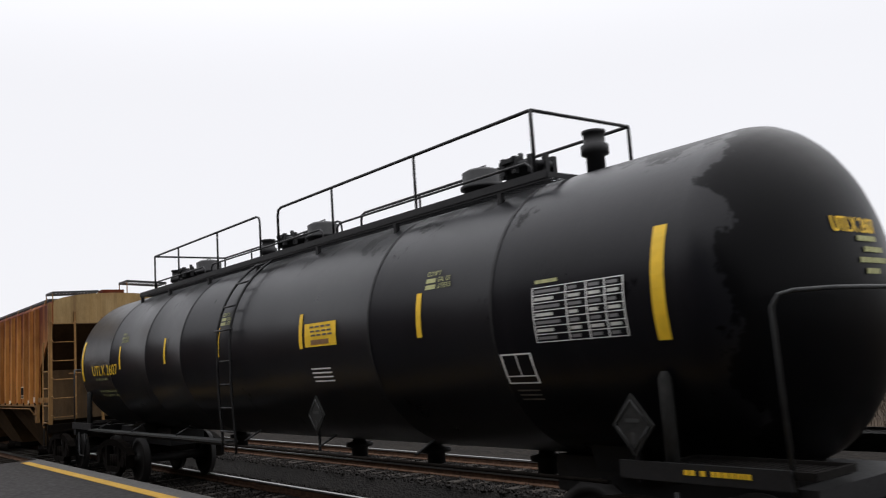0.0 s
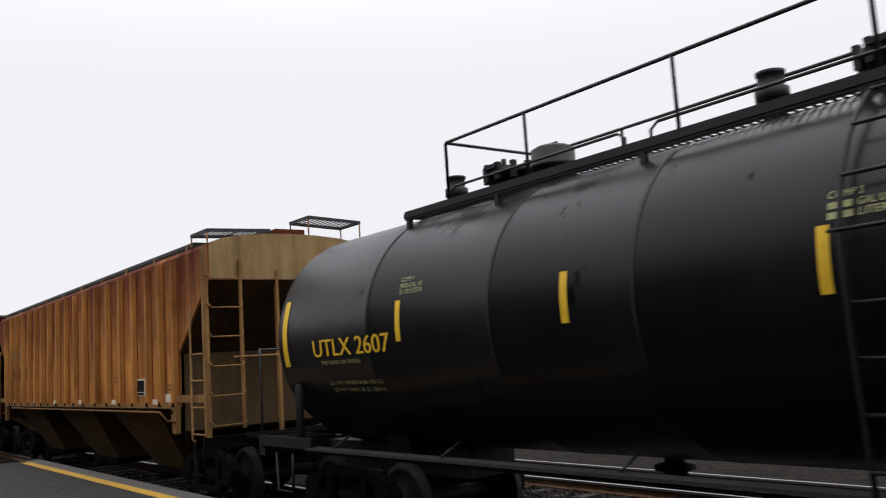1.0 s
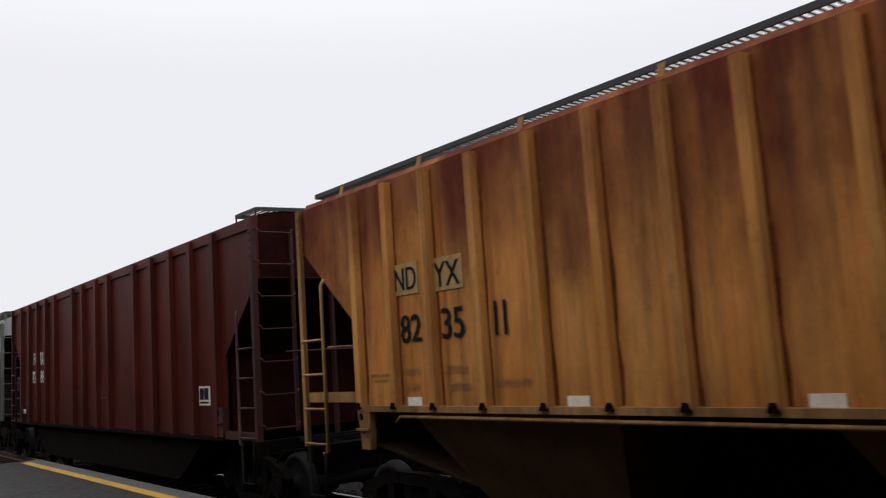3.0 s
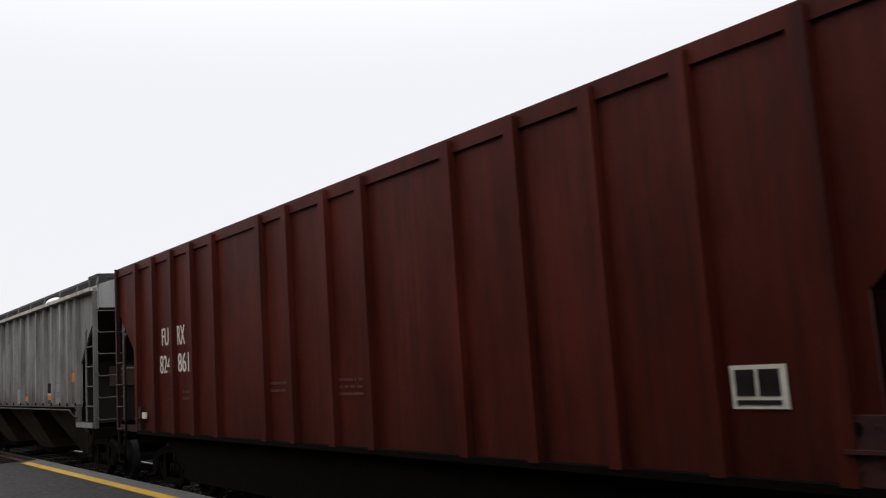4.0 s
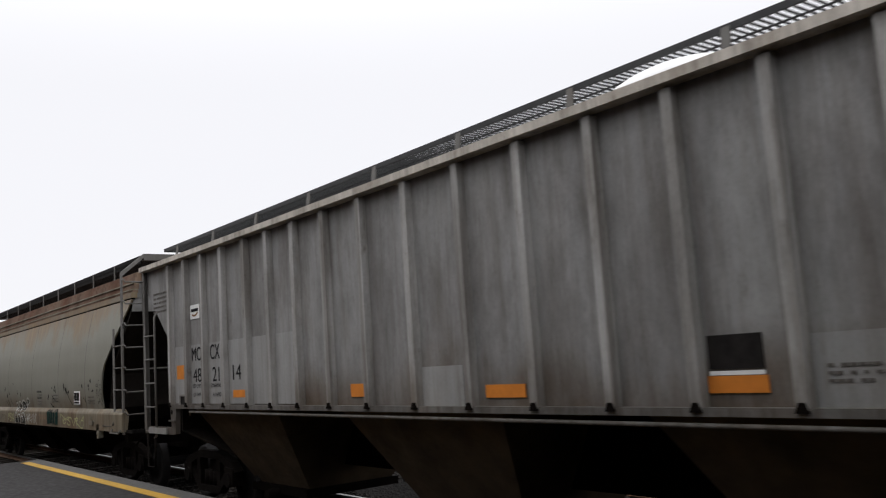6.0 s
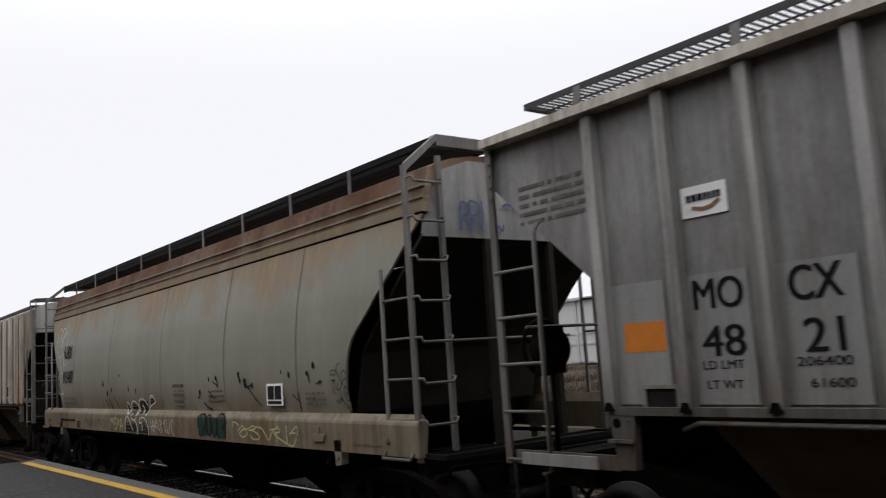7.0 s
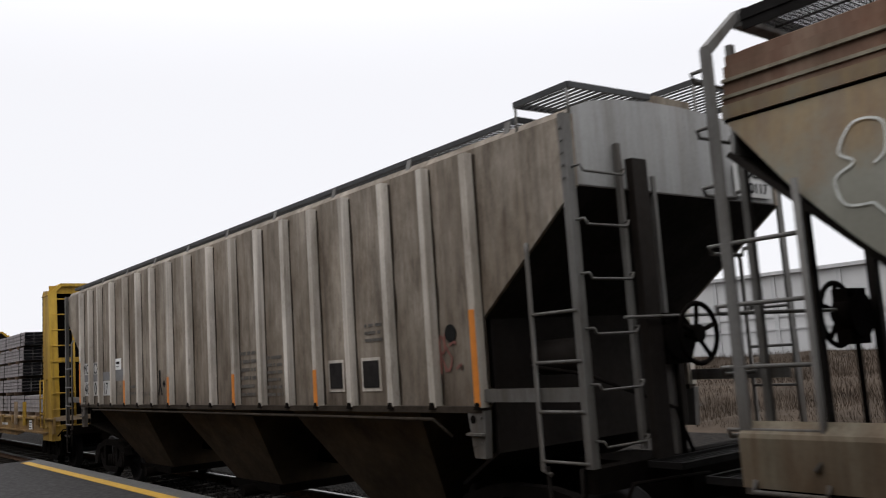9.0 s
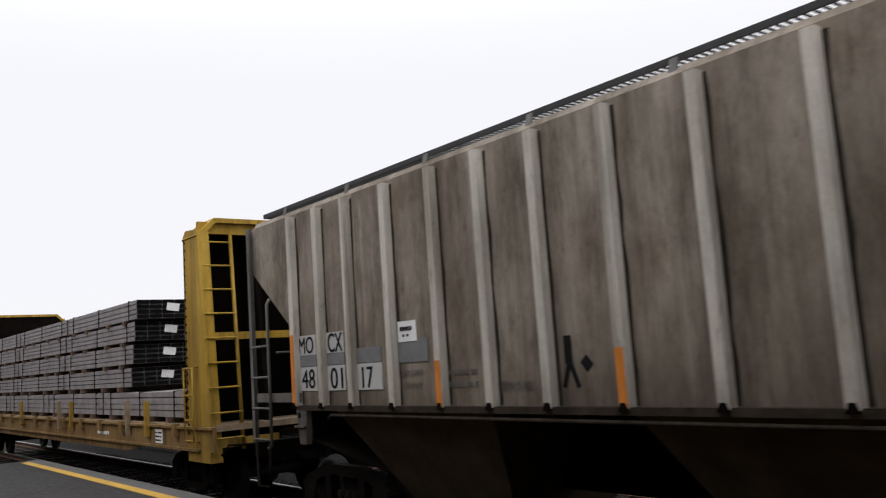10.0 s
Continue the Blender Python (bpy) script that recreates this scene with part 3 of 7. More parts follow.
        part("grab_bar", bm, rail_paint, car)
        # end sill and crossover platform
        bm = bmesh.new()
        box(bm, min(e, e - s * 0.16), max(e, e - s * 0.16), -HALF + 0.02, HALF - 0.02, 1.0, 1.2)
        box(bm, min(e + s * 0.02, e - s * cut_in), max(e + s * 0.02, e - s * cut_in), -0.38, 0.38, 0.76, 1.08)
        part("end_sill", bm, low_paint, car)
        bm = bmesh.new()
        grating(bm, min(e + s * 0.05, e + s * 0.4), max(e + s * 0.05, e + s * 0.4), -1.0, 1.0, 1.16, 0.06)
        tagged(part("crossover_platform", bm, M_GRATE_DARK, car), kind="stuff")


def hopper_car(name, x0, x1, label, ribs, eave, sill, paint, rib_paint, rail_paint, slope_paint, lower_paint, end_paint=None, bays=True, fascia=False, cut_z=3.54, cut_in=1.25, low_z=2.54, rise=0.28, chord=0.0, rib_w=0.11, board_z=0.14, board_y=1.46, end_rise=(0.26, 0.46), strap_z=1.74, posts=(-0.34,), head_bay=4.65, seam=None, sill_paint=None):
    car, half, mid = start_car(name, x0, x1, label, "hopper car")
    yo = HALF - 0.08
    # body: side sheets, roof, end panels, slope sheets
    for side in (-1, 1):
        bm = bmesh.new()
        pts = [(-half, cut_z), (-half + cut_in, low_z), (-half + cut_in, sill), (half - cut_in, sill), (half - cut_in, low_z), (half, cut_z), (half, eave), (-half, eave)]
        slab(bm, [(x, side * yo, z) for x, z in pts], (0, -side * 0.04, 0))
        part("side_sheet", bm, paint, car)
    bm = bmesh.new()
    n = 10
    arc = [(yo * math.cos(math.pi * (1 - i / n)), eave - 0.02 + rise * math.sin(math.pi * i / n) ** 0.9) for i in range(n + 1)]
    slab(bm, [(-half + 0.05, y, z) for y, z in arc], (2 * half - 0.1, 0, 0))
    part("roof", bm, paint, car)
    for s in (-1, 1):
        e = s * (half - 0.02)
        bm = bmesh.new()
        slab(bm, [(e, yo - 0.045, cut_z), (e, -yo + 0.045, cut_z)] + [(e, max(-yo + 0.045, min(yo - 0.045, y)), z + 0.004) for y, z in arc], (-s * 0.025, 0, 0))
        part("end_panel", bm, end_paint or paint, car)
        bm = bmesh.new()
        # sloping and lower end sheets, their paints darkened for the shade between cars
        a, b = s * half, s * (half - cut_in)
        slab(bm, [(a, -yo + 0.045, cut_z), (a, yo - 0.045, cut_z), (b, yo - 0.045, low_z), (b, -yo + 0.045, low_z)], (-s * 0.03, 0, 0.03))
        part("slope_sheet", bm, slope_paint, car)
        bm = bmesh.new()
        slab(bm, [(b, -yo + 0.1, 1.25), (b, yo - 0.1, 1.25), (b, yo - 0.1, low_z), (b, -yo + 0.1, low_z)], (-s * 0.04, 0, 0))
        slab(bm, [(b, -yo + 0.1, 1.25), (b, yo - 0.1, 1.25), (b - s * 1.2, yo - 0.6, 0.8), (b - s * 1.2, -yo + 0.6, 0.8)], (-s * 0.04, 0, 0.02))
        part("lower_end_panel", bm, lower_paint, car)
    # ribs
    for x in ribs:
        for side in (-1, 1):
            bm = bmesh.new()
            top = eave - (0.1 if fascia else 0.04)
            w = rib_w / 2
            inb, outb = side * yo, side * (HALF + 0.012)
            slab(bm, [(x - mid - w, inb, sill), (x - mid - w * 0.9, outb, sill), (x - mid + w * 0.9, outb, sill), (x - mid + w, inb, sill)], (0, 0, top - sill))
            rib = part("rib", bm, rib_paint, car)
            if seam and side < 0:
                # ragged dark strip beside the rib: painted shade of its flank, with grime
                rs = random.Random(int(-x * 100))
                bm = bmesh.new()
                cuts = [sill + 0.02 + (top - sill - 0.04) * k / 9 for k in range(10)]
                wide = [rs.uniform(0.02, 0.055) for _ in cuts]
                for za, zb, wa, wb in zip(cuts, cuts[1:], wide, wide[1:]):
                    slab(bm, [(x - mid + w, -yo - 0.004, za), (x - mid + w + wa, -yo - 0.002, za), (x - mid + w + wb, -yo - 0.002, zb), (x - mid + w, -yo - 0.004, zb)], (0, 0.006, 0))
                part("rib_edge_shade", bm, seam, rib)
            if side < 0 and not chord:
                bm = bmesh.new()
                slab(bm, [(x - mid - 0.05, -HALF - 0.03, sill - 0.02), (x - mid + 0.05, -HALF - 0.03, sill - 0.02), (x - mid + 0.02, -HALF - 0.03, sill + 0.05), (x - mid - 0.02, -HALF - 0.03, sill + 0.05)], (0, 0.08, 0))
                part("rib_foot", bm, M_UNDER, car)
    # top chord, side sill
    for side in (-1, 1):
        if fascia:
            bm = bmesh.new()
            box(bm, -half, half, min(side * (yo - 0.02), side * (HALF + 0.07)), max(side * (yo - 0.02), side * (HALF + 0.07)), eave - 0.075, eave + 0.005)
            part("roof_fascia", bm, M_GREY_RIB, car)
        if chord:
            bm = bmesh.new()
            box(bm, -half, half, min(side * yo, side * (yo + 0.035)), max(side * yo, side * (yo + 0.035)), eave - chord, eave)
            part("top_chord", bm, paint, car)
        bm = bmesh.new()
        box(bm, -half + cut_in, half - cut_in, min(side * (yo - 0.03), side * (HALF + 0.005)), max(side * (yo - 0.03), side * (HALF + 0.005)), sill - 0.05, sill + 0.012)
        part("side_sill", bm, M_UNDER if chord else sill_paint or rail_paint, car)
        if not chord:
            bm = bmesh.new()
            ps = -half + cut_in + 0.6
            tube(bm, [(ps, side * (HALF - 0.1), sill - 0.16), (ps + 0.2, side * (HALF - 0.02), sill - 0.1), (0, side * (HALF - 0.02), sill - 0.11), (-ps - 0.2, side * (HALF - 0.02), sill - 0.12), (-ps, side * (HALF - 0.1), sill - 0.3)], 0.02)
            part("brake_pipe", bm, sill_paint or rail_paint, car)
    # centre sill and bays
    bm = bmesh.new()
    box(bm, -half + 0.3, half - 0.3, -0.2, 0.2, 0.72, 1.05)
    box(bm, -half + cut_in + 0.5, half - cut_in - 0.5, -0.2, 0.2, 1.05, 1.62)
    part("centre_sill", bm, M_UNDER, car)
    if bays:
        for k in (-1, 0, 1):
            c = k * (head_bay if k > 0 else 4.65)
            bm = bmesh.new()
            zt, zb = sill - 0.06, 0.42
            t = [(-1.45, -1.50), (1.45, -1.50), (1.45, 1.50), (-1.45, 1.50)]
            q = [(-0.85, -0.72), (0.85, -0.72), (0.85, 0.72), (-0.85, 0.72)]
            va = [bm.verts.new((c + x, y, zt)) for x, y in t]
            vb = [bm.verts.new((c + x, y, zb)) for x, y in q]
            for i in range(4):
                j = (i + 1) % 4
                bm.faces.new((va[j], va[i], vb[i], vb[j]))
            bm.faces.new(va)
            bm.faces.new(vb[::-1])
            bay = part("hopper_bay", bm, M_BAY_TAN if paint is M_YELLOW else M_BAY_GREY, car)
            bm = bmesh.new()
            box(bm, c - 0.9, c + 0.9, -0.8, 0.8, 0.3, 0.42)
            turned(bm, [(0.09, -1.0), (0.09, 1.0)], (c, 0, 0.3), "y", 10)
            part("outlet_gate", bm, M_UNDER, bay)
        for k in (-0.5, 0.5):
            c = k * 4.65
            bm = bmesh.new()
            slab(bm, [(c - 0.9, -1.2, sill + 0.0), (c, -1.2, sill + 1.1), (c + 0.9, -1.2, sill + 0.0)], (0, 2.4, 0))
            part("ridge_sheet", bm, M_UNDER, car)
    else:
        # bay in near-black, with the shade under the car in its colour
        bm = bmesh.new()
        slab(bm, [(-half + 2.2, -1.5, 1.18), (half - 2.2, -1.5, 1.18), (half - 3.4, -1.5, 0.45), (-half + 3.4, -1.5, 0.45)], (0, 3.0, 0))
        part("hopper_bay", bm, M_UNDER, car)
    # running boards
    for side in (-1, 1):
        bm = bmesh.new()
        y0, y1 = sorted((side * board_y, side * (board_y - 0.55)))
        grating(bm, -half + (0.25 if board_z > 0.1 else 2.0), half - 0.75, y0, y1, eave + board_z, 0.07)
        tagged(part("running_board", bm, M_GRATE, car), kind="stuff")
        x = -half + 0.9
        while x < half - 0.8 and board_z > 0.1:
            bm = bmesh.new()
            slab(bm, [(x, side * (board_y + 0.015), eave + board_z + 0.02), (x + 0.08, side * (board_y + 0.015), eave + board_z + 0.02), (x + 0.08, side * (board_y + 0.06), eave - 0.01), (x, side * (board_y + 0.06), eave - 0.01)], (0, -side * 0.02, 0.015))
            part("board_bracket", bm, rail_paint, car)
            x += 1.62
    for s in (-1, 1):
        e = s * half
        a, b = sorted((e - s * 0.02, e - s * 0.72))
        for y0, y1, z, tilt in ((-1.52, -0.42, eave + end_rise[0], 0.03), (0.32, 1.36, eave + end_rise[1] + 0.1, -0.05)) if s > 0 else ():
            bm = bmesh.new()
            grating(bm, a, b, y0, y1, z, 0.085, along="x", tilt=tilt)
            p = tagged(part("end_running_board", bm, M_GRATE, car), kind="stuff")
            bm = bmesh.new()
            for x in (a + 0.02, b - 0.02):
                for y in (y0, y1):
                    tube(bm, [(x, y, z + tilt * (y - y0)), (x, y, eave - 0.02)], 0.014, 5)
            part("support", bm, rail_paint, p)
    bm = bmesh.new()
    for s in (-1, 1):
        box(bm, min(s * (half - 0.06), s * (half - 0.5)), max(s * (half - 0.06), s * (half - 0.5)), -0.3, 0.25, eave + rise - 0.05, eave + rise + 0.07)
    box(bm, -half + 0.9, half - 0.9, -0.3, 0.3, eave + rise - 0.06, eave + rise + 0.05)
    part("roof_hatch", bm, paint, car)
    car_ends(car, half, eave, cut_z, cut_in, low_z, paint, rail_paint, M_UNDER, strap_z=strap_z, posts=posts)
    running_gear(car, half, 1.45)
    return car, half, mid


# ---- the centre-flow hopper with rounded sides ----
ACF_PROFILE = [(1.56, 1.60), (1.60, 1.85), (1.615, 2.2), (1.60, 2.6), (1.555, 3.0), (1.48, 3.38), (1.40, 3.75)]


def acf_side(z):
    for (ya, za), (yb, zb) in zip(ACF_PROFILE, ACF_PROFILE[1:]):
        if z <= zb:
            return -(ya + (yb - ya) * (z - za) / (zb - za)) - 0.006
    return -1.4


def centre_flow_car(name, x0, x1, label):
    car, half, mid = start_car(name, x0, x1, label, "hopper car")
    paint = M_ACF
    # rounded shell whose ends slope inwards
    def end_x(z):
        # the cut of the side: straight slope, then a curve to the vertical
        pts = [(3.75, 0.02), (3.2, 0.50), (2.72, 0.99), (2.5, 1.26), (2.3, 1.38), (1.9, 1.46), (1.6, 1.44)]
        for (za, a), (zb, b) in zip(pts, pts[1:]):
            if z >= zb:
                return a + (b - a) * (za - z) / (za - zb)
        return 1.35
    zs = [1.60 + (3.75 - 1.60) * i / 20 for i in range(21)]
    for side in (-1, 1):
        bm = bmesh.new()
        grid = []
        for z in zs:
            y = -(acf_side(z) + 0.006)
            xe = half - end_x(z)
            grid.append([bm.verts.new((-xe + 2 * xe * i / 24, side * y, z)) for i in range(25)])
        for a, b in zip(grid, grid[1:]):
            for i in range(24):
                f = bm.faces.new((a[i], a[i + 1], b[i + 1], b[i]) if side < 0 else (a[i + 1], a[i], b[i], b[i + 1]))
                f.smooth = True
        for edge in bm.edges:
            edge.smooth = not edge.is_boundary
        sheet = part("side_sheet", bm, paint, car)
        solid = sheet.modifiers.new("thickness", "SOLIDIFY")
        solid.thickness, solid.offset = 0.03, -1
        # weld seams
        for x in (-5.4, -2.7, 0.3, 3.05, 5.35):
            bm = bmesh.new()
            for za, zb in zip(zs, zs[1:]):
                ya, yb = -(acf_side(za) + 0.006) + 0.004, -(acf_side(zb) + 0.006) + 0.004
                bm.faces.new([bm.verts.new(p) for p in ((x - 0.012, side * ya, za), (x + 0.012, side * ya, za), (x + 0.012, side * yb, zb), (x - 0.012, side * yb, zb))])
            part("weld_seam", bm, M_FAINT, sheet)
        # stepped roof edge
        for ya, yb, za, zb, mt in ((1.34, 1.385, 3.75, 3.775, M_UNDER), (1.30, 1.415, 3.775, 3.87, paint), (1.28, 1.40, 3.87, 3.885, paint), (1.28, 1.385, 3.885, 3.93, M_ACF_TOP), (1.28, 1.40, 3.93, 3.955, M_ACF_SILL), (1.26, 1.355, 3.955, 4.06, M_ACF_TOP), (1.26, 1.38, 4.06, 4.085, M_ACF_SILL), (1.20, 1.335, 4.085, 4.19, M_ACF_TOP), (1.18, 1.30, 4.19, 4.28, M_ACF_TOP)):
            bm = bmesh.new()
            box(bm, -half, half, min(side * ya, side * yb), max(side * ya, side * yb), za, zb)
            part("roof_ledge", bm, mt, car)
        # deep side sill with a sloping shelf
        bm = bmesh.new()
        prof = [(1.56, 1.61), (HALF - 0.01, 1.53), (HALF, 1.50), (HALF, 1.17), (1.54, 1.17), (1.5, 1.5)]
        slab(bm, [(-half, side * y, z) for y, z in prof][::side], (2 * half, 0, 0))
        part("side_sill", bm, M_ACF_SILL, car)
        bm = bmesh.new()
        tube(bm, [(-half + 1.0, side * 1.5, 1.12), (0, side * 1.52, 1.1), (half - 1.2, side * 1.5, 1.12)], 0.03)
        part("brake_pipe", bm, M_FRAME, car)
        for x in (half - 1.66, -half + 1.63):
            bm = bmesh.new()
            slab(bm, [(x - 0.09, side * HALF, 1.3), (x + 0.09, side * HALF, 1.3), (x + 0.07, side * HALF, 1.02), (x - 0.05, side * HALF, 1.0)], (0, -side * 0.1, 0))
            turned(bm, [(0.03, 0.0), (0.03, side * 0.015)], (x, side * HALF, 1.1), "y", 8)
            part("jacking_bracket", bm, paint, car)
        bm = bmesh.new()
        slab(bm, [(half - 2.25, side * HALF, 1.36), (half - 1.92, side * HALF, 1.36), (half - 1.95, side * HALF, 1.28), (half - 2.2, side * HALF, 1.27)], (0, side * 0.03, 0))
        slab(bm, [(half - 2.14, side * HALF, 1.45), (half - 2.06, side * HALF, 1.45), (half - 2.06, side * HALF, 1.36), (half - 2.14, side * HALF, 1.36)], (0, side * 0.03, 0))
        part("roping_bracket", bm, paint, car)
        # running board on posts, and its end braces
        bm = bmesh.new()
        y0, y1 = sorted((side * 1.18, side * 0.3))
        grating(bm, -half + 0.1, half - 0.1, y0, y1, 4.57, 0.045)
        box(bm, -half + 0.1, half - 0.1, min(side * 1.165, side * 1.18), max(side * 1.165, side * 1.18), 4.48, 4.64)
        tagged(part("running_board", bm, M_GRATE_DARK, car), kind="stuff")
        for i in range(9):
            bm = bmesh.new()
            x = half - 1.8 - 1.607 * i
            box(bm, x - 0.035, x + 0.035, min(side * 1.185, side * 1.20), max(side * 1.185, side * 1.20), 4.2, 4.63)
            part("running_board_post", bm, M_ACF_POST, car)
    bm = bmesh.new()
    arc = [(1.30 * math.cos(math.pi * (1 - i / 12)), 4.2 + 0.3 * math.sin(math.pi * i / 12)) for i in range(13)]
    slab(bm, [(-half + 0.05, y, z) for y, z in arc], (2 * half - 0.1, 0, 0))
    part("roof", bm, M_ACF_TOP, car)
    for s in (-1, 1):
        e = s * (half - 0.03)
        bm = bmesh.new()
        slab(bm, [(e, -1.40, 3.5), (e, 1.40, 3.5), (e, 1.28, 4.2), (e, 0.7, 4.4), (e, -0.7, 4.4), (e, -1.28, 4.2)], (-s * 0.03, 0, 0))
        part("end_panel", bm, M_GREY_A, car)
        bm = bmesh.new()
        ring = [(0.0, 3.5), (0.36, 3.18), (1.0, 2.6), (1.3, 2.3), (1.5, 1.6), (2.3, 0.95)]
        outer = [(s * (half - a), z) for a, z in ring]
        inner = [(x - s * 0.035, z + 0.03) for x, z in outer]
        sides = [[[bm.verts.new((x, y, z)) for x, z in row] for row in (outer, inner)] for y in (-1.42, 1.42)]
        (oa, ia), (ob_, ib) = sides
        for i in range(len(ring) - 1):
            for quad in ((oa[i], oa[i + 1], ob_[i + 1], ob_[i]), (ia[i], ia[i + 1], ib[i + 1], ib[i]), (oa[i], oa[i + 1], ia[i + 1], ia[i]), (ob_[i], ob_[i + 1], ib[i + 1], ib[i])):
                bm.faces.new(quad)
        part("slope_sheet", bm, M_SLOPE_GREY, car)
        for side in (-1, 1):
            y = side * (HALF - 0.04)
            bm = bmesh.new()
            box(bm, min(s * half, s * (half - 0.085)), max(s * half, s * (half - 0.085)), y - 0.015, y + 0.015, 1.12, 4.28)
            slab(bm, [(s * half, y, 4.2), (s * half, y, 4.3), (s * half, side * 1.15, 4.66), (s * half, side * 1.15, 4.58)], (-s * 0.06, 0, 0))
            part("corner_post", bm, M_ACF_POST, car)
            bm = bmesh.new()
            yl = side * (HALF - 0.46)
            box(bm, min(s * half, s * (half + 0.05)), max(s * half, s * (half + 0.05)), yl - 0.028, yl + 0.028, 1.2, 4.4)
            part("ladder_rail", bm, M_ACF_POST, car)
            for k in range(7):
                bm = bmesh.new()
                rung(bm, (s * half, y, 1.55 + 0.43 * k), (s * half, yl, 1.55 + 0.43 * k), (s * 0.1, 0, 0), 0.015)
                part("ladder_rung", bm, M_ACF_POST, car)
            bm = bmesh.new()
            xs = s * (half - 0.6)
            tube(bm, [(xs, y, 3.2), (xs, y, 1.4), (xs + s * 0.05, y + side * 0.05, 1.3)], 0.025)
            part("side_ladder_rail", bm, M_ACF_POST, car)
            for k in range(4):
                bm = bmesh.new()
                tube(bm, [(xs, y, 1.55 + 0.43 * k), (s * (half - 0.03), y, 1.55 + 0.43 * k)], 0.016)
                part("ladder_rung", bm, M_ACF_POST, car)
            bm = bmesh.new()
            tube(bm, [(s * (half - 0.1), side * HALF, 1.22), (s * (half - 0.1), side * (HALF + 0.05), 1.15), (s * (half - 0.62), side * (HALF + 0.05), 1.15), (s * (half - 0.62), side * HALF, 1.22)], 0.018)
            part("stirrup_step", bm, M_ACF_POST, car)
        bm = bmesh.new()
        box(bm, min(s * half, s * (half - 0.12)), max(s * half, s * (half - 0.12)), -1.15, 1.15, 4.53, 4.66)
        part("end_roof_beam", bm, M_ACF_POST, car)
        bm = bmesh.new()
        a, b = sorted((s * (half - 0.1), s * (half - 0.6)))
        grating(bm, a, b, 0.2, 1.0, 4.75, 0.09)
        tagged(part("end_running_board", bm, M_GRATE_DARK, car), kind="stuff")
        bm = bmesh.new()
        tube(bm, [(s * (half + 0.09), -HALF + 0.45, 2.36), (s * (half + 0.09), 0.6, 2.36), (s * half, 0.6, 2.36)], 0.016)
        part("grab_bar", bm, M_ACF_POST, car)
        for y in (-0.5, 0.5):
            bm = bmesh.new()
            box(bm, min(s * half, s * (half - 0.07)), max(s * half, s * (half - 0.07)), y - 0.04, y + 0.04, 1.1, 3.5)
            part("end_post", bm, M_SLOPE_GREY, car)
        bm = bmesh.new()
        box(bm, min(s * half, s * (half - 0.18)), max(s * half, s * (half - 0.18)), -HALF + 0.1, HALF - 0.1, 0.98, 1.17)
        box(bm, min(s * half, s * (half - 1.6)), max(s * half, s * (half - 1.6)), -0.36, 0.36, 0.74, 1.05)
        part("end_sill", bm, M_UNDER, car)
        bm = bmesh.new()
        grating(bm, min(s * half, s * (half + 0.35)), max(s * half, s * (half + 0.35)), -1.55, 1.0, 1.17, 0.06)
        tagged(part("crossover_platform", bm, M_GRATE_DARK, car), kind="stuff")
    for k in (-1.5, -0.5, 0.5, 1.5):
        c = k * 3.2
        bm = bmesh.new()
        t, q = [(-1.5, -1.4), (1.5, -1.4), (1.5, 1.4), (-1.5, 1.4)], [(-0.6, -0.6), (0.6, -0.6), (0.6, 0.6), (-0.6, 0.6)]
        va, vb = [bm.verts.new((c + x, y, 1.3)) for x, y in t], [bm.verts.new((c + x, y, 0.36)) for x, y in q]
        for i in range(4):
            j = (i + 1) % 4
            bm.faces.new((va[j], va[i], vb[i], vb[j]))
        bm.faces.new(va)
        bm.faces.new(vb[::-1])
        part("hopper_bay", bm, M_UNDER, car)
    running_gear(car, half, 1.5)
    return car, half, mid


# ---- the tank car ----
TANK_R, TANK_Z = 1.461, 2.55


def on_tank(deg, lift=0.006):
    a = radians(deg)
    return -(TANK_R + lift) * math.cos(a), TANK_Z + (TANK_R + lift) * math.sin(a)


def tank_plate(name, x0, x1, a0, a1, material, parent, lift=0.006, label=""):
    """A strip rolled onto the shell between two heights given as angles."""
    bm = bmesh.new()
    n = max(2, int(abs(a1 - a0) / 4))
    rows = []
    for i in range(n + 1):
        y, z = on_tank(a0 + (a1 - a0) * i / n, lift)
        rows.append((bm.verts.new((x0, y, z)), bm.verts.new((x1, y, z))))
    for a, b in zip(rows, rows[1:]):
        bm.faces.new((a[0], a[1], b[1], b[0]))
    return part(name, bm, material, parent, label)


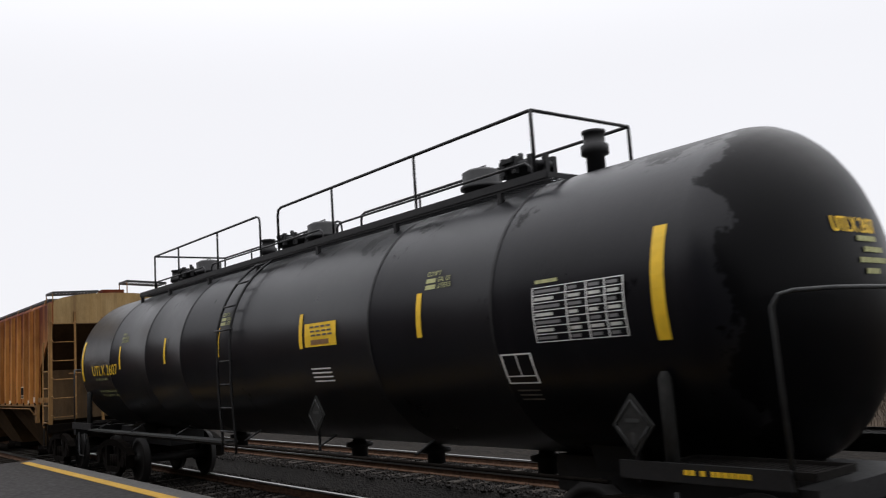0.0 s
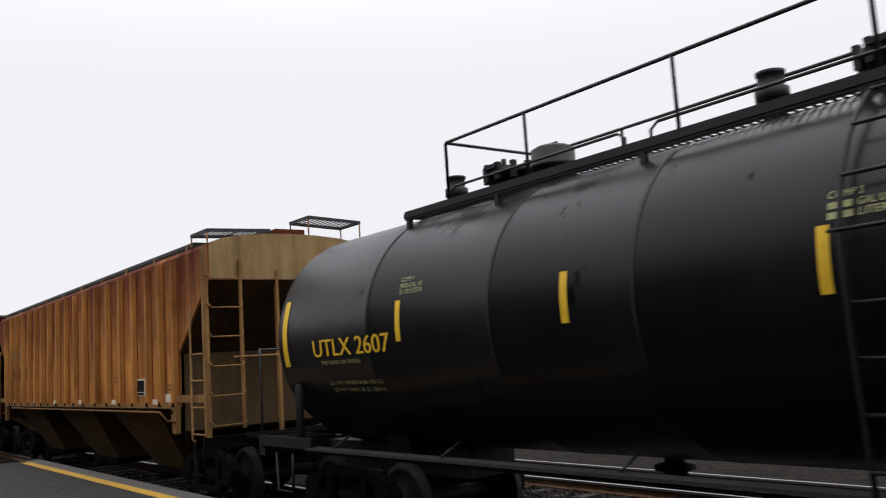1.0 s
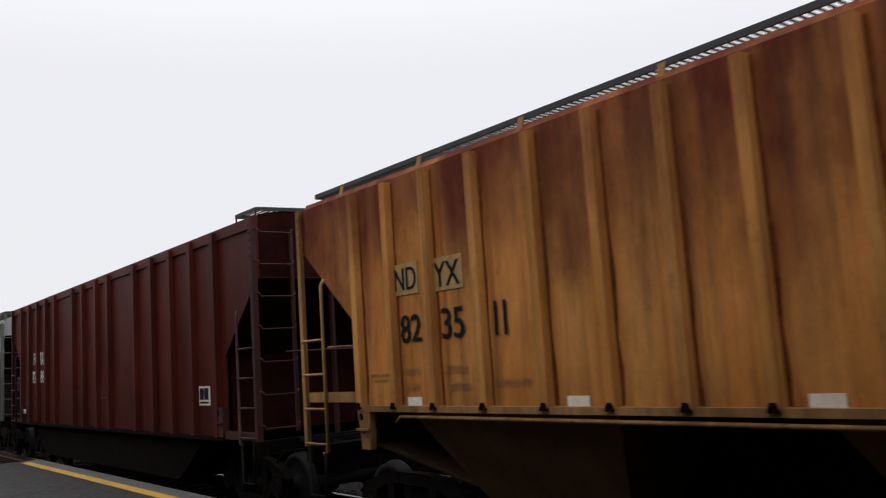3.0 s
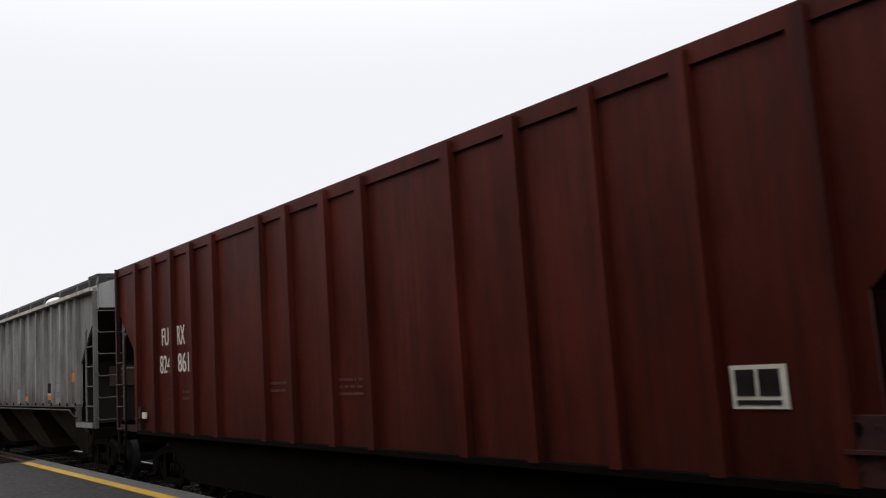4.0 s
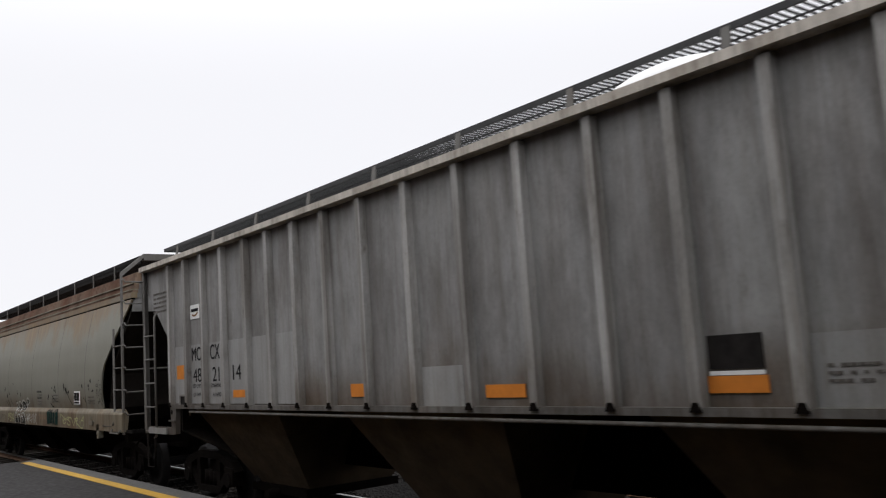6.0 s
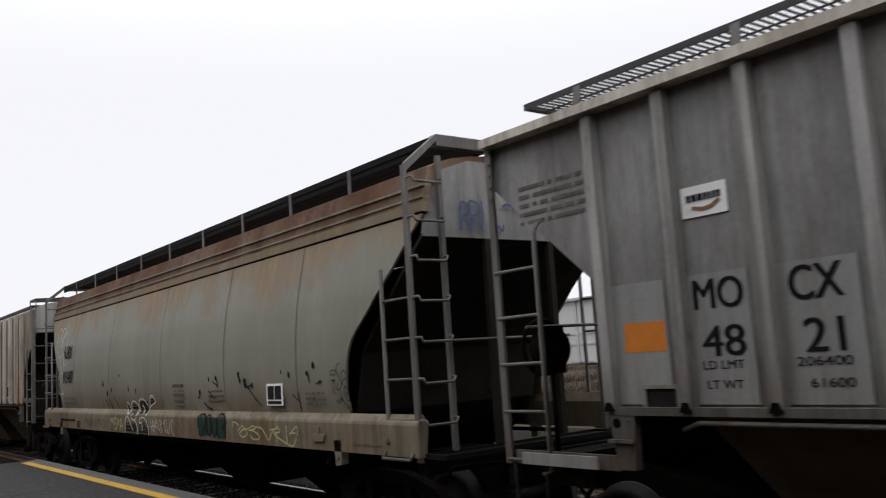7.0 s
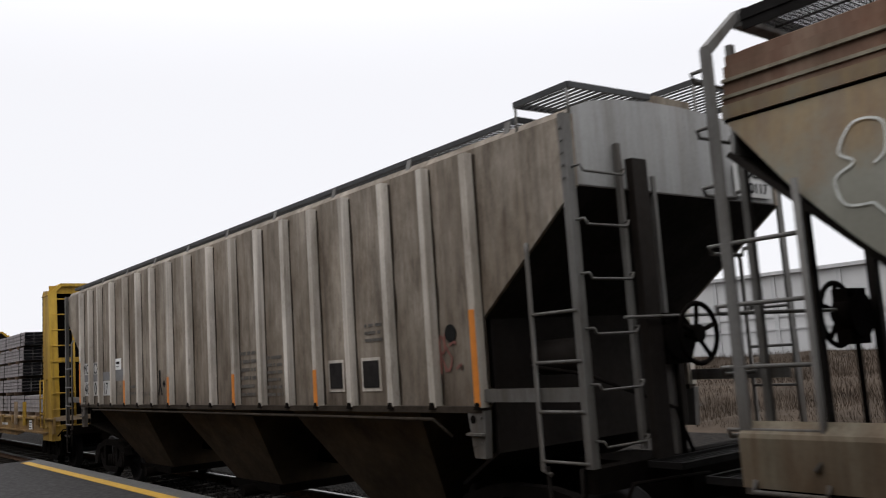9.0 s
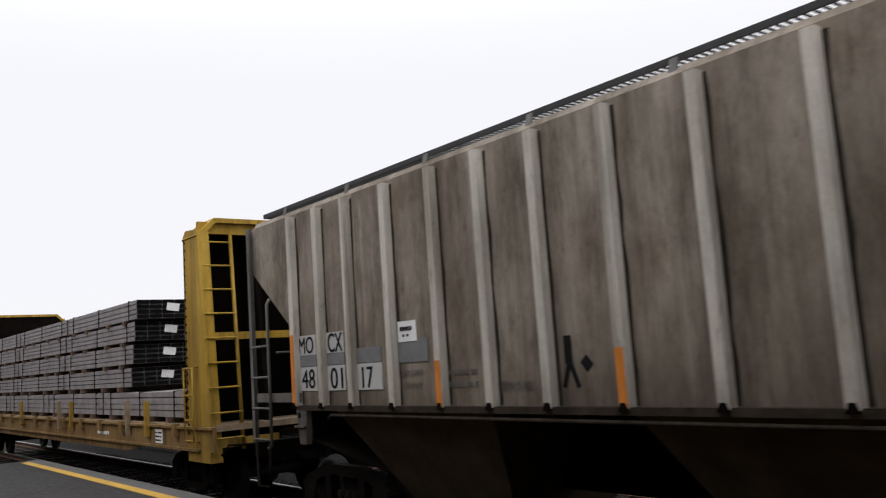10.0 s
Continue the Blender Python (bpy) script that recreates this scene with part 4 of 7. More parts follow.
def tank_car(name, x0, x1, label):
    car, half, mid = start_car(name, x0, x1, label, "tank car")
    cyl = half - 0.62
    bm = bmesh.new()
    prof = [(TANK_R * math.sin(a), -cyl - 0.62 * math.cos(a)) for a in [math.pi / 2 * i / 10 for i in range(11)]]
    prof[0] = (0.02, prof[0][1])
    for x in (-6.1, -3.9, -2.1, 3.9, 6.1):
        prof += [(TANK_R, x - 0.03), (TANK_R + 0.005, x - 0.012), (TANK_R + 0.005, x + 0.012), (TANK_R, x + 0.03)]
    prof += [(TANK_R * math.sin(a), cyl + 0.70 * math.cos(a)) for a in [math.pi / 2 * (10 - i) / 10 for i in range(11)]]
    prof[-1] = (0.02, prof[-1][1])
    turned(bm, prof, (0, 0, TANK_Z), "x", 72)
    part("tank_shell", bm, M_TANK, car)
    # dark weld bands
    for x in (-6.1, -3.9, -2.1, 3.9, 6.1):
        tank_plate("weld_band", x - 0.02, x + 0.02, -35 if x > 0 else -20, 62, M_TANK_IRON, car, 0.008)
    # stub sills, saddles and side handrail
    for s in (-1, 1):
        e = s * half
        bm = bmesh.new()
        box(bm, min(e + s * 0.35, e - s * 3.2), max(e + s * 0.35, e - s * 3.2), -0.36, 0.36, 0.74, 1.1)
        box(bm, min(e + s * 0.3, e + s * 0.12), max(e + s * 0.3, e + s * 0.12), -1.4, 1.4, 0.98, 1.14)
        part("stub_sill", bm, M_TANK_IRON, car)
        bm = bmesh.new()
        slab(bm, [(e - s * 1.9, -0.6, 1.0), (e - s * 1.9, 0.6, 1.0), (e - s * 1.9, 0.7, 1.3), (e - s * 1.9, 0.35, 1.18), (e - s * 1.9, 0, 1.12), (e - s * 1.9, -0.35, 1.18), (e - s * 1.9, -0.7, 1.3)], (-s * 0.5, 0, 0))
        part("saddle", bm, M_TANK_IRON, car)
        bm = bmesh.new()
        grating(bm, min(e + s * 0.3, e - s * 1.0), max(e + s * 0.3, e - s * 1.0), -1.42, -0.9, 1.22, 0.06)
        grating(bm, min(e + s * 0.3, e - s * 1.0), max(e + s * 0.3, e - s * 1.0), 0.9, 1.42, 1.22, 0.06)
        tagged(part("end_platform", bm, M_GRATE_DARK, car), kind="stuff")
        bm = bmesh.new()
        x = e + s * 0.14
        tube(bm, [(x, -1.42, 1.1), (x - s * 0.02, -1.42, 2.38), (x + s * 0.03, -1.40, 2.46), (x + s * 0.12, -1.36, 2.48), (e + s * 0.46, -1.2, 2.48), (e + s * 0.5, -0.8, 2.48), (e + s * 0.5, 0.8, 2.48), (e + s * 0.46, 1.2, 2.48), (x + s * 0.12, 1.36, 2.48), (x, 1.42, 2.4), (x, 1.42, 1.1)], 0.018, 8)
        part("end_handrail", bm, M_GRATE, car)
        bm = bmesh.new()
        box(bm, min(e + s * 0.15, e - s * 1.35), max(e + s * 0.15, e - s * 1.35), -1.47, -1.43, 1.13, 1.27)
        part("step_board", bm, M_TANK_IRON, car)
        bm = bmesh.new()
        box(bm, min(e - s * 0.2, e - s * 1.6), max(e - s * 0.2, e - s * 1.6), 1.43, 1.47, 1.02, 1.16)
        part("step_board", bm, M_TANK_IRON, car)
        bm = bmesh.new()
        turned(bm, [(0.055, 1.1), (0.055, 1.9), (0.03, 1.96)], (e - s * 0.9, -1.36, 0), "z", 10)
        part("stanchion", bm, M_DIAMOND, car)
        bm = bmesh.new()
        tube(bm, [(e - s * 0.35, -1.45, 1.05), (e - s * 0.37, -1.45, 0.55), (e - s * 0.8, -1.45, 0.55), (e - s * 0.82, -1.45, 1.05)], 0.02)
        part("stirrup_step", bm, M_TANK_IRON, car)
    bm = bmesh.new()
    tube(bm, [(-half + 1.5, -1.45, 1.10), (0, -1.47, 1.09), (half - 1.5, -1.45, 1.08)], 0.02)
    part("side_pipe", bm, M_FRAME, car)
    bm = bmesh.new()
    box(bm, -half + 1.25, -0.2, -1.5, -1.3, 1.12, 1.15)
    part("running_plate", bm, M_GRATE, car, "thin pale running plate")
    bm = bmesh.new()
    for x in (-7.0, -4.8, -2.4, 0.4, 2.6, 4.7):
        tube(bm, [(x, -1.46, 1.17), (x, -1.2, 1.3)], 0.014)
    tagged(part("pipe_hangers", bm, M_TANK_IRON, car), kind="stuff")
    for x in (-3.0, 1.2, 3.1, 5.2):
        bm = bmesh.new()
        turned(bm, [(0.12, 0.82), (0.12, 0.95), (0.2, 0.97), (0.2, 1.02), (0.1, 1.04), (0.1, 1.14)], (x, 0, 0), "z", 12)
        part("outlet_valve", bm, M_TANK_IRON, car)
    # top walkway and its rails on both sides
    zw = 3.93
    for side in (-1, 1):
        bm = bmesh.new()
        y0, y1 = sorted((side * 0.80, side * 0.36))
        grating(bm, -6.12, 6.35, y0, y1, zw, 0.08)
        box(bm, -6.12, 6.35, min(side * 0.80, side * 0.77), max(side * 0.80, side * 0.77), zw - 0.04, zw + 0.07)
        tagged(part("walkway", bm, M_TANK_IRON, car), kind="stuff")
        bm = bmesh.new()
        for x in (-6.06, -4.4, -2.4, -0.4, 1.6, 3.6, 5.6):
            box(bm, x - 0.03, x + 0.03, min(side * 0.80, side * 0.74), max(side * 0.80, side * 0.74), zw - 0.22, zw)
        tagged(part("walkway_brackets", bm, M_TANK_IRON, car), kind="stuff")
        y = side * 0.77
        for a, b, posts in ((-5.25, -0.27, (-3.9, -2.0)), (0.37, 6.15, (2.05, 4.05))):
            bm = bmesh.new()
            outer = a < -1
            if outer:
                tube(bm, [(a, y, zw), (a, y, 4.66), (a + 0.02, y, 4.67), (b - 0.12, y, 4.67), (b - 0.03, y, 4.64), (b, y, 4.55), (b, y, zw)], 0.019)
            else:
                tube(bm, [(a, y, zw), (a, y, 4.55), (a + 0.03, y, 4.64), (a + 0.12, y, 4.67), (b - 0.02, y, 4.67), (b, y, 4.66), (b, y, zw)], 0.021)
            part("safety_rail", bm, M_TANK_IRON, car)
            for x in posts:
                bm = bmesh.new()
                tube(bm, [(x, y, zw), (x, y, 4.67)], 0.018)
                part("rail_post", bm, M_TANK_IRON, car)
        bm = bmesh.new()
        for a, b in ((-5.2, -2.6), (-2.3, 1.75), (2.15, 6.1)):
            tube(bm, [(a, y, zw), (a, y, zw + 0.14), (a + 0.08, y, zw + 0.2), (b - 0.08, y, zw + 0.2), (b, y, zw + 0.14), (b, y, zw)], 0.015)
        tagged(part("toe_rail", bm, M_TANK_IRON, car), kind="stuff")
    for x in (-5.25, 6.15):
        bm = bmesh.new()
        tube(bm, [(x, -0.77, 4.67), (x, 0.77, 4.67)], 0.021)
        part("cross_rail", bm, M_TANK_IRON, car)
    # domes, manways and vents, one group per compartment
    top = TANK_Z + TANK_R
    for vent, man, dome in ((-6.05, -5.0, -4.28), (-1.55, -0.45, 0.42), (6.3, 5.25, 4.42)):
        bm = bmesh.new()
        turned(bm, [(0.1, top - 0.05), (0.1, top + 0.2), (0.15, top + 0.22), (0.15, top + 0.32), (0.115, top + 0.34), (0.115, top + 0.44), (0.13, top + 0.45), (0.13, top + 0.48), (0.02, top + 0.49)], (vent, 0, 0), "z", 16)
        part("relief_vent", bm, M_TANK_IRON, car)
        bm = bmesh.new()
        turned(bm, [(0.27, top - 0.05), (0.27, top + 0.26), (0.31, top + 0.27), (0.31, top + 0.33), (0.2, top + 0.36)], (man, 0, 0), "z", 20)
        box(bm, man - 0.1, man + 0.1, -0.34, 0.34, top + 0.33, top + 0.38)
        turned(bm, [(0.03, top + 0.36), (0.03, top + 0.47)], (man, -0.1, 0), "z", 8)
        manway = part("manway", bm, M_TANK_IRON, car)
        for k in range(10):
            a = 0.628 * k
            bm = bmesh.new()
            box(bm, man + 0.3 * math.cos(a) - 0.03, man + 0.3 * math.cos(a) + 0.03, 0.3 * math.sin(a) - 0.03, 0.3 * math.sin(a) + 0.03, top + 0.2, top + 0.40)
            part("cover_bolt", bm, M_TANK_IRON, manway)
        bm = bmesh.new()
        turned(bm, [(0.24, top - 0.05), (0.24, top + 0.2), (0.28, top + 0.21), (0.28, top + 0.25), (0.25, top + 0.26), (0.25, top + 0.42), (0.18, top + 0.46), (0.04, top + 0.47)], (dome, 0, 0), "z", 20)
        tube(bm, [(dome - 0.08, 0, top + 0.44), (dome - 0.08, 0, top + 0.5), (dome + 0.08, 0, top + 0.5), (dome + 0.08, 0, top + 0.44)], 0.01)
        part("valve_dome", bm, M_TANK_IRON, car)
    # ladder up the side
    bm = bmesh.new()
    for x in (-0.32, 0.16):
        pts = [(x, on_tank(a, 0.09)[0], on_tank(a, 0.09)[1]) for a in range(68, -5, -8)]
        pts += [(x, pts[-1][1], 2.0), (x, -1.5, 1.2), (x, -1.5, 0.98)]
        tube(bm, pts, 0.02)
    ladder = part("side_ladder", bm, M_TANK_IRON, car)
    for a in (56, 40, 24, 10):
        bm = bmesh.new()
        y, z = on_tank(a, 0.1)
        tube(bm, [(-0.4 if a == 10 else -0.32, y, z), (0.24 if a == 10 else 0.16, y, z)], 0.015)
        part("ladder_rung", bm, M_TANK_IRON, ladder)
    for z in (2.35, 2.0, 1.65, 1.3):
        bm = bmesh.new()
        tube(bm, [(-0.32, -1.52, z), (0.16, -1.52, z)], 0.015)
        part("ladder_rung", bm, M_TANK_IRON, ladder)
    # markings
    for a, b, lo, hi in ((8.04, 8.17, -13.7, 22.5), (4.86, 4.95, -5.4, 13.2), (2.2, 2.29, -5.0, 12.8), (-0.53, -0.44, -5, 13), (-2.92, -2.83, -5.5, 12.3), (-5.5, -5.41, -6.1, 11.7), (-8.22, -8.09, -13.9, 21)):
        tank_plate("reflective_strip", a, b, lo, hi, M_SAFETY, car, 0.006, "yellow reflective strip")
    p = tank_plate("warning_placard", 2.36, 3.16, -4.6, 7.2, M_SAFETY, car, 0.008, "yellow placard with small dark print")
    for i, a in enumerate((4.8, 2.6, 0.6)):
        for k in range(4):
            tank_plate("print_bar", 2.5 + k * 0.14 + 0.02 * i, 2.61 + k * 0.14 + 0.02 * i, a, a + 0.9, M_FAINT, p, 0.011)
    tank_plate("print_bar", 2.52, 2.98, -3.6, -1.2, M_FAINT_TAN, p, 0.011)
    for i in range(4):
        tank_plate("print_bar", 2.4, 2.9, -16.2 - 2.2 * i, -15.4 - 2.2 * i, M_WHITE, car)
    # data table with a white grid
    lines = [(6.68, 7.76, a, a + 0.28) for a in [-11.5 + 2.74 * i for i in range(8)]]
    cols = [(x, x + 0.014, -11.5, 7.9) for x in (6.68, 7.1, 7.34, 7.55, 7.75)]
    for a, b, lo, hi in lines + cols:
        tank_plate("table_line", a, b, lo, hi, M_WHITE, car)
    rnd = random.Random(4)
    for i in range(7):
        for x, w in ((6.71, 0.34), (7.13, 0.17), (7.37, 0.15), (7.58, 0.14)):
            lo = -11.5 + 2.74 * i + 0.95
            tank_plate("table_bar", x, x + w * rnd.uniform(0.6, 1.0), lo, lo + 1.1, M_GRAF_WHITE if i % 2 else M_PATCH_DARK, car, 0.005)
    for a, b, lo, hi in ((6.13, 6.56, -15.4, -14.8), (6.13, 6.56, -26.8, -26.2), (6.13, 6.155, -26.8, -14.8), (6.535, 6.56, -26.8, -14.8), (6.34, 6.355, -23.6, -14.8), (6.13, 6.56, -23.9, -23.4)):
        tank_plate("stencil_line", a, b, lo, hi, M_WHITE, car)
    for i in range(3):
        tank_plate("print_bar", 6.2, 6.5, -30 - 2 * i, -29.3 - 2 * i, M_FAINT, car)
    bend = (TANK_R, TANK_Z)
    lettering("reporting_mark", "UTLX 2607", -7.4, -5.64, radians(-10), radians(-1.6), 0, M_SAFETY, car, bend)
    lettering("slogan", "THE TANK CAR PEOPLE", -7.25, -6.32, radians(-14), radians(-12.2), 0, M_GRAF_YELLOW, car, bend)
    for row, words in enumerate(("LD LMT 185500 LB 84 150 KG", "LT WT 77500 LB 35 150 KG")):
        lettering("weight_stencil", words, -7.2 + 0.06 * row, -5.98, radians(-24.6 - 3.9 * row), radians(-22.7 - 3.9 * row), 0, M_GRAF_YELLOW, car, bend)
    for x, words in ((-5.45, ("COMP 1", "8903 GAL US", "33 702 LITERS")), (-0.45, ("COMP 2", "GAL US", "LITERS")), (5.0, ("COMP 3", "GAL US", "LITERS"))):
        for row, (w, lo, hi) in enumerate(zip(words, (0.24, 0.42, 0.44), (20, 17, 14.2))):
            full = row == 0 or len(w) > 6
            lettering("capacity_stencil", w, x if full else x + lo * 0.48, x + lo, radians(hi), radians(hi + 2.1), 0, M_GRAF_YELLOW, car, bend)
            if not full:
                tank_plate("capacity_bar", x, x + lo * 0.4, hi, hi + 1.9, M_GRAF_YELLOW, car)
    tank_plate("print_bar", 6.72, 7.0, 9.3, 10.6, M_GRAF_YELLOW, car)
    # diamond hazard placards on their brackets
    for x, y, z in ((2.45, -1.40, 1.56), (7.74, -1.48, 1.55)):
        bm = bmesh.new()
        slab(bm, [(x - 0.21, y, z), (x, y, z - 0.25), (x + 0.21, y, z), (x, y, z + 0.25)], (0, 0.02, 0))
        d = part("hazard_placard", bm, M_DIAMOND, car, "grey diamond-shaped placard")
        bm = bmesh.new()
        for a in ((-1, 0, 0, -1), (0, -1, 1, 0), (1, 0, 0, 1), (0, 1, -1, 0)):
            tube(bm, [(x + 0.17 * a[0], y - 0.004, z + 0.2 * a[1]), (x + 0.17 * a[2], y - 0.004, z + 0.2 * a[3])], 0.006, 4)
        box(bm, x - 0.07, x + 0.07, y - 0.004, y, z + 0.02, z + 0.05)
        box(bm, x - 0.02, x + 0.02, y - 0.004, y, z - 0.15, z - 0.06)
        part("placard_border", bm, M_GRATE, d)
        bm = bmesh.new()
        box(bm, x - 0.015, x + 0.015, y + 0.02, y + 0.05, 1.1, z)
        part("bracket", bm, M_TANK_IRON, d)
    bars("sill_print", half - 0.72, half - 0.15, 1.17, 1.26, 1, -1.474, M_SAFETY, car, 5)
    # print on the dished end
    rows = lettering("end_mark", "UTLX 2607", -0.30, 0.42, 2.97, 3.10, 0, M_SAFETY, car, end=cyl)
    for y0, y1, zz in ((0.02, 0.36, 2.9), (0.1, 0.46, 2.81), (0.0, 0.52, 2.72), (0.08, 0.32, 2.63)):
        bm = bmesh.new()
        y = y0
        while y < y1:
            box(bm, cyl, cyl + 0.004, y, min(y + 0.08, y1), zz, zz + 0.045)
            y += 0.1
        rows.append(part("end_print", bm, M_GRAF_YELLOW, car))
    for ob in rows:
        for v in ob.data.vertices:
            v.co.x += 0.70 * math.sqrt(max(0.0, 1 - (v.co.y ** 2 + (v.co.z - TANK_Z) ** 2) / TANK_R ** 2)) + 0.008
    running_gear(car, half, 1.5)
    return car, half, mid


# ---- the bulkhead flatcar and its load ----
def bulkhead_flat(name, x0, x1, label):
    car, half, mid = start_car(name, x0, x1, label, "flatcar")
    deck = 1.36
    bm = bmesh.new()
    box(bm, -half + 0.1, half - 0.1, -1.45, 1.45, deck - 0.1, deck)
    part("deck", bm, M_TIMBER, car)
    for side in (-1, 1):
        bm = bmesh.new()
        y = side * 1.5
        slab(bm, [(-half, y, deck - 0.02), (half, y, deck - 0.02), (half, y, 0.95), (half - 3.2, y, 0.95), (half - 4.2, y, 0.82), (-half + 4.2, y, 0.82), (-half + 3.2, y, 0.95), (-half, y, 0.95)], (0, -side * 0.06, 0))
        box(bm, -half, half, min(y - side * 0.06, y + side * 0.05), max(y - side * 0.06, y + side * 0.05), deck - 0.06, deck - 0.02)
        box(bm, -half + 0.5, half - 0.5, min(y - side * 0.06, y + side * 0.05), max(y - side * 0.06, y + side * 0.05), 0.95, 0.99)
        part("side_sill", bm, M_BULK_SILL, car)
        for i in range(14):
            x = half - 1.5 - i * (2 * half - 3.0) / 13
            bm = bmesh.new()
            box(bm, x - 0.07, x + 0.07, min(y, y + side * 0.09), max(y, y + side * 0.09), deck - 0.2, deck + 0.02)
            part("stake_pocket", bm, M_BULK_SILL, car)
        for i in range(5):
            x = half - 2.9 - 1.1 * i - 3.0 * (i // 2)
            bm = bmesh.new()
            box(bm, x - 0.045, x + 0.045, min(y + side * 0.02, y + side * 0.1), max(y + side * 0.02, y + side * 0.1), deck - 0.24, deck + 0.4)
            part("stake", bm, M_TIMBER if i % 2 else M_BULK, car)
        if side < 0:
            plate("data_panel", half - 2.6, half - 2.25, 1.02, 1.26, -1.505, M_TAGWHITE, car)
            bars("data_print", half - 2.58, half - 2.27, 1.04, 1.24, 3, -1.513, M_TAG_DARK, car, 9)
            bars("side_print", half - 6.2, half - 5.4, 1.05, 1.2, 1, -1.504, M_TAGWHITE, car, 10)
    bm = bmesh.new()
    box(bm, -half, half, -0.3, 0.3, 0.7, 1.2)
    part("centre_sill", bm, M_UNDER, car)
    for s in (-1, 1):
        e = s * half
        d0, d1 = sorted((e - s * 1.05, e))
        inner = e - s * 1.05
        # solid inner face, the shade of the recess put into its near-black colour
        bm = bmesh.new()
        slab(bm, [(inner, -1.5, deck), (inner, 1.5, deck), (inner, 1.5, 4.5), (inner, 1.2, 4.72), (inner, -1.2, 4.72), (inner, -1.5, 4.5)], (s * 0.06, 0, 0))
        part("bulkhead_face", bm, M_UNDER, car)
        for side in (-1, 1):
            y = side * 1.5
            bm = bmesh.new()
            # tapering side girder, narrow plate with a riveted edge
            slab(bm, [(inner, y, 0.78), (e - s * 0.1, y, 0.78), (e - s * 0.42, y, 4.56), (inner + s * 0.12, y, 4.6), (inner, y, 4.5)], (0, -side * 0.05, 0))
            girder = part("bulkhead_girder", bm, M_BULK, car)
            bm = bmesh.new()
            slab(bm, [(e - s * 0.1, y, 0.78), (e - s * 0.42, y, 4.56), (e - s * 0.42, y - side * 0.2, 4.56), (e - s * 0.1, y - side * 0.2, 0.78)], (-s * 0.03, 0, 0))
            part("flange", bm, M_BULK, girder)
            bm = bmesh.new()
            for k in range(26):
                turned(bm, [(0.02, 0), (0.02, side * 0.015)], (inner + s * 0.07, y, 0.95 + 0.138 * k), "y", 6)
            part("rivets", bm, M_UNDER, girder)
            # side ladder low on the girder
            bm = bmesh.new()
            for x in (inner + s * 0.12, inner + s * 0.5):
                tube(bm, [(x, y, 2.3), (x, y + side * 0.09, 2.3), (x, y + side * 0.09, 1.1), (x, y, 1.1)], 0.018)
            for z in (2.28, 1.85, 1.45, 1.12):
                tube(bm, [(inner + s * 0.12, y + side * 0.09, z), (inner + s * 0.5, y + side * 0.09, z)], 0.016)
            part("side_ladder", bm, M_BULK, girder)
            # end braces
            bm = bmesh.new()
            ys = side * 0.95
            tube(bm, [(e - s * 0.1, ys, 0.95), (e - s * 0.5, ys - side * 0.06, 4.5)], 0.035, 4)
            part("end_brace", bm, M_BULK, car)
            for k in range(9):
                z = 1.15 + 0.40 * k
                x = e - s * (0.1 + 0.40 * (z - 0.78) / 3.8)
                bm = bmesh.new()
                tube(bm, [(x, y - side * 0.05, z), (x + s * 0.06, y - side * 0.06, z), (x + s * 0.06, ys, z), (x, ys, z)], 0.016)
                part("ladder_rung", bm, M_BULK, car)
        # ribs inside the recess, near-black with its shade in the colour
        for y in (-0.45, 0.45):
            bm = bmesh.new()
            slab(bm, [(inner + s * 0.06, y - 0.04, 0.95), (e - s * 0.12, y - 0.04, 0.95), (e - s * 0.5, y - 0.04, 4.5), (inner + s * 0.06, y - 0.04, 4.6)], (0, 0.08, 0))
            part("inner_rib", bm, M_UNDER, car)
        for z, w in ((2.72, 0.12), (4.5, 0.2), (1.0, 0.14)):
            x = e - s * (0.1 + 0.40 * (z - 0.78) / 3.8)
            bm = bmesh.new()
            box(bm, min(x, x - s * 0.08), max(x, x - s * 0.08), -1.45, 1.45, z, z + w)
            part("cross_beam", bm, M_BULK, car)
        bm = bmesh.new()
        slab(bm, [(inner - s * 0.02, -1.52, 4.46), (inner - s * 0.02, -1.2, 4.76), (inner - s * 0.02, 1.2, 4.76), (inner - s * 0.02, 1.52, 4.46), (inner - s * 0.02, 1.46, 4.4), (inner - s * 0.02, 1.17, 4.68), (inner - s * 0.02, -1.17, 4.68), (inner - s * 0.02, -1.46, 4.4)], (s * 0.66, 0, 0))
        part("top_cap", bm, M_BULK, car)
    running_gear(car, half, 1.9)
    return car, half, mid


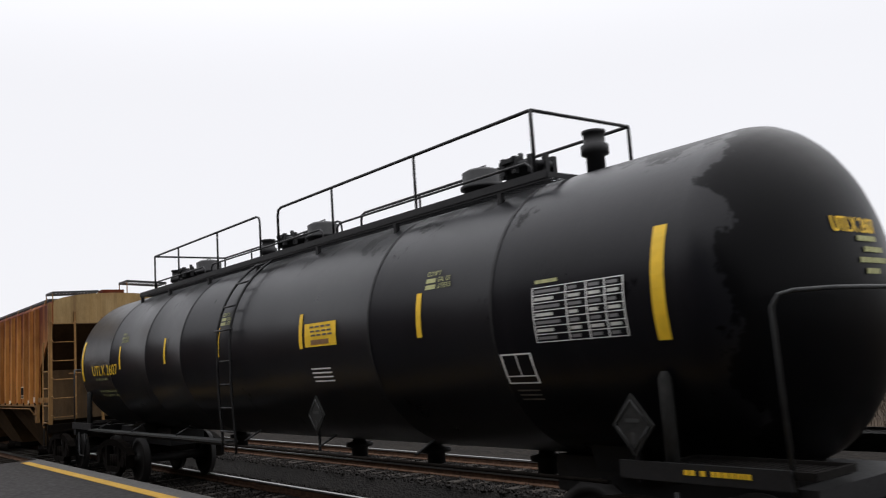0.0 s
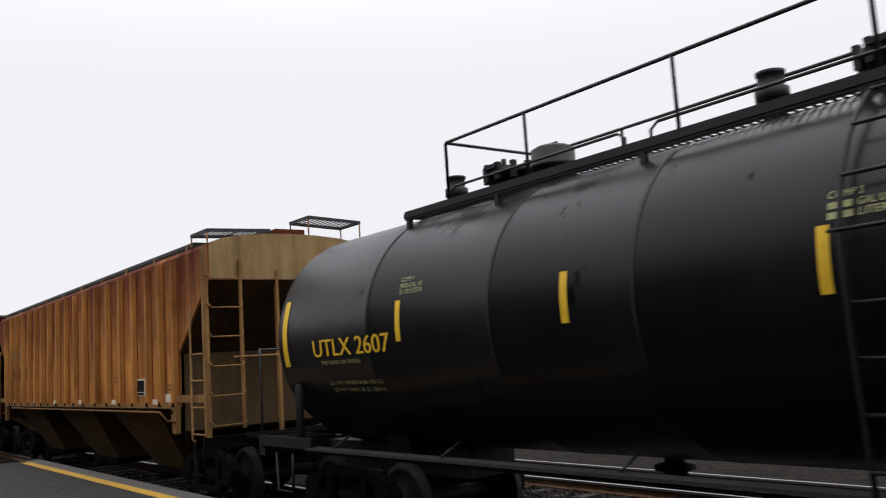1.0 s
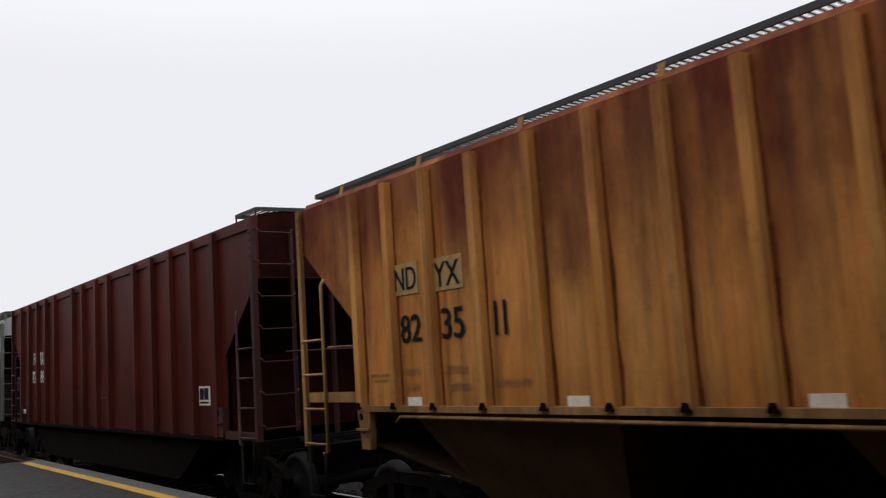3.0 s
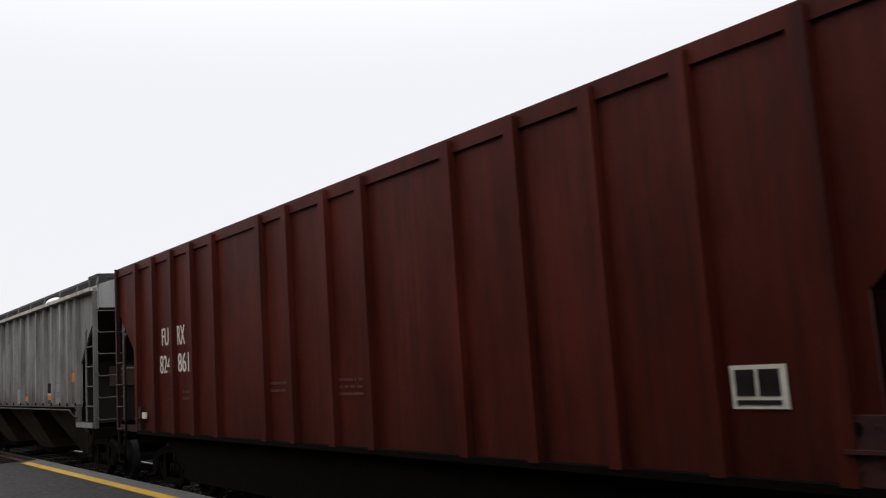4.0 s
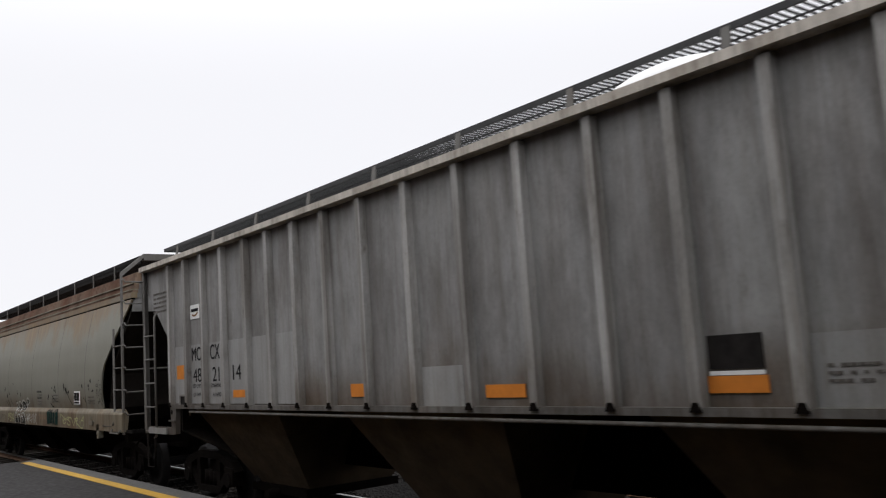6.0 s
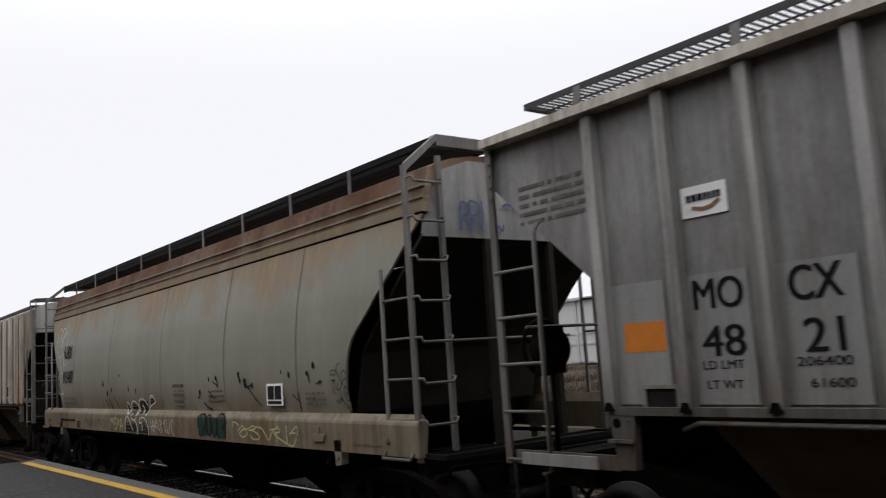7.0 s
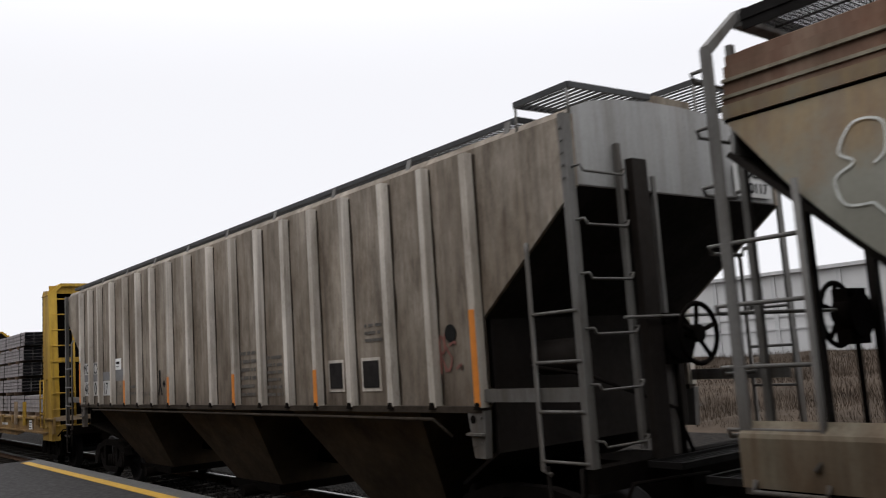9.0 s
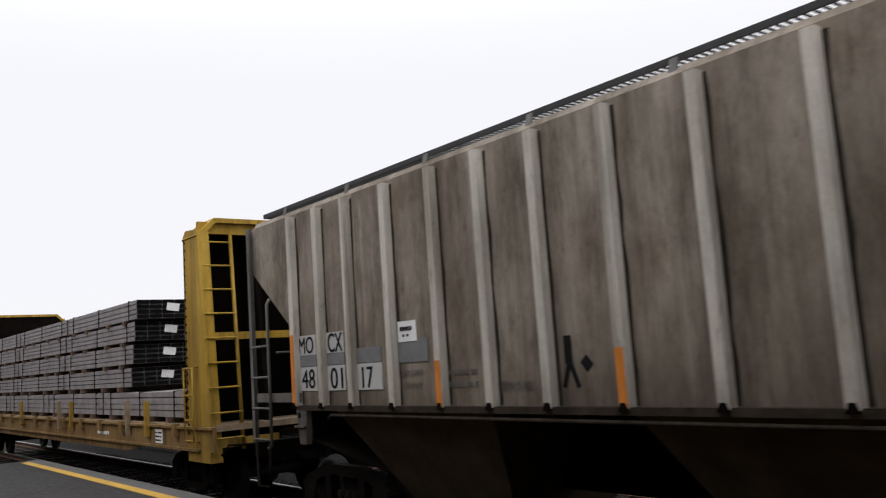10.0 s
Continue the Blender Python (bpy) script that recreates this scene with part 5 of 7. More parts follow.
def bundle(length, height, width, end_wrap):
    """A strapped bundle of steel sections lying along x; its near end at x = 0, base at z = 0."""
    ob = new("steel_bundle")
    tagged(ob, "strapped bundle of dull grey steel sections on timber battens", "steel bundle", "steel bundles on the flatcar")
    rows = 4
    h = height / rows
    for r in range(rows):
        bm = bmesh.new()
        o = 0.012 * (r % 2)
        box(bm, -length, -0.02, o, width - o, r * h + 0.004, (r + 1) * h - 0.006)
        box(bm, -length, -0.02, 0.0, width, r * h + h * 0.14, r * h + h * 0.80)
        part("section_layer", bm, M_BUNDLE, ob)
    if end_wrap:
        bm = bmesh.new()
        n = 5
        for i in range(n):
            for r in range(rows):
                box(bm, -0.03, 0.0, i * width / n + 0.015, (i + 1) * width / n - 0.015, r * h + 0.012, (r + 1) * h - 0.012)
        tagged(part("section_end_cap", bm, M_BUNDLE_END, ob), kind="stuff")
        bm = bmesh.new()
        slab(bm, [(0.006, width * 0.46, height * 0.42), (0.006, width * 0.66, height * 0.34), (0.006, width * 0.68, height * 0.74), (0.006, width * 0.48, height * 0.82)], (0.006, 0, 0))
        part("tag", bm, M_TAGWHITE, ob, "white paper tag")
    for x in (-0.5, -length / 2, -length + 0.5):
        bm = bmesh.new()
        box(bm, x - 0.02, x + 0.02, -0.008, width + 0.008, -0.004, height + 0.006)
        part("strap", bm, M_FRAME, ob)
    for x in (-0.75, -length * 0.36, -length * 0.68, -length + 0.6):
        bm = bmesh.new()
        box(bm, x - 0.06, x + 0.06, -0.05, width + 0.03, -0.09, -0.002)
        part("batten", bm, M_BATTEN, ob)
    return ob


# ---- the train, from its head to its tail (positions along the train) ----
tank, _, t_mid = tank_car("tank_car", -21.27, -3.45, "dull black riveted-looking tank car with top railing and yellow strips")

YELLOW_RIBS = (-24.29, -24.95, -25.62, -26.43, -27.22, -28.05, -28.86, -29.74, -30.53, -31.3, -32.1, -32.9, -33.6, -34.33, -35.08, -35.9, -36.68, -37.4, -38.1)
yellow, yh, ym = hopper_car("covered_hopper", -39.44, -22.91, "tan covered hopper car with heavy rust stains on ribbed sides", YELLOW_RIBS, 4.19, 1.69, M_YELLOW, M_YELLOW_RIB, M_TAN_POST, M_SLOPE_TAN, M_LOWER_TAN, M_TAN_END, cut_z=3.66, cut_in=1.33, low_z=2.54, head_bay=4.2, seam=M_RUST_SHADE)
FACE = -HALF + 0.078
ym += 0.09
for txt, a, b, lo, hi, mt in (("ND", -37.27, -36.86, 2.93, 3.17, M_BLACK), ("YX", -36.55, -36.12, 2.9, 3.15, M_BLACK), ("82", -37.2, -36.82, 2.37, 2.66, M_BLACK), ("35", -36.47, -36.1, 2.37, 2.68, M_BLACK), ("11", -35.65, -35.47, 2.36, 2.68, M_BLACK),
                              ("LD LMT", -37.17, -36.9, 2.03, 2.1, M_FAINT_TAN), ("LT WT", -37.15, -36.92, 1.86, 1.93, M_FAINT_TAN), ("207300", -36.46, -36.1, 2.03, 2.1, M_FAINT_TAN), ("60700", -36.4, -36.08, 1.86, 1.93, M_FAINT_TAN), ("NEW 12-79", -35.7, -35.22, 1.88, 1.95, M_FAINT_TAN)):
    lettering("stencil", txt, a - ym, b - ym, lo, hi, FACE - 0.009, mt, yellow)
plate("overpainted_patch", -37.33 - ym, -36.84 - ym, 2.88, 3.22, FACE - 0.002, M_BLUEGREY, yellow)
plate("overpainted_patch", -36.62 - ym, -36.08 - ym, 2.86, 3.2, FACE - 0.002, M_BLUEGREY, yellow)
for x in (-37.14, -34.78, -32.6, -30.42, -27.92, -25.48):
    plate("reflector", x - ym, x + 0.25 - ym, 1.70, 1.79, FACE - 0.002, M_CREAM, yellow)
plate("stencil_panel", -26.3 - ym, -25.87 - ym, 1.85, 2.17, FACE - 0.002, M_CREAM, yellow)
for a, b, lo, hi in ((-26.27, -26.1, 1.93, 2.14), (-26.08, -25.9, 1.93, 2.14), (-26.27, -25.9, 1.87, 1.91)):
    plate("stencil_field", a - ym, b - ym, lo, hi, FACE - 0.008, M_TAG_DARK, yellow)
plate("small_plate", -24.8 - ym, -24.56 - ym, 1.74, 1.88, FACE - 0.002, M_CREAM, yellow)
bars("small_print", -24.85 - ym, -24.5 - ym, 1.93, 2.07, 2, FACE - 0.002, M_FAINT_TAN, yellow, 11)
bars("small_print", -37.85 - ym, -37.5 - ym, 1.95, 2.07, 2, FACE - 0.002, M_FAINT_TAN, yellow, 12)
bars("small_print", -27.7 - ym, -27.0 - ym, 2.1, 2.3, 2, FACE - 0.002, M_FAINT_TAN, yellow, 13)
lettering("end_mark", "NDYX", 0.85, 1.35, 3.95, 4.07, 0, M_BLACK, yellow, end=yh + 0.012)
lettering("end_mark", "823511", 0.85, 1.5, 3.70, 3.86, 0, M_BLACK, yellow, end=yh + 0.012)

RED_RIBS = (-42.22, -43.17, -44.11, -45.05, -46.02, -47.67, -48.53, -49.55, -50.36, -52.02, -52.94, -53.83, -54.76, -55.68)
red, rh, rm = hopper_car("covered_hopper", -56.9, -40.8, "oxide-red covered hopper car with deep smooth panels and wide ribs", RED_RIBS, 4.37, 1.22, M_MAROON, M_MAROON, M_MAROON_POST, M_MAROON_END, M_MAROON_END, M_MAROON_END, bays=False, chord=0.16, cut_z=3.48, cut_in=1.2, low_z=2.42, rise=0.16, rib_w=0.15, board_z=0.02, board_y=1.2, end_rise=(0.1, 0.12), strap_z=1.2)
rm += 0.09
for txt, a, b, lo, hi in (("FU", -54.38, -54.04, 2.72, 3.02), ("RX", -53.64, -53.28, 2.7, 3.02), ("824", -54.5, -53.96, 2.24, 2.55), ("861", -53.63, -53.12, 2.24, 2.56)):
    lettering("reporting_mark", txt, a - rm, b - rm, lo, hi, FACE - 0.006, M_CREAM, red)
for txt, a, b, lo, hi in (("LD LMT", -54.3, -53.95, 1.9, 1.97), ("LT WT", -54.28, -53.97, 1.76, 1.83)):
    lettering("stencil", txt, a - rm, b - rm, lo, hi, FACE - 0.006, M_FAINT_RED, red)
bars("small_print", -53.45 - rm, -53.1 - rm, 1.76, 1.97, 2, FACE - 0.002, M_FAINT_RED, red, 14)
bars("small_print", -50.2 - rm, -49.7 - rm, 1.85, 2.05, 2, FACE - 0.002, M_FAINT_RED, red, 15)
bars("small_print", -48.4 - rm, -47.8 - rm, 1.8, 2.05, 3, FACE - 0.002, M_FAINT_RED, red, 16)
scrawl("chalk_scrawl", -55.5 - rm, -54.95 - rm, 1.9, 2.1, FACE - 0.004, M_FAINT_RED, red, 3, 8, 0.012)
scrawl("chalk_scrawl", -55.4 - rm, -54.95 - rm, 1.62, 1.8, FACE - 0.004, M_FAINT_RED, red, 5, 5, 0.012)
plate("small_plate", -55.35 - rm, -55.18 - rm, 1.45, 1.56, FACE - 0.03, M_CREAM, red, thick=0.03)
plate("stencil_panel", -42.95 - rm, -42.52 - rm, 1.69, 1.99, FACE - 0.002, M_CREAM, red)
for a, b, lo, hi in ((-42.91, -42.76, 1.78, 1.96), (-42.73, -42.57, 1.78, 1.96), (-42.91, -42.57, 1.72, 1.75)):
    plate("stencil_field", a - rm, b - rm, lo, hi, FACE - 0.008, M_TAG_DARK, red)

GREY_RIBS = (-59.84, -60.54, -61.21, -62.01, -62.83, -63.64, -64.52, -65.42, -66.32, -67.24, -68.09, -68.89, -69.66, -70.4, -71.22, -72.0, -72.72, -73.45)
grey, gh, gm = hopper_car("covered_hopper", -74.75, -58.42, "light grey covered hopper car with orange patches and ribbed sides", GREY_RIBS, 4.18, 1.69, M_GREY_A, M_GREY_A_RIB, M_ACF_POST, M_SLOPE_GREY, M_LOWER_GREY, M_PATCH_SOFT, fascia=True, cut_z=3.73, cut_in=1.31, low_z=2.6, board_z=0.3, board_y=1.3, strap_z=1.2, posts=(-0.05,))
gm += 0.1
for a, b, lo, hi in ((-60.4, -59.95, 2.2, 2.41), (-62.66, -62.18, 1.8, 1.92), (-65.15, -64.6, 1.78, 1.9), (-67.6, -67.2, 1.8, 1.95), (-73.2, -72.8, 2.12, 2.35), (-70.94, -70.52, 1.81, 1.92)):
    plate("orange_patch", a - gm, b - gm, lo, hi, FACE - 0.004, M_ORANGE, grey, "orange reflective patch")
plate("stencil_field", -62.64 - gm, -62.2 - gm, 1.97, 2.21, FACE - 0.004, M_TAG_DARK, grey)
plate("small_plate", -62.64 - gm, -62.2 - gm, 1.925, 1.955, FACE - 0.004, M_TAGWHITE, grey)
for a, b, lo, hi in ((-61.85, -61.3, 1.7, 2.18), (-66.26, -65.48, 1.7, 2.1), *((a + 0.06, b - 0.06, 1.72, 2.66) for a, b in zip(GREY_RIBS[:11:-1], GREY_RIBS[-2:10:-1]))):
    plate("repainted_patch", a - gm, b - gm, lo, hi, FACE - 0.002, M_PATCH_SOFT, grey)
bars("small_print", -61.75 - gm, -61.4 - gm, 1.85, 2.0, 3, FACE - 0.01, M_FAINT, grey, 17)
for txt, a, b, lo, hi in (("MO", -72.52, -72.1, 2.4, 2.62), ("CX", -71.76, -71.38, 2.4, 2.63), ("48", -72.48, -72.12, 2.06, 2.28), ("21", -71.69, -71.41, 2.06, 2.28), ("14", -70.93, -70.63, 2.07, 2.29),
                          ("LD LMT", -72.49, -72.15, 1.97, 2.03), ("LT WT", -72.47, -72.17, 1.83, 1.89), ("206400", -71.76, -71.38, 1.97, 2.03), ("61600", -71.68, -71.38, 1.83, 1.89)):
    lettering("reporting_mark", txt, a - gm, b - gm, lo, hi, FACE - 0.0095, M_BLACK, grey)
plate("sign", -72.54 - gm, -72.15 - gm, 3.08, 3.31, FACE - 0.004, M_TAGWHITE, grey, "white sign with a dark emblem")
bars("emblem", -72.49 - gm, -72.2 - gm, 3.17, 3.29, 1, FACE - 0.012, M_BLACK, grey, 7)
bm = bmesh.new()
ribbon(bm, [(-72.45 - gm, 3.15), (-72.36 - gm, 3.13), (-72.28 - gm, 3.14), (-72.21 - gm, 3.18)], 0.03, FACE - 0.014)
part("emblem_swoosh", bm, M_FAINT_TAN, grey)
bars("small_print", -74.3 - gm, -73.5 - gm, 3.3, 3.7, 5, FACE - 0.002, M_FAINT, grey, 18)
brake_wheel(grey, -gh - 0.02, -0.85, 2.22, -1, M_UNDER)
bm = bmesh.new()
box(bm, -6.53, -6.24, FACE - 0.03, FACE, 1.70, 1.84)
card = part("card_board", bm, M_TAG_DARK, grey, "dark routing card board in a pale frame")
for a, b, lo, hi in ((-6.56, -6.53, 1.67, 1.87), (-6.24, -6.21, 1.67, 1.87), (-6.53, -6.24, 1.67, 1.70), (-6.53, -6.24, 1.84, 1.87)):
    plate("frame", a, b, lo, hi, FACE - 0.035, M_GREY_A_RIB, card, thick=0.012)
lettering("end_mark", "MOCX", 0.95, 1.35, 3.98, 4.08, 0, M_FAINT_RED, grey, end=gh + 0.012)
lettering("end_mark", "482114", 0.95, 1.47, 3.8, 3.9, 0, M_FAINT_RED, grey, end=gh + 0.012)
# canvas-white hatch cover beside the running board
bm = bmesh.new()
bmesh.ops.create_uvsphere(bm, u_segments=20, v_segments=10, radius=1.0)
for v in bm.verts:
    v.co = Vector((-63.05 - gm + 0.1 + v.co.x * 0.66, -1.3 + v.co.y * 0.22, 4.2 + v.co.z * 0.2))
for f in bm.faces:
    f.smooth = True
part("hatch_cover", bm, M_TAGWHITE, grey, "white rounded hatch cover")
# lettered boards on the end sills
for a, b in ((-59.75, -58.5), (-74.5, -73.62)):
    plate("sill_board", a - gm + 0.1, b - gm + 0.1, 1.21, 1.31, -HALF - 0.012, M_PATCH_SOFT, grey, "pale lettered sill board", 0.02)
    bars("small_print", a + 0.1 - gm + 0.1, b - 0.4 - gm + 0.1, 1.25, 1.3, 1, -HALF - 0.016, M_FAINT, grey, int(-a))
bm = bmesh.new()
box(bm, gh - 1.268, gh - 1.26, -0.95, 0.2, 2.05, 2.5)
end_board = part("stencilled_panel", bm, M_BAY_GREY, grey)
# stays under the roof-end grating
for y in (0.3, 0.95):
    bm = bmesh.new()
    tube(bm, [(gh + 0.02, y, 4.16), (gh + 0.1, y + 0.05, 4.22), (gh - 0.04, y + 0.28, 4.72)], 0.032, 6)
    part("board_stay", bm, M_GRATE, grey)

acf, ah, am = centre_flow_car("centre_flow_hopper", -92.1, -76.1, "stained grey covered hopper car with smooth rounded sides and spray scrawls")
for txt, a, b, lo, hi in (("FURX", -90.38, -89.7, 2.74, 3.04), ("815487", -90.33, -89.5, 2.18, 2.46)):
    for ob in lettering("reporting_mark", txt, a - am, b - am, lo, hi, 0, M_BLACK, acf):
        for v in ob.data.vertices:
            v.co.y += acf_side(v.co.z) - 0.008
plate("stencil_panel", -79.62 - am, -79.15 - am, 1.7, 1.99, acf_side(1.85) - 0.008, M_TAGWHITE, acf)
for a, b, lo, hi in ((-79.58, -79.4, 1.78, 1.96), (-79.37, -79.19, 1.78, 1.96), (-79.58, -79.19, 1.72, 1.76)):
    plate("stencil_field", a - am, b - am, lo, hi, acf_side(1.85) - 0.014, M_TAG_DARK, acf)
for i, (a, b, lo, hi, n) in enumerate(((-90.3, -89.3, 1.7, 1.9, 2), (-83.18, -82.72, 1.90, 1.975, 1), (-83.16, -82.72, 1.67, 1.82, 2), (-81.7, -81.1, 1.74, 1.95, 3), (-78.55, -78.06, 1.70, 1.89, 3))):
    bars("small_print", a - am, b - am, lo, hi, n, acf_side(1.8) - 0.004, M_FAINT, acf, 20 + i)
for words, z in (("INTERIOR LINING", 1.99), ("CRUISER BLUE", 1.84)):
    for ob in lettering("stencil", words, -83.2 - am, -82.68 - am, z, z + 0.05, 0, M_BLACK, acf):
        for v in ob.data.vertices:
            v.co.y += acf_side(v.co.z) - 0.006
bars("maker_print", -90.52 - am, -89.29 - am, 1.30, 1.42, 1, -HALF - 0.004, M_BLACK, acf, 30)
bm = bmesh.new()
for a, b, lo, hi in ((-89.1, -89.08, 1.2, 1.34), (-88.87, -88.85, 1.2, 1.34), (-89.08, -88.87, 1.2, 1.22), (-89.08, -88.87, 1.32, 1.34), (-89.02, -88.93, 1.24, 1.3)):
    box(bm, a - am, b - am, -HALF - 0.004, -HALF + 0.003, lo, hi)
part("maker_badge", bm, M_BLACK, acf)
bars("sill_print", -77.4 - am, -76.8 - am, 1.25, 1.3, 1, -HALF - 0.004, M_FAINT, acf, 31)
on_acf = lambda z: acf_side(z) - 0.006
def bubble(name, x0, x1, z0, z1, strokes, width, material, parent, surface, label):
    """Rounded outline strokes, given in units of their rectangle."""
    bm = bmesh.new()
    for n, stroke in enumerate(strokes):
        pts = []
        for i in range(len(stroke) - 1):
            p = [Vector(stroke[max(0, min(len(stroke) - 1, i + k))]) for k in (-1, 0, 1, 2)]
            for k in range(6):
                t = k / 6
                q = 0.5 * (2 * p[1] + (p[2] - p[0]) * t + (2 * p[0] - 5 * p[1] + 4 * p[2] - p[3]) * t * t + (3 * p[1] - p[0] - 3 * p[2] + p[3]) * t ** 3)
                pts.append((x0 + q.x * (x1 - x0), z0 + q.y * (z1 - z0)))
        ribbon(bm, pts, width, -0.002 * n)
    for v in bm.verts:
        v.co.y += surface(v.co.z)
    return part(name, bm, material, parent, label)


bubble("white_scrawl", -91.25 - am, -90.05 - am, 2.4, 3.5, [
    [(0.2, 0.5), (0.05, 0.52), (0.0, 0.68), (0.1, 0.76), (0.02, 0.84), (0.1, 1.0), (0.25, 0.97), (0.27, 0.8), (0.2, 0.72)],
    [(0.3, 0.75), (0.36, 0.98), (0.5, 0.97), (0.5, 0.82), (0.4, 0.74), (0.48, 0.68), (0.42, 0.6), (0.35, 0.64)],
    [(0.2, 0.5), (0.3, 0.4), (0.45, 0.36), (0.55, 0.48), (0.5, 0.62), (0.55, 0.8), (0.7, 0.9), (0.82, 0.75), (0.86, 0.55), (0.98, 0.4), (0.95, 0.22), (0.82, 0.18), (0.74, 0.34), (0.6, 0.46), (0.5, 0.28), (0.62, 0.04), (0.8, 0.02)],
    [(0.7, 0.4), (0.78, 0.2), (0.74, 0.06)]], 0.016, M_GRAF_WHITE, acf, on_acf, "white spray scrawl")
scrawl("white_scrawl", -90.75 - am, -90.3 - am, 1.85, 2.5, 0, M_GRAF_WHITE, acf, 42, 4, 0.016, surface=on_acf)
def over_sill(z):
    """Depth of the sill's face, its sloping shelf and the sheet above it."""
    if z < 1.51:
        return -HALF - 0.006
    return -HALF - 0.006 + (HALF - 1.566) * (z - 1.51) / 0.1 if z < 1.61 else on_acf(z)


def hatch(name, x0, x1, z0, z1, boxes, gap, width, material, parent, surface, label, upright=False, seed=1):
    """Rough spray filling: wavering strokes side by side inside each box of the rectangle."""
    rs = random.Random(seed)
    bm = bmesh.new()
    for ua, ub, va, vb in boxes:
        p, stop = (ua, ub) if upright else (va, vb)
        while p < stop:
            run_of = [(p + rs.uniform(-0.012, 0.012), va + (vb - va) * k / 8) if upright else (ua + (ub - ua) * k / 8, p + rs.uniform(-0.012, 0.012)) for k in range(9)]
            ribbon(bm, [(x0 + u * (x1 - x0), z0 + v * (z1 - z0)) for u, v in run_of], width * rs.uniform(0.5, 1.1), 0.0)
            p += gap * rs.uniform(0.7, 1.3)
    for v in bm.verts:
        v.co.y += surface(v.co.z)
    return tagged(part(name, bm, material, parent, label), kind="stuff")


proud = lambda z: over_sill(z) - 0.004
# outlined piece with two humps and two leaves
PIECE = (-1.65, 0.03, 1.15, 1.86)
hatch("black_filling", *PIECE, ((0.05, 0.42, 0.03, 0.30), (0.50, 0.80, 0.03, 0.36), (0.20, 0.42, 0.56, 0.80), (0.47, 0.73, 0.58, 0.86), (0.03, 0.11, 0.62, 0.78), (0.82, 0.95, 0.8, 0.92)), 0.05, 0.03, M_GRAF_BLACK, acf, over_sill, "black hatched filling", seed=3)
bubble("white_scrawl", *PIECE, [
    [(0.01, 0.76), (0.04, 0.84), (0.11, 0.75), (0.14, 0.61), (0.12, 0.53), (0.05, 0.63), (0.01, 0.76)],
    [(0.12, 0.53), (0.17, 0.64), (0.19, 0.80), (0.26, 0.87), (0.35, 0.83), (0.43, 0.71), (0.47, 0.59), (0.43, 0.51), (0.38, 0.39), (0.30, 0.39), (0.25, 0.47), (0.30, 0.56)],
    [(0.43, 0.51), (0.42, 0.71), (0.47, 0.86), (0.56, 0.93), (0.68, 0.85), (0.75, 0.71), (0.77, 0.58), (0.72, 0.49)],
    [(0.77, 0.64), (0.82, 0.85), (0.85, 0.97), (0.92, 1.0), (0.99, 0.86), (0.93, 0.80), (0.84, 0.75), (0.78, 0.68)]], 0.024, M_GRAF_WHITE, acf, proud, "pale outlined spray piece")
bubble("white_scrawl", *PIECE, [
    [(0.04, 0.05), (0.03, 0.31), (0.06, 0.42), (0.12, 0.47), (0.20, 0.34), (0.26, 0.20), (0.32, 0.10)],
    [(0.33, 0.41), (0.42, 0.31), (0.47, 0.14), (0.47, 0.0)],
    [(0.53, 0.31), (0.55, 0.41), (0.63, 0.46), (0.72, 0.42), (0.79, 0.27), (0.83, 0.14), (0.83, 0.0)],
    [(0.53, 0.31), (0.60, 0.32), (0.63, 0.24), (0.62, 0.10)], [(0.56, 0.78), (0.61, 0.68), (0.65, 0.54)]], 0.026, M_GRAF_WHITE, acf, proud, "pale outlined spray piece")
bubble("yellow_scrawl", 3.36, 5.40, 1.19, 1.47, [
    [(0.015, 0.71), (0.01, 0.97), (0.08, 0.9), (0.11, 0.76)],
    [(0.10, 0.55), (0.16, 0.79), (0.21, 0.66), (0.245, 0.42), (0.175, 0.24), (0.12, 0.39), (0.175, 0.6), (0.25, 0.66), (0.34, 0.82), (0.38, 0.71), (0.27, 0.58), (0.33, 0.6), (0.42, 0.42), (0.43, 0.21), (0.34, 0.18), (0.29, 0.37)],
    [(0.39, 0.79), (0.48, 0.71), (0.53, 0.45), (0.58, 0.18), (0.63, 0.55), (0.73, 0.9)],
    [(0.6, 0.66), (0.725, 0.76), (0.74, 0.6), (0.66, 0.5), (0.79, 0.18), (0.91, 0.0), (0.95, 0.18), (0.97, 0.4)],
    [(0.7, 0.5), (0.7, 0.08)], [(0.84, 0.9), (0.85, 0.03)], [(0.89, 0.5), (0.94, 0.76), (0.99, 0.87), (0.99, 0.42)], [(0.885, 0.58), (0.985, 0.6)]], 0.022, M_GRAF_YELLOW, acf, over_sill, "pale yellow spray scrawl")
bubble("yellow_scrawl", -2.52, -1.71, 1.19, 1.46, [
    [(0.0, 0.2), (0.02, 0.95), (0.12, 0.6), (0.22, 0.95), (0.24, 0.3)], [(0.5, 0.85), (0.36, 0.95), (0.34, 0.6), (0.5, 0.45), (0.46, 0.15), (0.34, 0.2)],
    [(0.56, 0.9), (0.6, 0.4), (0.66, 0.85), (0.7, 0.35)], [(0.76, 0.1), (0.84, 0.95), (0.98, 0.05)], [(0.78, 0.4), (0.95, 0.4)]], 0.026, M_GRAF_YELLOW, acf, over_sill, "pale yellow spray scrawl")
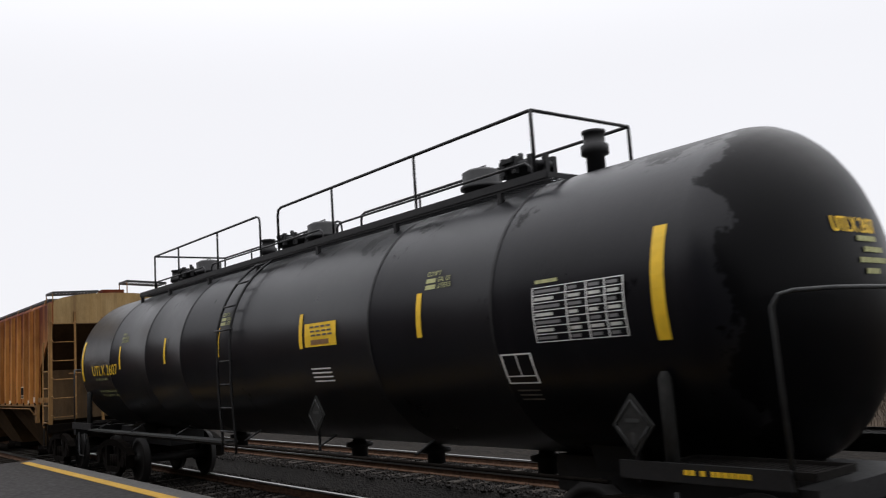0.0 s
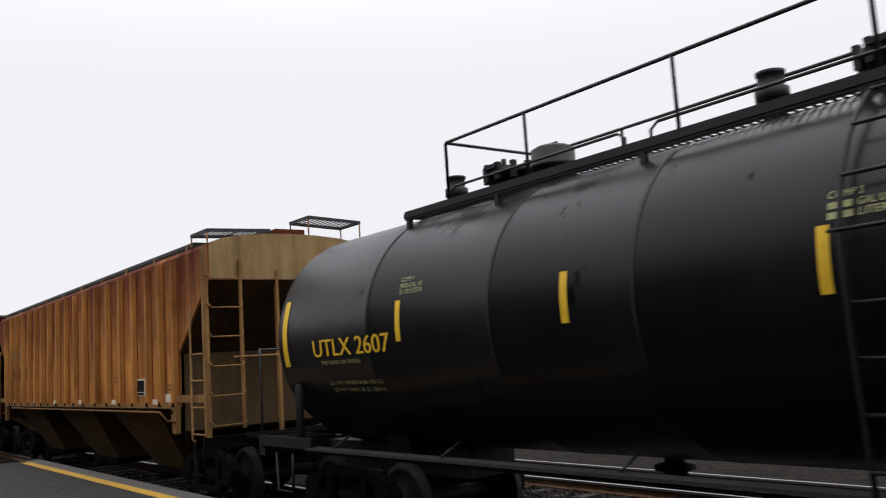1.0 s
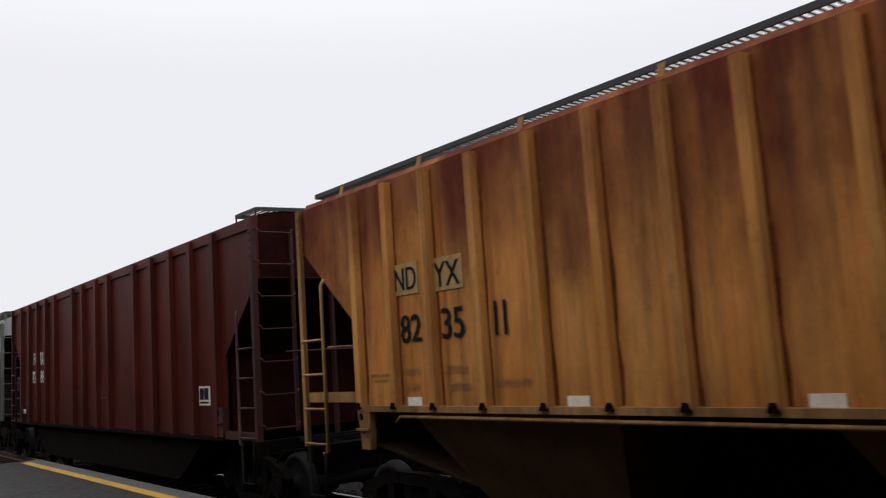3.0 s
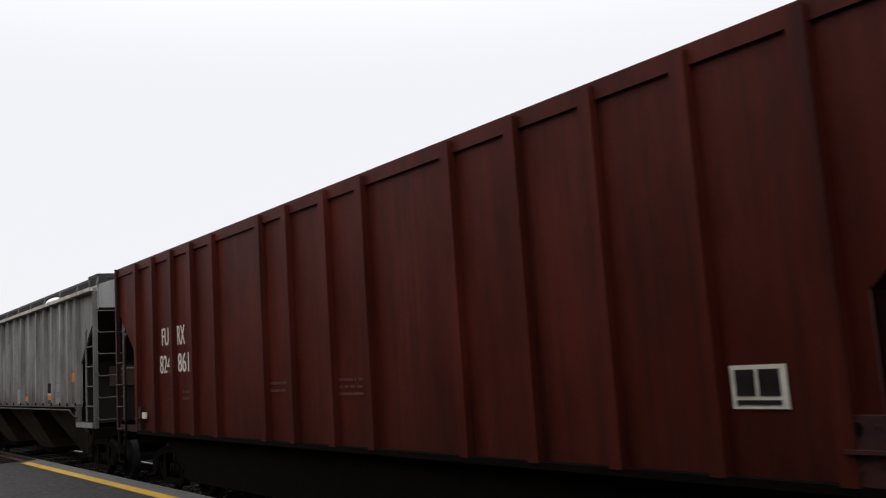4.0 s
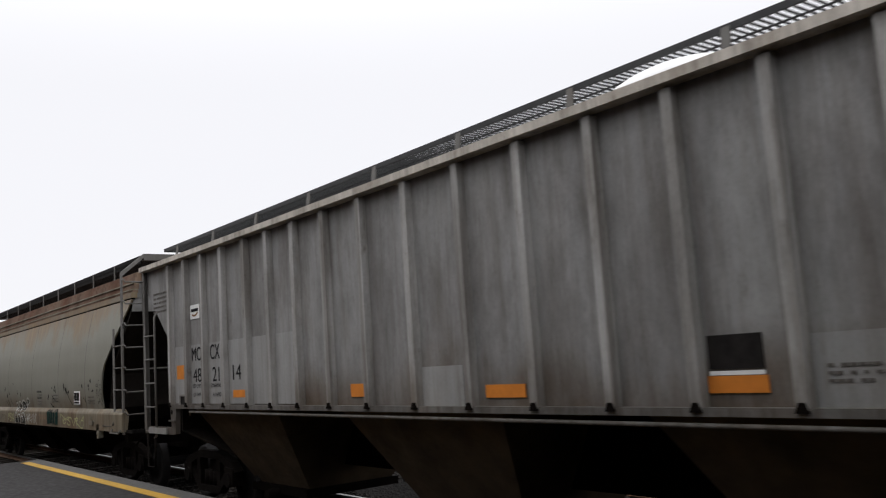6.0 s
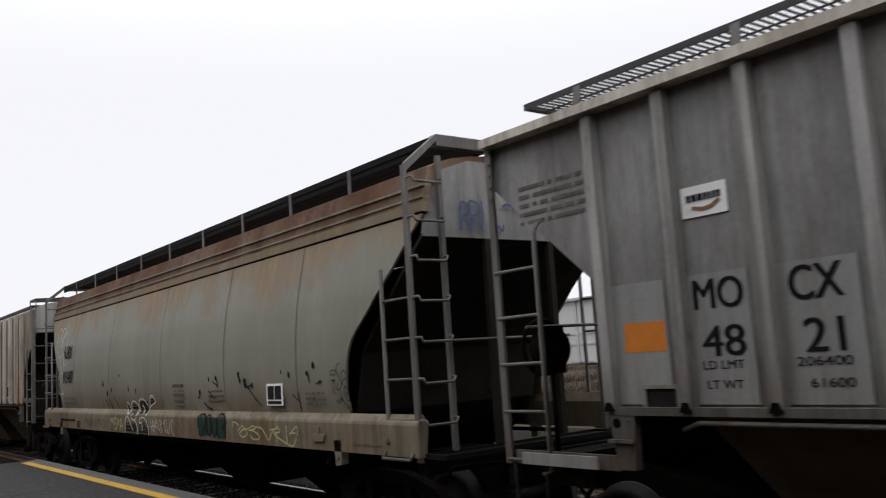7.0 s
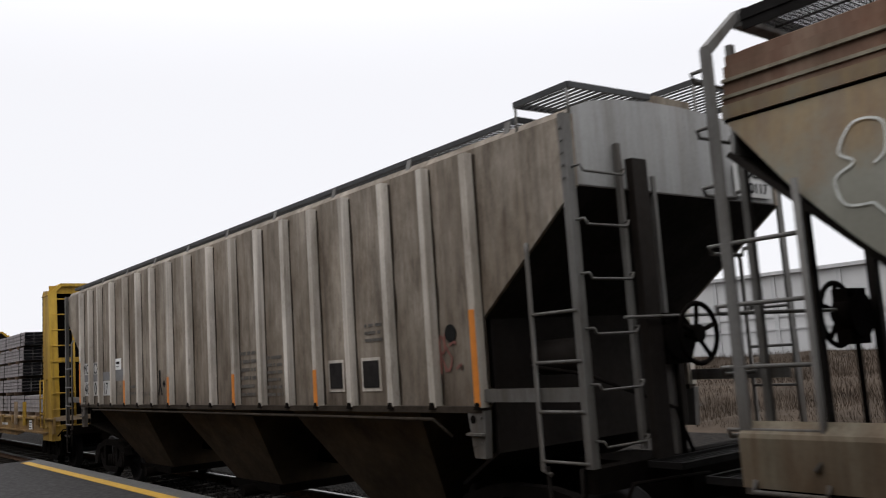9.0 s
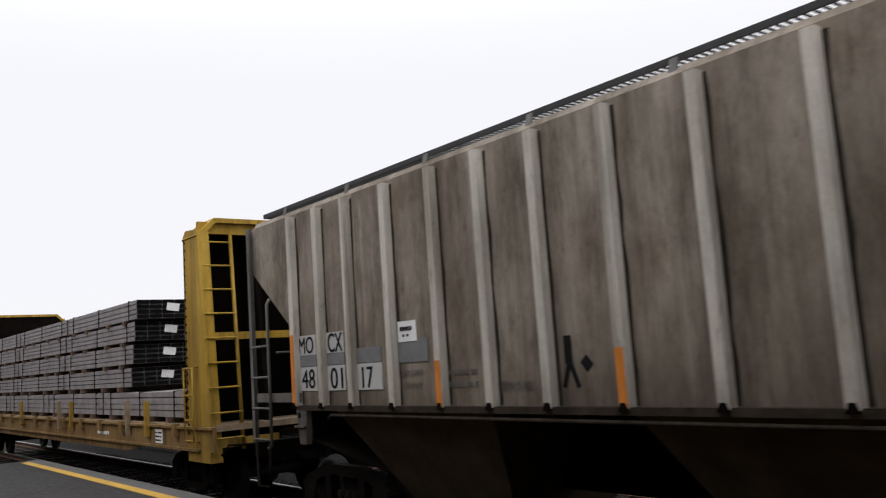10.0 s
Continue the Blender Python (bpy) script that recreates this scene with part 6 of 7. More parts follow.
bubble("white_scrawl", -0.17, 1.05, 1.19, 1.48, [
    [(0.0, 0.9), (0.05, 0.2), (0.1, 0.85), (0.13, 0.15), (0.2, 0.9)], [(0.0, 0.45), (0.25, 0.5)], [(0.22, 0.3), (0.25, 0.95), (0.3, 0.25)], [(0.33, 0.9), (0.36, 0.3), (0.42, 0.35)],
    [(0.4, 0.9), (0.48, 0.7), (0.42, 0.55), (0.5, 0.3), (0.44, 0.1)], [(0.55, 0.6), (0.64, 0.95)], [(0.6, 0.9), (0.62, 0.4), (0.7, 0.1)], [(0.7, 0.95), (0.72, 0.3), (0.78, 0.15), (0.82, 0.9)],
    [(0.98, 0.75), (0.9, 0.9), (0.88, 0.45), (0.95, 0.1), (1.0, 0.0)]], 0.014, M_GRAF_WHITE, acf, over_sill, "thin white spray scrawl")
bubble("grey_scrawl", -4.36, -2.9, 1.2, 1.43, [
    [(0.0, 0.6), (0.08, 0.9), (0.1, 0.5)], [(0.12, 0.8), (0.16, 0.1), (0.22, 0.85), (0.26, 0.15), (0.34, 0.9), (0.36, 0.2)], [(0.42, 0.85), (0.5, 0.2), (0.56, 0.8), (0.6, 0.25)],
    [(0.64, 0.75), (0.74, 0.9), (0.68, 0.4)], [(0.76, 0.2), (0.8, 0.85), (0.86, 0.2)], [(0.9, 0.9), (1.0, 0.5), (0.92, 0.05)]], 0.017, M_TAG_FADED, acf, over_sill, "faded dark grey spray scrawl")
GREEN = (2.03, 3.12, 1.19, 1.57)
hatch("green_filling", *GREEN, ((0.04, 0.28, 0.1, 0.88), (0.34, 0.5, 0.15, 0.85), (0.56, 0.70, 0.15, 0.85), (0.75, 0.97, 0.08, 0.9)), 0.035, 0.055, M_GRAF_GREEN, acf, over_sill, "dark green spray filling", True, 5)
bubble("black_scrawl", *GREEN, [
    [(0.28, 0.6), (0.3, 0.85), (0.2, 0.97), (0.05, 0.92), (0.02, 0.75), (0.04, 0.35), (0.12, 0.03)], [(0.16, 0.05), (0.2, 0.4), (0.3, 0.5), (0.34, 0.1)],
    [(0.32, 0.85), (0.36, 0.4), (0.44, 0.15), (0.5, 0.4), (0.48, 0.85), (0.4, 0.95), (0.32, 0.85)], [(0.55, 0.9), (0.54, 0.5), (0.6, 0.1), (0.68, 0.3), (0.7, 0.85)],
    [(0.78, 0.05), (0.72, 0.4), (0.74, 0.9), (0.86, 1.0), (0.98, 0.85), (0.99, 0.6), (0.88, 0.5), (0.98, 0.35), (0.97, 0.05)]], 0.03, M_GRAF_BLACK, acf, proud, "black outlines of a green spray piece")
scrawl("brown_scrawl", 1.15, 1.96, 1.33, 1.45, -HALF - 0.004, M_FAINT_TAN, acf, 52, 9, 0.018)
bubble("black_scrawl", 6.21, 6.62, 1.66, 2.2, [
    [(0.63, 1.0), (0.48, 0.97), (0.39, 0.86), (0.52, 0.71), (0.63, 0.57), (0.52, 0.44), (0.35, 0.44), (0.43, 0.6)], [(0.02, 0.76), (0.09, 0.84), (0.30, 0.86), (0.37, 0.8), (0.26, 0.73), (0.22, 0.77), (0.02, 0.74)],
    [(0.63, 0.51), (0.72, 0.63), (0.65, 0.77), (0.8, 0.84), (0.98, 0.77), (0.91, 0.67), (0.74, 0.63)], [(0.07, 0.63), (0.3, 0.64), (0.11, 0.56), (0.17, 0.37), (0.26, 0.34)], [(0.26, 0.63), (0.26, 0.4)],
    [(0.52, 0.44), (0.59, 0.34), (0.67, 0.2), (0.76, 0.09), (0.91, 0.0), (0.96, 0.06), (0.83, 0.11)], [(0.3, 0.09), (0.33, 0.2), (0.46, 0.13), (0.48, 0.23), (0.61, 0.17), (0.59, 0.26), (0.67, 0.21)]], 0.011, M_GRAF_BLACK, acf, on_acf, "thin black spray scrawl")
bubble("black_scrawl", 6.21, 6.62, 1.66, 2.2, [
    [(0.74, 0.26), (0.76, 0.43), (0.87, 0.5), (1.0, 0.37), (0.98, 0.2), (0.85, 0.2), (0.85, 0.31), (0.93, 0.37), (0.96, 0.24)]], 0.011, M_GRAF_BLACK, acf, on_acf, "thin black spray scrawl")
# tar thrown against the side: lumps, and runs between two points
rnd = random.Random(8)
bm = bmesh.new()
for x, z, w in ((-3.14, 2.10, 0.05), (-3.06, 2.11, 0.06), (-3.09, 2.18, 0.03), (-2.80, 1.92, 0.07), (-2.52, 1.99, 0.05), (-1.46, 2.0, 0.05), (-1.45, 2.06, 0.03), (-1.03, 1.97, 0.06), (-2.02, 2.27, 0.03), (-5.06, 2.17, 0.03), (-4.98, 1.97, 0.03),
                (-1.98, 2.26, 0.04), (2.09, 1.9, 0.06), (2.02, 1.82, 0.045), (2.48, 2.09, 0.045), (2.76, 2.1, 0.06), (3.58, 2.12, 0.06), (3.62, 2.06, 0.05), (3.78, 2.02, 0.07), (5.65, 2.1, 0.05), (5.81, 2.19, 0.05), (5.95, 1.99, 0.04), (4.93, 2.14, 0.03), (5.14, 2.1, 0.045), (4.01, 1.97, 0.04)):
    rim = []
    for k in range(9):
        a = 2 * math.pi * k / 9
        r = w * rnd.uniform(0.35, 1.1)
        b = z + r * math.sin(a) * 1.2
        rim.append(bm.verts.new((x + r * math.cos(a) * 0.8, acf_side(b) - 0.005, b)))
    bm.faces.new(rim)
for xa, za, xb, zb, w in ((-2.72, 1.81, -2.53, 1.6, 0.03), (-2.95, 1.8, -2.8, 1.66, 0.025), (-2.39, 1.87, -2.15, 1.65, 0.025), (-1.67, 1.81, -1.55, 1.66, 0.015), (2.46, 1.91, 2.71, 1.78, 0.02), (2.54, 1.84, 2.48, 1.74, 0.025), (2.62, 2.06, 2.81, 1.99, 0.02),
                          (2.78, 2.12, 2.81, 1.96, 0.03), (3.78, 2.02, 4.25, 1.68, 0.022), (3.85, 1.95, 4.05, 2.0, 0.02), (5.21, 1.84, 5.36, 1.75, 0.016), (5.36, 1.88, 5.38, 1.64, 0.018), (5.66, 2.1, 5.69, 1.98, 0.02), (5.85, 1.97, 6.0, 2.0, 0.016), (2.21, 1.74, 2.36, 1.65, 0.03), (2.36, 1.65, 2.5, 1.63, 0.035)):
    run_of = [(xa + (xb - xa) * k / 5 + rnd.uniform(-0.01, 0.01), za + (zb - za) * k / 5) for k in range(6)]
    first = len(bm.verts)
    ribbon(bm, run_of, w, 0.0)
    bm.verts.ensure_lookup_table()
    for v in bm.verts[first:]:
        v.co.y = acf_side(v.co.z) - 0.007
tagged(part("tar_splatter", bm, M_GRAF_BLACK, acf), kind="stuff")
ob = scrawl("blue_scrawl", -0.9, 0.05, 3.55, 4.0, 0, M_GRAF_BLUE, acf, 50, 6, 0.035, label="blue spray scrawl")
for v in ob.data.vertices:
    v.co = Vector((ah + 0.004 - v.co.y, v.co.x, v.co.z))
lettering("end_mark", "FURX", 0.85, 1.15, 3.6, 3.68, 0, M_FAINT, acf, end=ah - 0.02)

SOOT_RIBS = (-94.87, -95.59, -96.35, -97.2, -97.99, -98.75, -99.56, -100.43, -101.29, -102.21, -103.11, -103.96, -104.73, -105.49, -106.35, -107.2, -107.89, -108.58)
soot, sh, sm = hopper_car("covered_hopper", -109.87, -93.48, "sooty grey covered hopper car with pale ribs and orange strips", SOOT_RIBS, 4.19, 1.69, M_GREY_B, M_GREY_RIB, M_ACF_POST, M_SLOPE_GREY, M_LOWER_GREY, M_PATCH_SOFT, cut_z=3.56, cut_in=1.35, low_z=2.52, posts=(-0.5,), head_bay=4.2, seam=M_SOOT_SHADE, sill_paint=M_SOOT_SHADE)
for x, lo, hi in ((-94.87, 1.7, 2.62), (-97.99, 1.7, 2.14), (-100.43, 1.7, 2.15), (-103.11, 1.7, 2.17), (-105.49, 1.7, 2.16), (-108.58, 1.7, 2.6)):
    plate("orange_strip", x - 0.04 - sm, x + 0.04 - sm, lo, hi, -HALF - 0.014, M_ORANGE, soot, "orange reflective strip")
sm += 0.13
for a, b in ((-97.66, -97.3), (-96.9, -96.5)):
    plate("stencil_panel", a - sm, b - sm, 1.86, 2.24, FACE - 0.002, M_GREY_RIB, soot)
    plate("stencil_field", a + 0.035 - sm, b - 0.035 - sm, 1.9, 2.205, FACE - 0.008, M_TAG_DARK, soot)
for a, b, lo, hi, mt in ((-108.5, -107.98, 1.88, 2.18, M_PATCH), (-107.75, -107.3, 1.88, 2.18, M_PATCH), (-107.05, -106.5, 1.88, 2.18, M_PATCH), (-108.5, -107.98, 2.33, 2.58, M_PATCH), (-107.75, -107.3, 2.33, 2.58, M_PATCH), (-108.5, -107.98, 2.19, 2.325, M_PATCH_DARK), (-107.75, -107.3, 2.19, 2.325, M_PATCH_DARK), (-107.05, -106.5, 2.19, 2.36, M_PATCH_DARK), (-106.2, -105.62, 2.16, 2.4, M_PATCH_DARK)):
    plate("repainted_patch", a - sm, b - sm, lo, hi, FACE - 0.002, mt, soot)
for txt, a, b, lo, hi in (("MO", -108.42, -108.03, 2.35, 2.56), ("CX", -107.67, -107.32, 2.34, 2.57), ("48", -108.37, -108.02, 1.91, 2.15), ("01", -107.64, -107.34, 1.9, 2.15), ("17", -106.92, -106.68, 1.9, 2.14)):
    lettering("reporting_mark", txt, a - sm, b - sm, lo, hi, FACE - 0.0095, M_BLACK, soot)
for txt, a, b, lo, hi in (("LD LMT", -106.1, -105.72, 2.02, 2.08), ("LT WT", -106.1, -105.75, 1.88, 1.94), ("NEW 3-80", -104.55, -104.1, 1.85, 1.93)):
    lettering("stencil", txt, a - sm, b - sm, lo, hi, FACE - 0.008, M_FAINT, soot)
bars("small_print", -105.3 - sm, -104.85 - sm, 1.86, 2.1, 2, FACE - 0.002, M_FAINT, soot, 40)
plate("sign", -106.14 - sm, -105.8 - sm, 2.38, 2.6, FACE - 0.008, M_TAGWHITE, soot, "white sign with a dark emblem")
bars("emblem", -106.09 - sm, -105.85 - sm, 2.47, 2.58, 1, FACE - 0.016, M_TAG_DARK, soot, 7)
bars("emblem", -106.05 - sm, -105.92 - sm, 2.42, 2.48, 1, FACE - 0.016, M_TAG_DARK, soot, 8)
for a, b, lo, hi, n in ((-96.8, -96.45, 2.4, 2.65, 3), (-99.5, -98.9, 1.8, 2.4, 6), (-100.3, -99.7, 1.8, 2.5, 6)):
    bars("small_print", a - sm, b - sm, lo, hi, n, FACE - 0.002, M_FAINT, soot, int(-a))
# stencil figure kept as plain bars
bm = bmesh.new()
ribbon(bm, [(-103.62 - sm, 2.3), (-103.62 - sm, 2.06)], 0.09, FACE - 0.004)
ribbon(bm, [(-103.62 - sm, 2.06), (-103.69 - sm, 1.86)], 0.05, FACE - 0.004)
ribbon(bm, [(-103.60 - sm, 2.06), (-103.52 - sm, 1.86)], 0.05, FACE - 0.004)
ribbon(bm, [(-103.45 - sm, 2.1), (-103.38 - sm, 2.02)], 0.10, FACE - 0.004)
part("stencil_bars", bm, M_BLACK, soot)
scrawl("red_scrawl", -95.5 - sm, -95.05 - sm, 1.95, 2.45, FACE - 0.004, M_GRAF_RED, soot, 51, 5, 0.03)
bm = bmesh.new()
turned(bm, [(0.09, -0.004), (0.09, 0.004)], (-95.2 - sm, FACE - 0.006, 2.42), "y", 16)
part("tar_spot", bm, M_GRAF_BLACK, soot)
lettering("end_mark", "MOCX", 0.85, 1.3, 3.82, 3.93, 0, M_BLACK, soot, end=sh + 0.02)
lettering("end_mark", "480117", 0.85, 1.35, 3.66, 3.77, 0, M_BLACK, soot, end=sh + 0.02)
bm = bmesh.new()
box(bm, sh + 0.004, sh + 0.012, 0.78, 1.42, 3.62, 3.96)
part("end_patch", bm, M_PATCH, soot)
brake_wheel(soot, sh + 0.02, -0.36, 2.25, 1, M_UNDER)
brake_wheel(acf, -ah - 0.02, 0.3, 2.33, -1, M_UNDER)
# brake pipe, pressed end post and bolted step on the sooty car's end
bm = bmesh.new()
box(bm, sh - 0.02, sh + 0.06, -0.86, -0.66, 1.2, 3.85)
part("pressed_end_post", bm, M_LOWER_GREY, soot)
bm = bmesh.new()
tube(bm, [(sh - 1.0, -1.3, 2.05), (sh - 0.5, -1.1, 1.95), (sh + 0.0, -0.5, 1.6), (sh + 0.03, -0.35, 1.2)], 0.018, 6)
part("brake_rigging_rod", bm, M_FRAME, soot)
bm = bmesh.new()
turned(bm, [(0.0, -0.32), (0.12, -0.3), (0.17, -0.22), (0.17, 0.22), (0.12, 0.3), (0.0, 0.32)], (sh - 0.9, -1.0, 2.12), "x", 18)
part("brake_cylinder", bm, M_LOWER_GREY, soot)

flat, fh, fm = bulkhead_flat("bulkhead_flatcar", -133.6, -111.62, "yellow bulkhead flatcar loaded with stacked steel bundles")
LOAD = []
for k in range(4):
    for y in (-1.36, 0.03):
        LOAD.append((bundle(4.7, 0.46, 1.32, k == 0) if (k, y) == (0, -1.36) else None, -113.15 - 4.78 * k, y, 1.46, 4.7, 0.46, k == 0))
for layer, (z, xo) in enumerate(((2.02, -116.15), (2.48, -116.02), (2.93, -115.9), (3.36, -115.75))):
    for k in range(3):
        for y in (-1.30, 0.03):
            LOAD.append((None, xo - 5.3 * k, y, z, 5.2, 0.385, k == 0))
made, MOVING_LOAD = {}, []
for ob, x, y, z, ln, ht, first in LOAD:
    key = (ln, ht, first)
    if ob is None:
        ob = copy_thing(made[key], pose(0, 0, 0)) if key in made else bundle(ln, ht, 1.28 if ht < 0.42 else 1.32, first)
    made.setdefault(key, ob)
    MOVING_LOAD.append((ob, x, y, z))


# ---- the ground, the tracks, the platform ----
def gravel_paint(name, dark, light, scale, rough=0.9):
    m, nt, b = nodes_of(name)
    tc, vo = nt.nodes.new("ShaderNodeTexCoord"), nt.nodes.new("ShaderNodeTexVoronoi")
    vo.inputs["Scale"].default_value = scale
    nt.links.new(tc.outputs["Object"], vo.inputs["Vector"])
    big = noise_node(nt, 0.35, 6)
    col = mix(nt, ramp(nt, vo.outputs["Color"], [(0.1, 0.0), (0.9, 1.0)]), dark, light)
    col = mix(nt, ramp(nt, big, [(0.35, 0.0), (0.7, 0.6)]), col, dark)
    nt.links.new(col, b.inputs["Base Color"])
    b.inputs["Roughness"].default_value = rough
    b.inputs["Specular IOR Level"].default_value = 0.05
    bump(nt, b, vo.outputs["Distance"], 0.7, 0.04)
    return m


# ballast taken down to near-black, so its colour holds the shade under the train
M_BALLAST = gravel_paint("near_black_ballast", (0.004, 0.0036, 0.0033), (0.021, 0.019, 0.017), 22)
M_GROUND = gravel_paint("cinder_ground", (0.005, 0.0042, 0.0035), (0.02, 0.0165, 0.013), 9)
M_STONE = plain("ballast_stone", (0.022, 0.020, 0.0185), 0.85, 0, 0.5, 10)
M_RAIL = plain("polished_rail_head", (0.24, 0.235, 0.23), 0.38, 0.9, 0.15, 12)
M_RAIL_WEB = plain("rusty_rail_web", (0.10, 0.06, 0.04), 0.8, 0.2, 0.35, 9)
M_SLEEPER = weathered("dark_oak_sleeper", (0.02, 0.016, 0.013), (0.035, 0.029, 0.023), (0.012, 0.01, 0.008), 0.3, rough=0.9)
M_PLATFORM = plain("damp_platform_concrete", (0.0212, 0.0197, 0.0188), 0.76, 0, 0.18, 1.4, 0.1)
M_KERB = plain("platform_edge_concrete", (0.05, 0.048, 0.044), 0.7, 0, 0.25, 3)
M_LINE = plain("worn_yellow_line", (0.36, 0.205, 0.012), 0.6, 0, 0.18, 3)
# for the unseen wall and slab that darken the train's near side
M_SKY_BLOCK = plain("dark_sky_block", (0.09, 0.06, 0.05), 0.85, 0, 0.3, 3)
M_SIDING = plain("white_warehouse_siding", (0.47, 0.465, 0.455), 0.6, 0, 0.06, 0.6)
M_SIDING_LINE = plain("grey_siding_trim", (0.41, 0.405, 0.40), 0.6, 0, 0.1, 2)
M_BRUSH = plain("dry_brush", (0.047, 0.035, 0.026), 0.95, 0, 0.5, 0.8)
M_GRASS = plain("dead_grass", (0.045, 0.034, 0.025), 0.95, 0, 0.4, 0.5)

bm = bmesh.new()
bmesh.ops.create_grid(bm, x_segments=2, y_segments=2, size=3000)
ground = part("ground", bm, M_GROUND, None)
ground.location = (0, 0, -0.42)
tagged(ground, "dark cinder and gravel ground beside the tracks", "ground", kind="structure")

P_TOP, P_EDGE, P_LINE, P_END = 0.52, 4.66, 4.27, -21.3


def track_at(name, y, label):
    bm = bmesh.new()
    slab(bm, [(-400, y - 2.1, -0.43), (-400, y - 1.5, -0.19), (-400, y + 1.5, -0.19), (-400, y + 2.1, -0.43)], (460, 0, 0))
    bed = part("ballast_bed", bm, M_BALLAST, None)
    tagged(bed, label, "railway track", kind="structure")
    for s in (-1, 1):
        bm = bmesh.new()
        c = y + s * 0.755
        box(bm, -400, 60, c - 0.036, c + 0.036, -0.035, 0.0)
        rail = part("rail", bm, M_RAIL, bed, "polished steel rail head")
        bm = bmesh.new()
        slab(bm, [(-400, c - 0.07, -0.16), (-400, c - 0.07, -0.145), (-400, c - 0.011, -0.12), (-400, c - 0.011, -0.055), (-400, c - 0.034, -0.036), (-400, c + 0.034, -0.036), (-400, c + 0.011, -0.055), (-400, c + 0.011, -0.12), (-400, c + 0.07, -0.145), (-400, c + 0.07, -0.16)][::-1], (460, 0, 0))
        part("rail_web", bm, M_RAIL_WEB, rail)
    return bed


own = track_at("track", TRACK, "dark ballasted railway track under the train")
other = track_at("track", TRACK + 4.55, "empty ballasted railway track beyond the train")

# platform slab with its end, kerb and yellow line
bm = bmesh.new()
box(bm, P_END, 60, -14, P_EDGE - 0.32, -0.42, P_TOP)
platform = part("platform", bm, M_PLATFORM, None)
tagged(platform, "damp grey concrete station platform", "platform", kind="structure")
bm = bmesh.new()
box(bm, P_END, 60, P_EDGE - 0.32, P_EDGE, -0.42, P_TOP + 0.003)
part("platform_kerb", bm, M_KERB, platform)
bm = bmesh.new()
box(bm, P_END + 0.4, 60, P_LINE - 0.09, P_LINE + 0.09, P_TOP, P_TOP + 0.006)
part("yellow_line", bm, M_LINE, platform, "worn yellow safety line")
bm = bmesh.new()
slab(bm, [(P_END, -14, P_TOP - 0.02), (P_END, P_EDGE - 0.1, P_TOP - 0.02), (P_END - 9, P_EDGE - 0.1, -0.3), (P_END - 9, -14, -0.3)], (0, 0, -0.12))
ramp_ob = part("platform_ramp", bm, M_BALLAST, None)
tagged(ramp_ob, "dark gravel ramp at the platform end", "ramp", kind="structure")

# behind and above the camera, unseen: a wall and slab added to block skylight
bm = bmesh.new()
box(bm, -150, 60, -5.3, -5.0, -0.4, 7.2)
wall = part("wall_sky_block", bm, M_SKY_BLOCK, None)
tagged(wall, "plain dark wall added out of view to block low sky light", "wall", kind="structure")
bm = bmesh.new()
box(bm, -4.2, 60, -5.0, 2.5, 4.9, 5.15)
canopy = part("canopy", bm, M_SKY_BLOCK, None)
tagged(canopy, "plain dark slab added out of view to block sky light from above", "canopy", kind="structure")

# dry brush bank and the white warehouse beyond the tracks
bm = bmesh.new()
nx, ny = 120, 10
grid = []
for j in range(ny + 1):
    row = []
    for i in range(nx + 1):
        x, y = -230 + 300 * i / nx, 21 + 19 * j / ny
        h = -0.44 + 1.75 * (j / ny) ** 0.8 + 0.25 * noise.noise(Vector((x * 0.25, y * 0.3, 0))) * min(1, j)
        row.append(bm.verts.new((x, y, h)))
    grid.append(row)
for a, b in zip(grid, grid[1:]):
    for i in range(nx):
        bm.faces.new((a[i], a[i + 1], b[i + 1], b[i]))
bank = part("bank", bm, M_GRASS, None)
tagged(bank, "low bank of dead grass beyond the tracks", "bank", kind="structure")


def blades(name, count, region, size, material, label, seed, surface):
    """Many thin upright twigs in one mesh."""
    rs = np.random.RandomState(seed)
    x = rs.uniform(region[0], region[1], count)
    y = rs.uniform(region[2], region[3], count)
    z = surface(x, y)
    h = rs.uniform(size[0], size[1], count)
    lean = rs.normal(0, 0.3, (count, 2)) * h[:, None]
    w = rs.uniform(0.006, 0.016, count)
    a = rs.uniform(0, 3.14, count)
    dx, dy = np.cos(a) * w, np.sin(a) * w
    v = np.stack([np.stack([x - dx, y - dy, z - 0.05], 1), np.stack([x + dx, y + dy, z - 0.05], 1), np.stack([x + lean[:, 0], y + lean[:, 1], z + h], 1)], 1).reshape(-1, 3)
    me = bpy.data.meshes.new(name)
    me.from_pydata(v.tolist(), [], [(3 * i, 3 * i + 1, 3 * i + 2) for i in range(count)])
    me.materials.append(material)
    ob = new(name, me)
    return tagged(ob, label, "brush", kind="stuff")


def bank_height(x, y):
    return -0.44 + 1.75 * np.clip((y - 21) / 19, 0, 1) ** 0.8


blades("dry_brush", 150000, (-75, 12, 21.5, 40), (0.06, 0.3), M_BRUSH, "tangled brown dry brush on the bank", 5, bank_height)

shed = new("warehouse")
tagged(shed, "long low white warehouse with ribbed metal siding", "warehouse")
bm = bmesh.new()
box(bm, -190, 60, 46, 70, -0.4, 5.75)
wall = part("wall", bm, M_SIDING, shed)
bm = bmesh.new()
box(bm, -190.3, 60.3, 45.7, 70.3, 5.75, 5.95)
part("roof_edge", bm, M_SIDING_LINE, shed)
for z in (2.55, 3.3):
    bm = bmesh.new()
    box(bm, -190, 60, 45.93, 46.0, z, z + 0.09)
    part("girt", bm, M_SIDING_LINE, shed)
